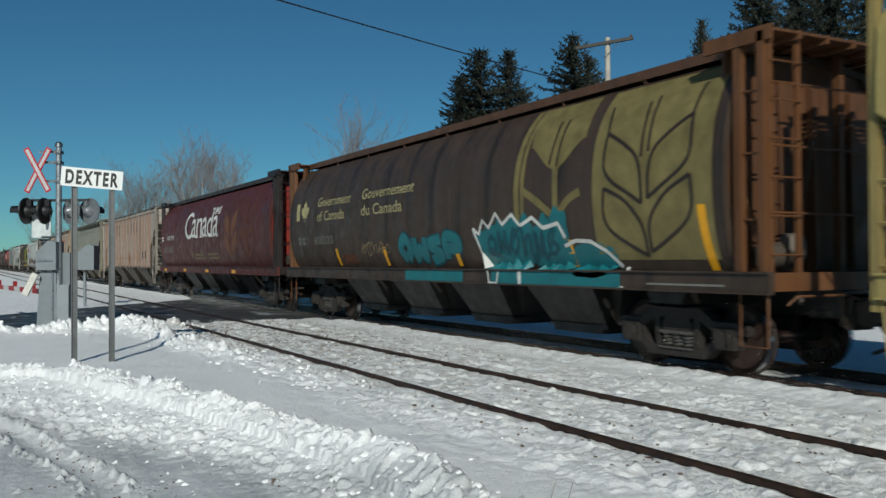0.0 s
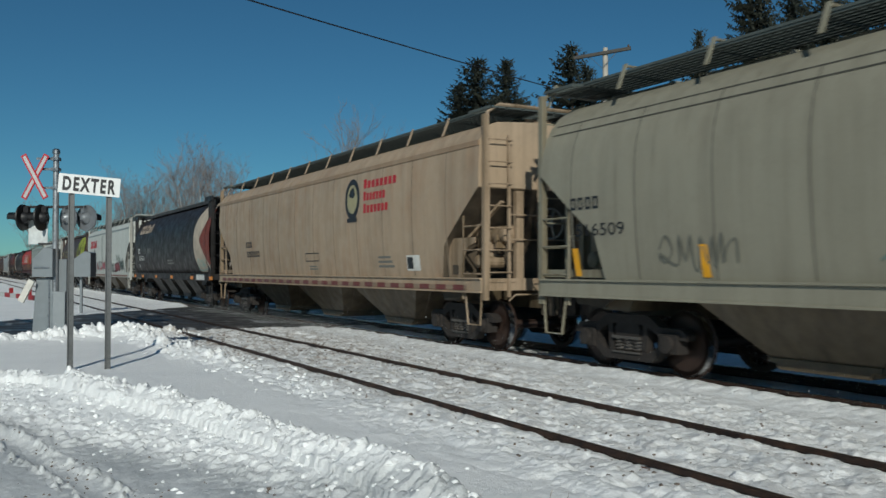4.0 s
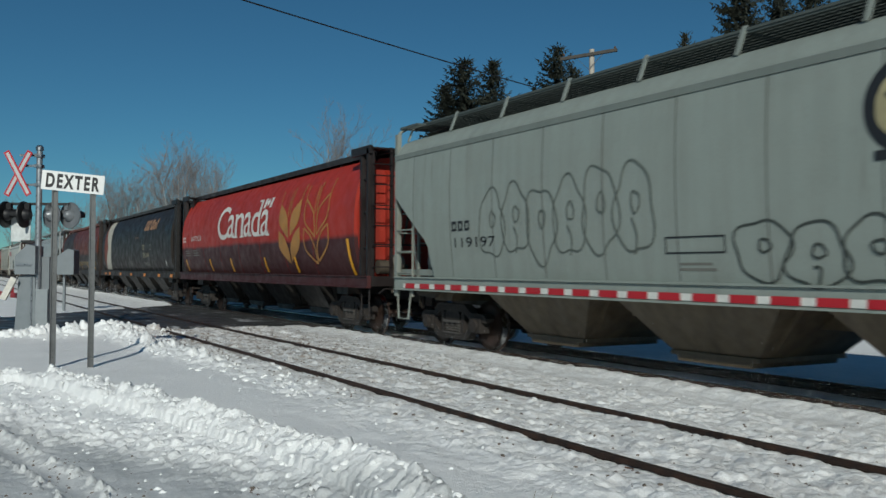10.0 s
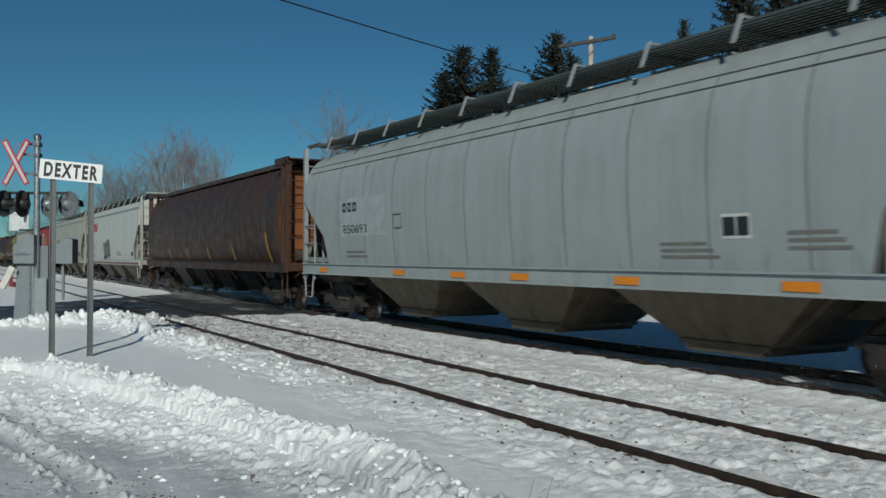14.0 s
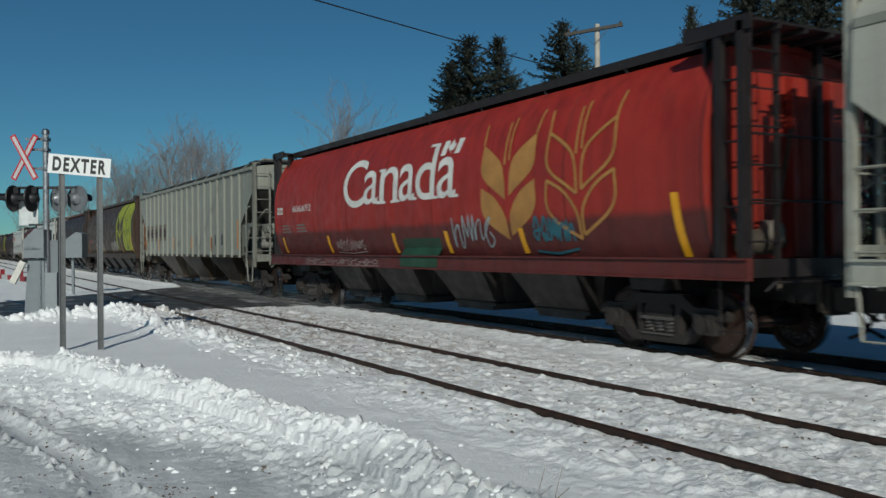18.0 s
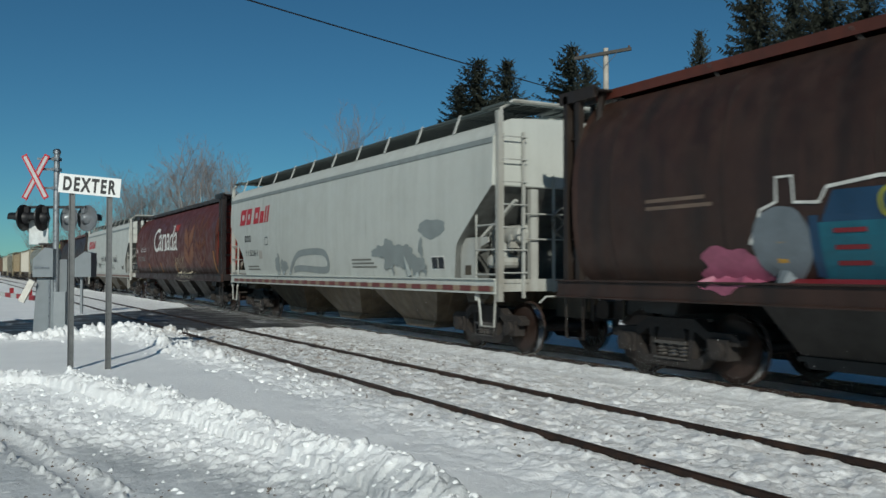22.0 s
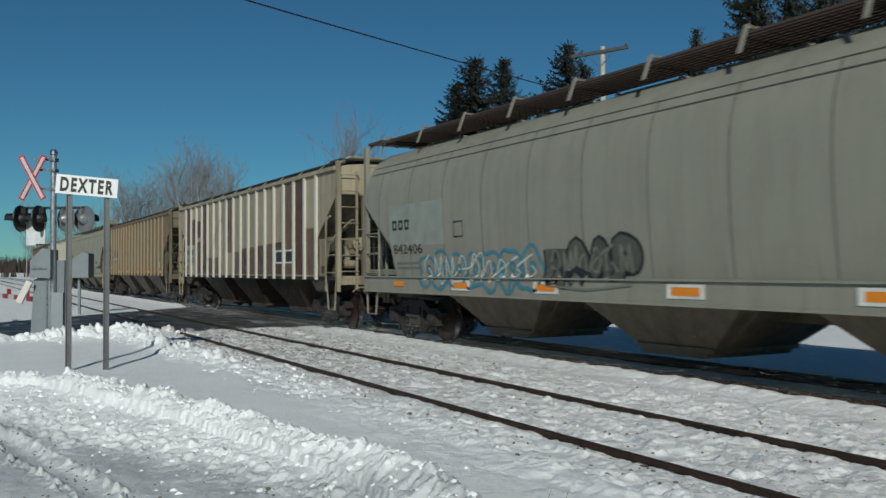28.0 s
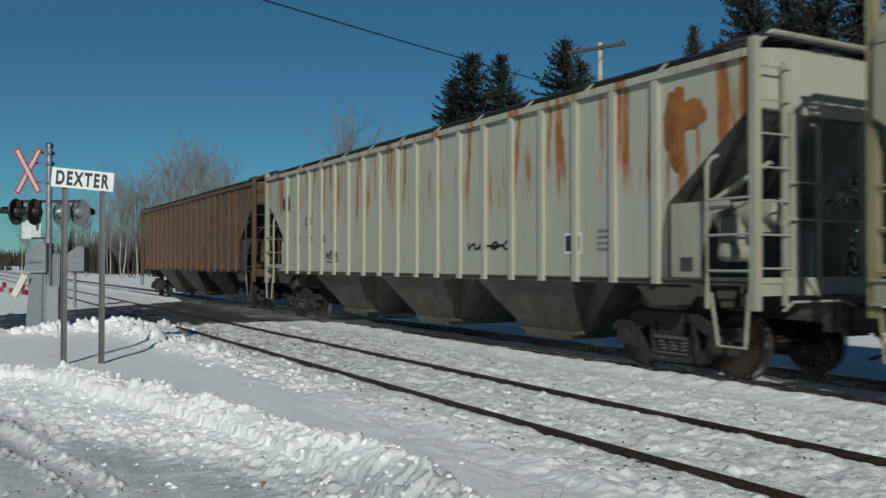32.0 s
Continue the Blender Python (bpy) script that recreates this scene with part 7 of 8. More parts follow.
GALV = plain("606263", 0.5, 0.5, 0.25, 10)
sign = root("station_sign", "white station name board on two galvanised posts in snow", "sign", (-14.83, -7.94, 0))
SA, SB = Vector((-14.88, -8.21, 0)), Vector((-14.77, -7.67, 0))
side = (SB - SA).normalized()
for p, top in ((SA, 2.80), (SB, 2.66)):
    q = p - Vector((-14.83, -7.94, 0))
    g = Geo()
    # a channel post: web and two flanges in one folded section
    n = side.cross(Vector((0, 0, 1)))
    sec = [q + side * a + n * t for a, t in ((-0.045, -0.004), (0.045, -0.004), (0.045, 0.03), (0.03, 0.03), (0.03, 0.004), (-0.03, 0.004), (-0.03, 0.03), (-0.045, 0.03))]
    g.add([(c.x, c.y, z) for z in (-0.35, top) for c in sec], [tuple(range(8)), tuple(range(15, 7, -1))] + [(k, (k + 1) % 8, 8 + (k + 1) % 8, 8 + k) for k in range(8)])
    post = part("post", g.mesh("post", GALV), sign)
    hole = once("hole", lambda: Geo().lathe([(0.0, 0.006), (0.003, 0.006)], 8, "y").mesh("bolt_hole", BLACK))
    for k in range(24):
        nn = side.cross(Vector((0, 0, 1)))
        part("bolt_hole", hole, post, at=Matrix.Translation(q + nn * 0.005 + Vector((0, 0, 0.1 + 0.1 * k))) @ Matrix.Rotation(math.atan2(nn.y, nn.x) - math.pi / 2, 4, "Z"))
board_m = Matrix.Translation((0.035, -0.02, 2.83)) @ Matrix.Rotation(math.atan2(side.y, side.x), 4, "Z") @ Matrix.Rotation(radians(4.2), 4, "Y")
bg = Geo().box(-0.455, 0.455, -0.012, 0.012, -0.15, 0.15)
board = part("board", bg.mesh("board", plain("dfe0df", 0.45, 0.0, 0.06)), sign, "white painted board", at=board_m)
cu = bpy.data.curves.new("words", "FONT")
cu.body, cu.offset, cu.extrude, cu.space_character = "DEXTER", 0.042, 0.004, 1.3
ob = bpy.data.objects.new("words", cu)
me = bpy.data.meshes.new_from_object(ob)
bpy.data.objects.remove(ob)
xs = [v.co.x for v in me.vertices]
ys = [v.co.y for v in me.vertices]
for v in me.vertices:
    v.co = ((v.co.x - min(xs)) / (max(xs) - min(xs)) * 0.78 - 0.39, -0.014 - v.co.z * 0.5, (v.co.y - min(ys)) / (max(ys) - min(ys)) * 0.225 - 0.112)
me.materials.clear()
me.materials.append(plain("17171c", 0.5))
part("lettering", me, board)

# ---- crossing signal with its mast, lamps, gate gear ----
MAST = Vector((-22.84, -7.72, 0))
right = Vector((0.488, 0.873, 0))
ahead = Vector((-0.873, 0.488, 0))
sig = root("crossing_signal", "crossing signal mast with red and white crossbuck and four lamps", "signal", MAST)
part("mast", Geo().lathe([(-0.2, 0.075), (4.28, 0.068), (4.30, 0.03)], 16, "z").mesh("mast", plain("9a9ea2", 0.35, 0.6), smooth=True), sig)
part("mast_cap", Geo().lathe([(4.28, 0.09), (4.36, 0.09), (4.40, 0.05)], 14, "z").mesh("mast_cap", STEEL), sig)
turn = Matrix.Rotation(math.atan2(right.y, right.x), 4, "Z")


def sig_at(r, d, z):
    """A place on the signal: to the right, away from the viewer, up."""
    return Matrix.Translation(right * r + ahead * d + Vector((0, 0, z))) @ turn


for a in (29, -29):
    bl = Matrix.Rotation(radians(a), 4, "Y")
    y0 = -0.02 if a > 0 else -0.05
    g = Geo().box(-0.06, 0.06, y0 - 0.005, y0 + 0.005, -0.60, 0.60)
    blade = part("crossbuck_blade", g.mesh("crossbuck_blade", plain("b2b4b4", 0.5, 0, 0.1)), sig, "white blade with red edges", at=sig_at(-0.42, -0.15, 3.71) @ Matrix.Scale(0.75, 4, (1, 0, 0)) @ bl)
    for x in (-0.066, 0.066):
        part("red_edge", Geo().box(x - 0.02, x + 0.02, y0 - 0.01, y0 + 0.01, -0.61, 0.61).mesh("red_edge", plain("b02a34", 0.5, 0, 0.15)), blade)
    for z in (-0.61, 0.61):
        part("red_edge", Geo().box(-0.085, 0.085, y0 - 0.0095, y0 + 0.0095, z - 0.02, z + 0.02).mesh("red_edge", plain("b02a34", 0.5, 0, 0.15)), blade)
for z in (4.15, 3.9, 3.45):
    part("bracket_arm", Geo().box(-0.42, 0.0, -0.12, -0.06, -0.025, 0.025).box(-0.08, 0.08, -0.1, 0.1, -0.04, 0.04).mesh("bracket_arm", STEEL), sig, at=sig_at(0, 0, z))
part("lamp_crossarm", Geo().box(-0.75, 0.72, -0.05, 0.03, -0.03, 0.03).tube([(-0.7, -0.02, 0.0), (-0.85, -0.02, 0.0)], 0.03, 8).mesh("lamp_crossarm", BLACK), sig, at=sig_at(0, 0, 3.0))


def lamp(front):
    g = Geo()
    g.lathe([(-0.02, 0.0), (-0.02, 0.3), (-0.012, 0.318), (0.02, 0.312), (0.02, 0.1), (0.16, 0.09), (0.2, 0.0)] if front else [(-0.02, 0.0), (-0.03, 0.29), (0.01, 0.318), (0.03, 0.31), (0.03, 0.0)], 26, "y")
    return g


black_lamp = lamp(True).mesh("lamp_disc", plain("121315", 0.45), smooth=True)
grey_lamp = lamp(False).mesh("lamp_disc", plain("7c8084", 0.4, 0.4), smooth=True)
hood = Geo()
pts = [(0.13 * math.cos(radians(a)), 0.13 * math.sin(radians(a))) for a in range(-20, 201, 20)]
hv = [(x, y, z) for y in (-0.02, -0.34) for x, z in pts]
nn = len(pts)
hood.add(hv, [(k, k + 1, nn + k + 1, nn + k) for k in range(nn - 1)])
hood_me = hood.mesh("visor", plain("101113", 0.5), smooth=True)
lens_me = Geo().lathe([(-0.03, 0.0), (-0.035, 0.1), (-0.015, 0.11)], 18, "y").mesh("lens", plain("4a1416", 0.2), smooth=True)
for r, dd, yaw, me in ((-0.73, -0.1, -96, black_lamp), (-0.3, -0.1, -96, black_lamp), (0.27, 0.1, 149, grey_lamp), (0.71, 0.1, 157, grey_lamp)):
    lm = part("signal_lamp", me, sig, "black round lamp board seen from behind" if me is black_lamp else "grey round lamp board seen from behind", at=sig_at(r, dd, 2.74) @ Matrix.Rotation(radians(yaw), 4, "Z"))
    part("visor", hood_me, lm)
    part("lens", lens_me, lm)
    part("lamp_housing", Geo().lathe([(0.03, 0.15), (0.10, 0.13), (0.17, 0.05)], 20, "y").box(-0.05, 0.05, 0.03, 0.15, 0.12, 0.26).mesh("lamp_housing", plain("85898c", 0.4, 0.4) if me is grey_lamp else BLACK, smooth=True), lm)
part("track_count_plate", Geo().box(-0.23, 0.23, -0.01, 0.01, -0.33, 0.33).mesh("track_count_plate", plain("c6cbcb", 0.5)), sig, "small white plate below the lamps", at=sig_at(-0.46, 0.1, 2.44))
part("bell_bracket", Geo().box(-0.35, 0.1, -0.04, 0.04, -0.02, 0.02).mesh("bell_bracket", BLACK), sig, at=sig_at(-0.05, 0, 2.12))
gm = plain("7b8286", 0.5, 0.2, 0.12)
gear = Geo().prism([(-0.5, 1.28), (-0.02, 1.28), (-0.02, 1.95), (-0.22, 1.98), (-0.5, 1.7)], -0.24, 0.2)
part("gate_machine", gear.mesh("gate_machine", gm), sig, "grey gate machine housing", at=sig_at(0.06, 0, 0.05))
part("door_strip", Geo().box(-0.45, -0.1, -0.262, -0.245, 1.48, 1.52).mesh("door_strip", STEEL), sig, at=sig_at(0.06, 0, 0.05))
cw = Geo().bar((-0.42, -0.28, 1.25), (-0.66, -0.32, 0.75), 0.10, 0.14)
part("counterweight_arm", cw.mesh("counterweight_arm", plain("c9c6bd", 0.5)), sig, at=sig_at(0, 0, 0))
arm_dir = Vector((-0.99, -0.13, 0)).normalized()
start = right * -0.45 + Vector((0, 0, 0.82))
for k in range(9):
    a, b = start + arm_dir * (0.75 * k), start + arm_dir * (0.75 * (k + 1))
    part("gate_arm", Geo().bar(tuple(a), tuple(b), 0.05, 0.12).mesh("gate_arm", plain("a8232b", 0.5) if k % 2 == 0 else plain("cfd0ce", 0.5)), sig, "lowered red and white gate arm" if k == 0 else "")
for k in (1, 4, 7):
    p = start + arm_dir * (0.75 * k)
    part("gate_lamp", Geo().box(p.x - 0.05, p.x + 0.05, p.y - 0.05, p.y + 0.05, p.z + 0.06, p.z + 0.2).mesh("gate_lamp", plain("8a1d22", 0.4)), sig)

cab = root("relay_cabinet", "grey metal signal cabinet on a pedestal in snow", "cabinet", MAST)
g = Geo().prism([(-0.52, -0.2), (0.0, -0.2), (-0.04, 1.3), (-0.42, 1.3)], -0.2, 0.22)
part("pedestal", g.mesh("pedestal", gm), cab, at=sig_at(0.02, 0.1, 0))
part("seam", Geo().box(-0.13, -0.09, -0.225, -0.2, -0.1, 1.28).mesh("seam", STEEL), cab, at=sig_at(0.02, 0.1, 0))
part("side_box", Geo().box(-0.02, 0.26, -0.2, 0.22, -0.2, 0.95).box(-0.03, 0.27, -0.21, 0.23, 0.93, 0.98).mesh("side_box", plain("8b9194", 0.5, 0.2, 0.1)), cab, at=sig_at(0.02, 0.1, 0))
part("meter_box", Geo().box(-0.02, 0.25, -0.1, 0.2, 0.98, 1.75).mesh("meter_box", plain("767c80", 0.5, 0.2, 0.1)), cab, at=sig_at(0.0, 0.15, 0))
far_sig = root("far_signal_box", "grey signal housing beyond the road", "cabinet", (-33.5, -5.9, 0))
part("housing", Geo().prism([(-0.42, 1.25), (0.42, 1.25), (0.42, 2.1), (0.2, 2.15), (-0.42, 1.7)], -0.25, 0.25).mesh("housing", gm), far_sig, at=turn)
part("leg", Geo().box(-0.04, 0.04, -0.04, 0.04, -0.2, 1.25).mesh("leg", gm), far_sig, at=turn)


# ---- utility pole and wire ----
px, py = bearing(-50.45, 38)
pole = root("utility_pole", "weathered wooden utility pole with a bare crossarm", "utility pole", (px, py, 0))
part("pole", Geo().lathe([(-0.5, 0.17), (11.0, 0.11), (11.02, 0.0)], 12, "z").mesh("pole", plain("b0aaa0", 0.8, 0, 0.3, 3), smooth=True), pole)
part("crossarm", Geo().box(-1.25, 1.2, -0.07, 0.07, -0.06, 0.07).mesh("crossarm", plain("4a4743", 0.85, 0, 0.3)), pole, at=Matrix.Translation((0, -0.15, 10.75)) @ Matrix.Rotation(radians(40), 4, "Z") @ Matrix.Rotation(radians(-5), 4, "Y"))
for s in (-1, 1):
    part("arm_brace", Geo().bar((0, -0.17, 10.1), (s * 0.5, -0.17 + s * 0.35, 10.72), 0.03, 0.02).mesh("arm_brace", STEEL), pole)
    part("insulator", Geo().lathe([(0, 0.02), (0.05, 0.05), (0.1, 0.04), (0.12, 0.02)], 10, "z").mesh("insulator", plain("5a4634", 0.3)), pole, at=(s * 0.85, -0.15 + s * 0.7, 10.83 - s * -0.07))
w0, w1 = bearing(-71.45, 25), bearing(-53.9, 38)
A, B = Vector((w0[0], w0[1], 1.5 + 0.298 * 25)), Vector((w1[0], w1[1], 1.5 + 0.207 * 38))
A2 = A + (A - B) * 1.2
pts = []
for k in range(41):
    u = k / 40
    p = A2.lerp(B, u)
    pts.append((p.x, p.y, p.z - 1.0 * 4 * u * (1 - u) * 0.12))
wire = tagged(part("overhead_wire", Geo().tube(pts, 0.022, 6).mesh("overhead_wire", plain("15161a", 0.6))), "black overhead service wire against the sky", "wire")


# ---- trees ----
def spruce_mesh(h, seed, base=0.06, wide=0.2):
    """Whorls of sagging branches with upturned tips, hung with many small needle sprays."""
    r = random.Random(seed)
    v, f = [], []

    def spray(p, az, length, width, fall):
        c, q = math.cos(az), math.sin(az)
        i = len(v)
        v.extend([(p[0] - q * width, p[1] + c * width, p[2] + 0.03), (p[0] + c * length, p[1] + q * length, p[2] - fall), (p[0] + q * width, p[1] - c * width, p[2] - 0.05)])
        f.append((i, i + 1, i + 2))

    z = h * base
    while z < h * 0.985:
        u = z / h
        full = h * wide * (1 - u) ** 0.72 + 0.12
        lean = r.uniform(0, math.tau)
        for k in range(r.randint(6, 9)):
            az = lean + k * 0.85 + r.uniform(-0.3, 0.3)
            rr = full * r.choice((0.45, 0.6, 0.8, 0.95, 1.1)) * r.uniform(0.85, 1.15)
            rise = r.uniform(0.0, 0.25) + 0.55 * u ** 3
            sag = r.uniform(0.25, 0.5) * (1 - 0.5 * u)
            n = max(4, int(rr / 0.11))
            for j in range(n):
                s = (j + r.uniform(0.2, 0.9)) / n
                p = (rr * s * math.cos(az), rr * s * math.sin(az), z + rr * (rise * s - sag * s * s + 0.5 * sag * s ** 5) + r.uniform(-0.05, 0.05))
                size = (0.2 + 0.24 * (1 - s)) * min(1.0, 0.45 + rr / 3)
                for m in (-1, 1):
                    spray(p, az + m * r.uniform(0.45, 1.1), size * r.uniform(0.7, 1.3), r.uniform(0.03, 0.06), r.uniform(-0.05, 0.22))
                if r.random() < 0.7:
                    spray(p, az + r.uniform(-0.4, 0.4), size * 0.9, 0.05, r.uniform(0.05, 0.3))
            spray((rr * 0.96 * math.cos(az), rr * 0.96 * math.sin(az), z + rr * (rise - 0.5 * sag)), az, 0.26, 0.045, -0.12)
        z += r.uniform(0.2, 0.34) * (1.25 - 0.6 * u)
    return v, f


def needle_material():
    k = Nodes("spruce_needles")
    info = k.n.new("ShaderNodeObjectInfo").outputs["Random"]
    geo = k.n.new("ShaderNodeNewGeometry").outputs["Random Per Island"]
    c = k.mix(geo, (0.006, 0.010, 0.007, 1), (0.020, 0.027, 0.018, 1))
    c = k.mix(k.math("MULTIPLY", info, 0.35), c, (0.035, 0.036, 0.02, 1))
    return k.done(c, 0.8)


NEEDLES, BARK = needle_material(), plain("4a4036", 0.9, 0, 0.35)
SPRUCES = []
for k in range(4):
    v, f = spruce_mesh(14.0, 200 + k, 0.05, (0.29, 0.31, 0.28, 0.33)[k])
    SPRUCES.append(Geo().add(v, f))
CROWNS = []
for g in SPRUCES:
    me = bpy.data.meshes.new("crown")
    me.from_pydata(g.v, [], g.f)
    me.materials.append(NEEDLES)
    CROWNS.append(me)
TRUNK = Geo().tube([(0, 0, -0.5), (0.03, 0, 5), (0, 0.04, 10), (0, 0, 13.9)], 0.2, 8, r2=0.02).mesh("trunk", BARK, smooth=True)


def spruce(deg, dist, top_tan, which, wide=1.0):
    x, y = bearing(deg, dist)
    h = EYE[2] + top_tan * dist
    t = root("spruce_tree", "tall dark green spruce tree behind the railway line", "tree", Matrix.Translation((x, y, -0.1)) @ Matrix.Rotation(deg * 3, 4, "Z"), group="spruces behind the line")
    s = h / 14.0
    for nm, me in (("trunk", TRUNK), ("crown", CROWNS[which % 4])):
        p = part(nm, me, t)
        p.scale = (s * wide, s * wide, s)
    return t


for row in ((-58.65, 55, 0.245, 1, 1.1), (-59.9, 58, 0.215, 0, 1.0), (-56.8, 57, 0.243, 2, 0.95), (-55.9, 60, 0.2, 3, 0.9), (-52.6, 60, 0.258, 1, 1.0), (-51.6, 62, 0.235, 3, 0.8), (-44.6, 66, 0.266, 2, 0.6), (-41.2, 40, 0.34, 3, 0.72), (-37.2, 39, 0.335, 1, 0.8), (-39.0, 46, 0.31, 0, 0.8), (-35.0, 42, 0.30, 2, 1.0), (-32.0, 40, 0.31, 3, 1.0), (-45.5, 52, 0.16, 0, 0.7), (-47.6, 58, 0.14, 1, 1.0), (-29.0, 44, 0.3, 1, 1.0), (-49.4, 62, 0.13, 2, 1.0), (-26.0, 40, 0.3, 0, 1.0)):
    spruce(*row)


def bare_tree(h, seed, trunk=0.11, spread_=0.5, fine=3, trunks=1):
    """A leafless tree: a leaning trunk, limbs, and several orders of twigs."""
    r = random.Random(seed)
    stem, limbs = Geo(), Geo()

    def grow(p, d, length, rad, order):
        n = 4
        pts = [p]
        for k in range(n):
            d = (d + Vector((r.uniform(-1, 1), r.uniform(-1, 1), r.uniform(-0.2, 0.6))) * (0.10 if order == 0 else 0.2)).normalized()
            pts.append(pts[-1] + d * length / n)
        (stem if order == 0 else limbs).tube(pts, rad, 6 if order == 0 else 3, r2=rad * (0.25 if order else 0.3))
        if order >= fine:
            return
        for k in range((22, 8, 6, 4)[order]):
            s = r.uniform(0.3 if order == 0 else 0.15, 1.0)
            i = min(n - 1, int(s * n))
            q = pts[i].lerp(pts[i + 1], s * n - i)
            az = r.uniform(0, math.tau)
            dd = (d + Vector((math.cos(az), math.sin(az), r.uniform(-0.05, 0.45))) * spread_ * (1.0 + 0.25 * order)).normalized()
            grow(q, dd, length * (r.uniform(0.2, 0.42) if order == 0 else r.uniform(0.3, 0.5)), max(0.010, rad * 0.3), order + 1)

    for k in range(trunks):
        a = r.uniform(0, 6.28)
        grow(Vector((0.25 * k * math.cos(a), 0.25 * k * math.sin(a), -0.3)), Vector((0.12 * math.cos(a) * (k > 0), 0.12 * math.sin(a) * (k > 0), 1)).normalized(), h * r.uniform(0.85, 1.0), trunk * r.uniform(0.7, 1), 0)
    return stem, limbs


BIRCH, TWIG = plain("a8a5a0", 0.75, 0, 0.35, 3), plain("7a7472", 0.85, 0, 0.3)
BARE = []
for k in range(5):
    st, li = bare_tree(12.0, 300 + k, 0.11, 0.6, 3, 1 + k % 2)
    BARE.append((st.mesh("trunk", BIRCH if k % 3 else BARK), li.mesh("crown", TWIG)))


def bare(deg, dist, top_tan, which, label="bare leafless birch tree beyond the crossing"):
    x, y = bearing(deg, dist)
    h = EYE[2] + top_tan * dist
    t = root("bare_tree", label, "tree", Matrix.Translation((x, y, -0.1)) @ Matrix.Rotation(deg * 7, 4, "Z"), group="bare trees")
    s = h / 12.0
    for nm, me in zip(("trunk", "crown"), BARE[which % 5]):
        p = part(nm, me, t)
        p.scale = (s, s, s)


rnd = random.Random(77)
bare(-66.9, 75, 0.140, 1, "bare leafless tree rising behind the train")
bare(-65.7, 75, 0.125, 3, "bare leafless tree rising behind the train")
bare(-62.2, 75, 0.115, 0, "bare leafless tree rising behind the train")
for deg, tan in ((-77.6, 0.115), (-76.9, 0.125), (-76.2, 0.13), (-75.5, 0.122), (-74.9, 0.11), (-77.2, 0.118), (-76.4, 0.125), (-75.2, 0.115)):
    bare(deg, rnd.uniform(88, 104), tan * 0.88, rnd.randint(0, 4))
for deg, tan in ((-80.8, 0.085), (-80.3, 0.1), (-79.8, 0.098), (-79.2, 0.1), (-81.4, 0.075), (-78.6, 0.085), (-80.0, 0.09), (-82.0, 0.06), (-82.8, 0.05), (-78.0, 0.085)):
    bare(deg, rnd.uniform(105, 122), tan * 0.88, rnd.randint(0, 4))
for k in range(22):
    bare(-86 + 18 * k / 21 + rnd.uniform(-0.3, 0.3), rnd.uniform(118, 150), rnd.uniform(0.03, 0.065), rnd.randint(0, 4))
for k in range(5):
    bare(-73.5 + 2.4 * k + rnd.uniform(-0.5, 0.5), rnd.uniform(95, 120), rnd.uniform(0.045, 0.065), rnd.randint(0, 4))

# far woods: a belt of thin stems and small conifers all round beyond the fields
belt, pines = Geo(), Geo()
for k in range(2600):
    a = rnd.uniform(-math.pi, math.pi) if k < 1500 else radians(rnd.uniform(-97, -76))
    dist = rnd.uniform(150, 260)
    x, y = dist * math.sin(a), dist * math.cos(a)
    if abs(y) < 12 and x < 0 and dist < 255:
        y = math.copysign(14 + rnd.uniform(0, 10), y)
    if y < -20 and x > -120:
        continue
    h = rnd.uniform(4.5, 8.5) if k < 1500 else rnd.uniform(5.0, 9.5)
    for j in range(6):
        bx, by = x + rnd.uniform(-1.2, 1.2), y + rnd.uniform(-1.2, 1.2)
        tx, ty, hh = bx + rnd.uniform(-0.5, 0.5), by + rnd.uniform(-0.5, 0.5), h * rnd.uniform(0.6, 1)
        belt.add([(bx - 0.12, by - 0.16, -0.3), (bx + 0.12, by - 0.16, -0.3), (bx, by + 0.2, -0.3), (tx, ty, hh)], [(0, 1, 3), (1, 2, 3), (2, 0, 3)])
for k in range(2400):
    x, y = -rnd.uniform(760, 900), rnd.uniform(-190, 60)
    h, w = rnd.uniform(9, 15), rnd.uniform(0.3, 0.9)
    tx, ty = x + rnd.uniform(-1, 1), y + rnd.uniform(-1.2, 1.2)
    belt.add([(x - w, y - w, -0.3), (x + w, y - w, -0.3), (x, y + w, -0.3), (tx, ty, h)], [(0, 1, 3), (1, 2, 3), (2, 0, 3)])
tagged(new("far_woods", belt.mesh("far_woods", plain("463d37", 0.9, 0, 0.35))), "grey-brown leafless woods along the horizon", "woods", kind="stuff")
cv, cf = spruce_mesh(9.0, 900, 0.05, 0.17)
for k in range(46):
    a = radians(rnd.uniform(-93, -60))
    dist = rnd.uniform(150, 230)
    x, y = dist * math.sin(a), EYE[1] + dist * math.cos(a)
    if abs(y) < 9:
        continue
    s = rnd.uniform(0.6, 1.15)
    n0 = len(pines.v)
    pines.v += [(p[0] * s + x, p[1] * s + y, p[2] * s) for p in cv[::1]]
    pines.f += [tuple(n0 + i for i in q) for q in cf]
me = bpy.data.meshes.new("far_conifers")
me.from_pydata(pines.v, [], pines.f)
me.materials.append(NEEDLES)
tagged(new("far_conifers", me), "dark conifers scattered in the far woods", "woods", kind="stuff")

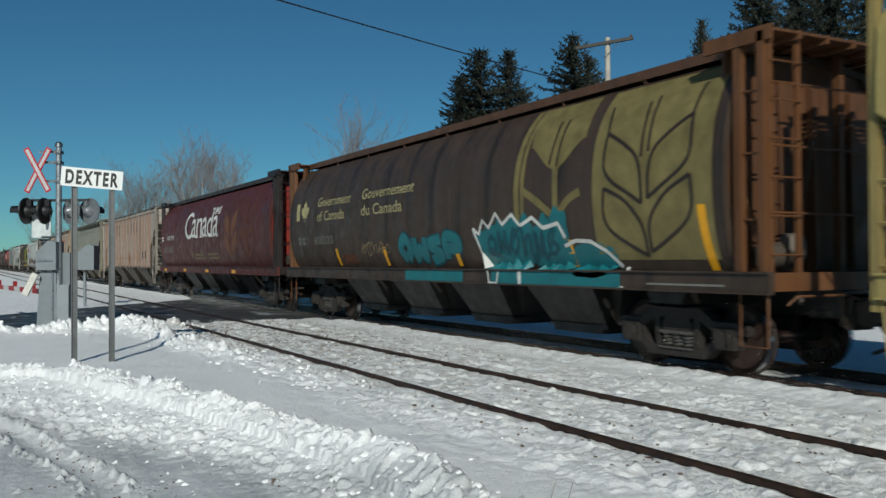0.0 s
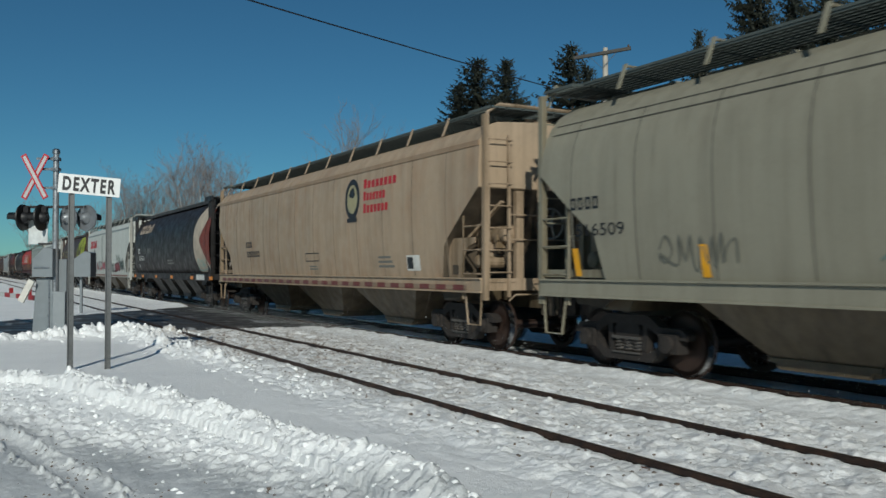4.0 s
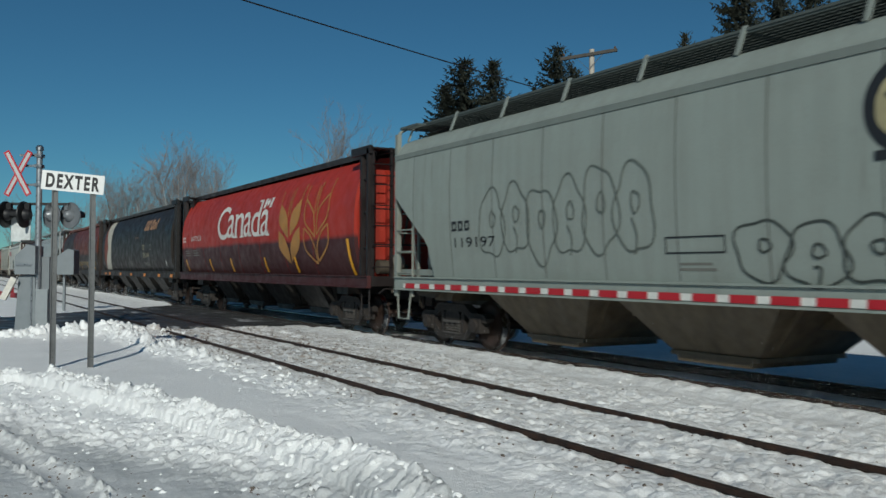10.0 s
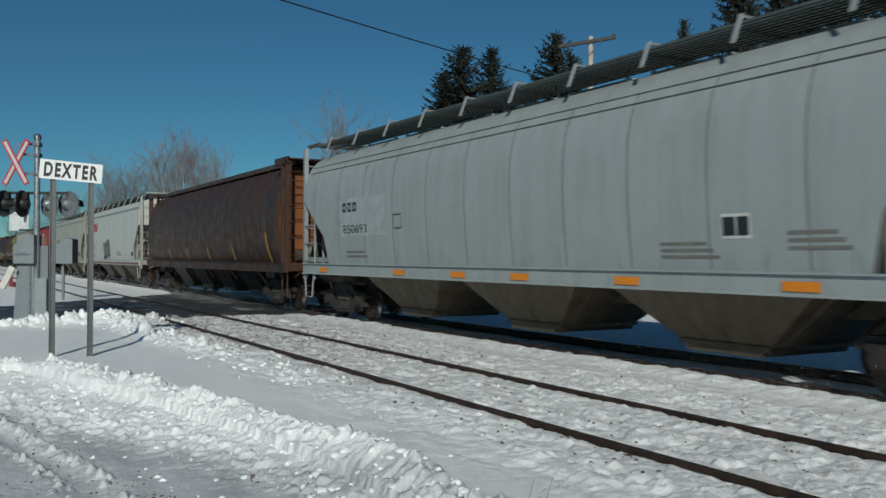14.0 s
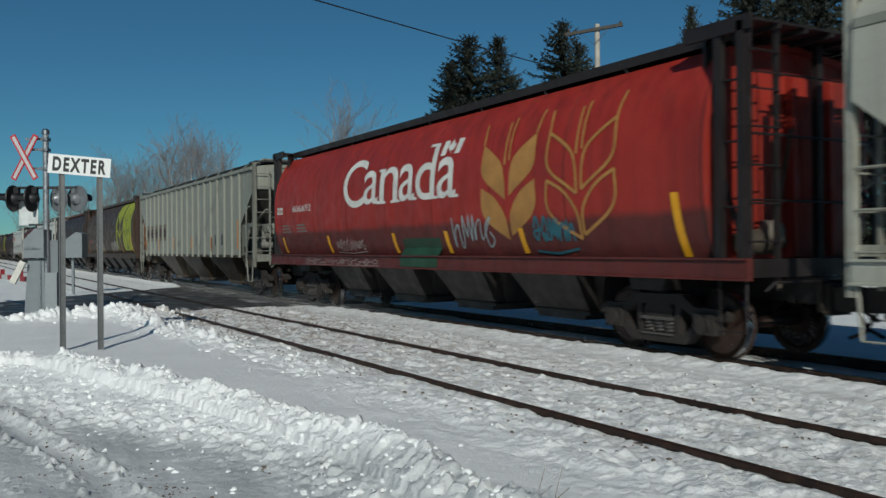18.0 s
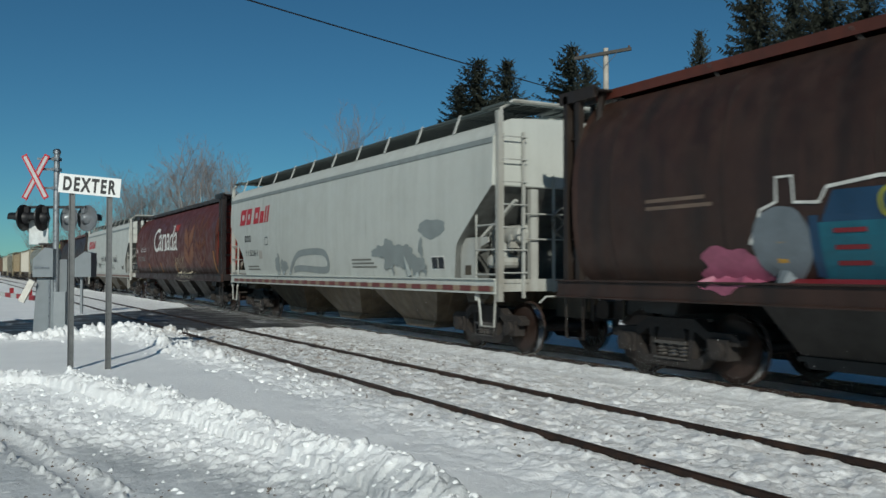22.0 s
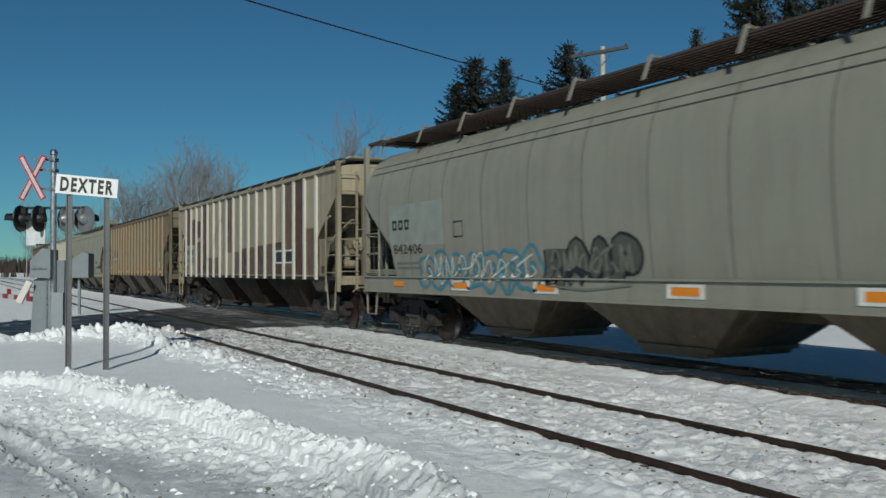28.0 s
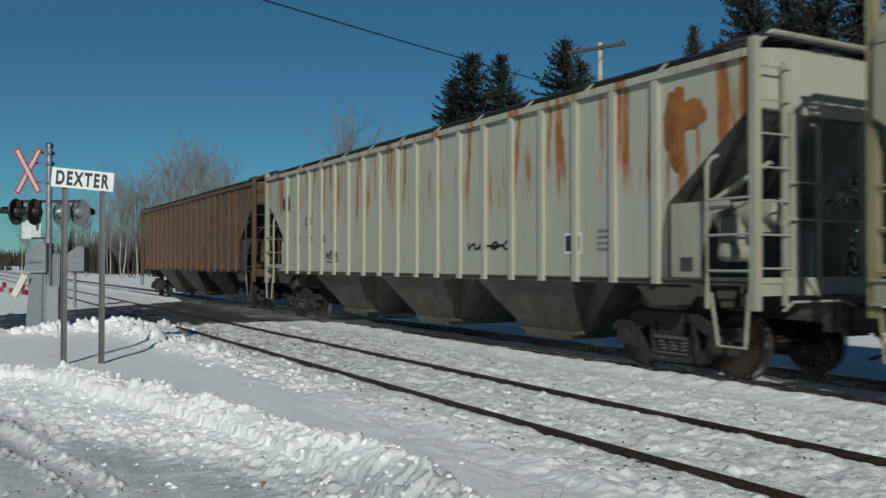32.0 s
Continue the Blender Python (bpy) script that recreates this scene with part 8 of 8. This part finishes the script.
# ---- loose snow lumps, grit and weeds ----
def lump_mesh(seed):
    r = random.Random(seed)
    bm = bmesh.new()
    bmesh.ops.create_icosphere(bm, subdivisions=2, radius=1.0)
    ax = [Vector((r.uniform(-1, 1), r.uniform(-1, 1), r.uniform(-1, 1))).normalized() for _ in range(7)]
    cut = [r.uniform(0.45, 0.85) for _ in ax]
    sx, sy = r.uniform(0.7, 1.25), r.uniform(0.6, 1.0)
    for v in bm.verts:
        # a ball broken off along several planes
        for n, c in zip(ax, cut):
            over = v.co.dot(n) - c
            if over > 0:
                v.co -= n * over
        v.co = Vector((v.co.x * sx, v.co.y * sy, v.co.z * 0.7)) * r.uniform(0.94, 1.06)
    vs = [tuple(v.co) for v in bm.verts]
    fs = [tuple(v.index for v in q.verts) for q in bm.faces]
    bm.free()
    return vs, fs


LUMPS = [lump_mesh(k) for k in range(8)]
SNOWLUMP = snow_material(False)


def scatter(name, label, category, spots, mat):
    g = Geo()
    zs = ground_height(np.array([float(p[0]) for p in spots]), np.array([float(p[1]) for p in spots]))
    for (x, y, s, k, a), z in zip(spots, zs):
        z = float(z) - s * 0.12
        vs, fs = LUMPS[k]
        c, q = math.cos(a), math.sin(a)
        g.add([(x + s * (c * p[0] - q * p[1]), y + s * (q * p[0] + c * p[1]), z + s * p[2]) for p in vs], fs)
    me = g.mesh(name, mat)
    return tagged(new(name, me), label, category, kind="stuff")


spots = []
for k in range(1300):
    x = rnd.uniform(-15, -2.5)
    c = np.interp(x, BANK_X, BANK_Y)
    y = c + rnd.choice((rnd.gauss(0.0, 0.1), rnd.gauss(-0.3, 0.25), rnd.gauss(-0.6, 0.4)))
    spots.append((x, y, rnd.choice((0.008, 0.01, 0.012, 0.015, 0.02, 0.025, 0.03, 0.045)) * rnd.uniform(0.7, 1.4), rnd.randint(0, 7), rnd.uniform(0, 6)))
for k in range(420):
    y = rnd.uniform(-14, -4.6)
    spots.append((-21.9 + rnd.gauss(0, 0.4), y, rnd.uniform(0.025, 0.08), rnd.randint(0, 7), rnd.uniform(0, 6)))
for k in range(170):
    x = rnd.uniform(-22, -10)
    spots.append((x, -5.95 + 0.04 * (x + 18) + rnd.gauss(0, 0.3), rnd.uniform(0.02, 0.06), rnd.randint(0, 7), rnd.uniform(0, 6)))
for k in range(260):
    x = rnd.uniform(-23, -3)
    y = rnd.choice((rnd.uniform(-3.3, -1.2), rnd.uniform(-6.4, -5.2), rnd.uniform(-4.8, -3.6)))
    spots.append((x, y, rnd.uniform(0.008, 0.028), rnd.randint(0, 7), rnd.uniform(0, 6)))
scatter("snow_lumps", "broken lumps of ploughed snow", "snow", spots, SNOWLUMP)
spots = []
for k in range(1700):
    x = rnd.uniform(-23, -4)
    y = rnd.choice((rnd.gauss(-4.2, 0.5), rnd.gauss(-5.3, 0.25), rnd.gauss(-2.6, 0.6)))
    if x > -12 and rnd.random() < 0.6:
        continue
    spots.append((x, y, rnd.uniform(0.008, 0.028), rnd.randint(0, 7), rnd.uniform(0, 6)))
for cx, cy, sx, sy, n in ((-7.9, -8.85, 0.35, 0.12, 26), (-6.15, -8.42, 0.5, 0.1, 46), (-6.3, -7.72, 0.1, 0.03, 10), (-6.9, -9.0, 0.6, 0.25, 40), (-9.9, -9.1, 0.5, 0.2, 30)):
    for k in range(n):
        spots.append((rnd.gauss(cx, sx), rnd.gauss(cy, sy), rnd.uniform(0.006, 0.022), rnd.randint(0, 7), rnd.uniform(0, 6)))
for k in range(60):
    x = rnd.uniform(-12, -3)
    spots.append((x, np.interp(x, BANK_X, BANK_Y) - rnd.uniform(0.3, 2.6), rnd.uniform(0.006, 0.02), rnd.randint(0, 7), rnd.uniform(0, 6)))
scatter("grit_stones", "dark ballast stones and grit on trodden snow", "stones", spots, plain("6a6058", 0.9, 0, 0.4))
r = np.random.RandomState(5)
n = 420000
fx = r.uniform(-150, 3, n)
puff = 0.45 + fbm(fx, 0 * fx, 0.16, 3, 140) * 1.3 + 0.3 * fbm(fx, 0 * fx, 1.1, 2, 141)
fx = fx[r.uniform(0, 1, n) < np.clip(puff, 0.08, 1)]
n = len(fx)
fy = -1.1 - np.abs(r.normal(0, 0.7, n)) + 1.5 * (r.uniform(0, 1, n) < 0.35)
fz = -0.02 + r.exponential(0.13, n)
base = np.stack([fx, fy, fz], -1)
turnv = r.normal(0, 1, (n, 3, 3))
turnv /= np.linalg.norm(turnv, axis=2, keepdims=True)
size = r.uniform(0.0025, 0.0055, n)[:, None, None]
co = (base[:, None, :] + turnv * size).astype(np.float32)
me = bpy.data.meshes.new("blown_snow")
me.vertices.add(3 * n)
me.vertices.foreach_set("co", co.ravel())
me.loops.add(3 * n)
me.loops.foreach_set("vertex_index", np.arange(3 * n, dtype=np.int32))
me.polygons.add(n)
me.polygons.foreach_set("loop_start", np.arange(n, dtype=np.int32) * 3)
me.update(calc_edges=True)
me.materials.append(SNOWLUMP)
DUST = tagged(new("blown_snow", me), "fine powder snow whirled up beside the rolling wheels", "snow", kind="stuff")

for x, y in ((-4.25, -6.75), (-4.15, -6.7)):
    g = Geo()
    z = floor_at(x, y)
    g.tube([(x, y, z - 0.05), (x - 0.02, y + 0.03, z + 0.12), (x - 0.01, y + 0.07, z + 0.26)], 0.004, 4, r2=0.0015)
    g.tube([(x - 0.02, y + 0.03, z + 0.08), (x + 0.05, y + 0.08, z + 0.16)], 0.003, 4, r2=0.001)
    tagged(new("dry_weed_stalk", g.mesh("dry_weed_stalk", plain("6e5a40", 0.9))), "dry brown weed stalk poking through snow", "plant")


motions()
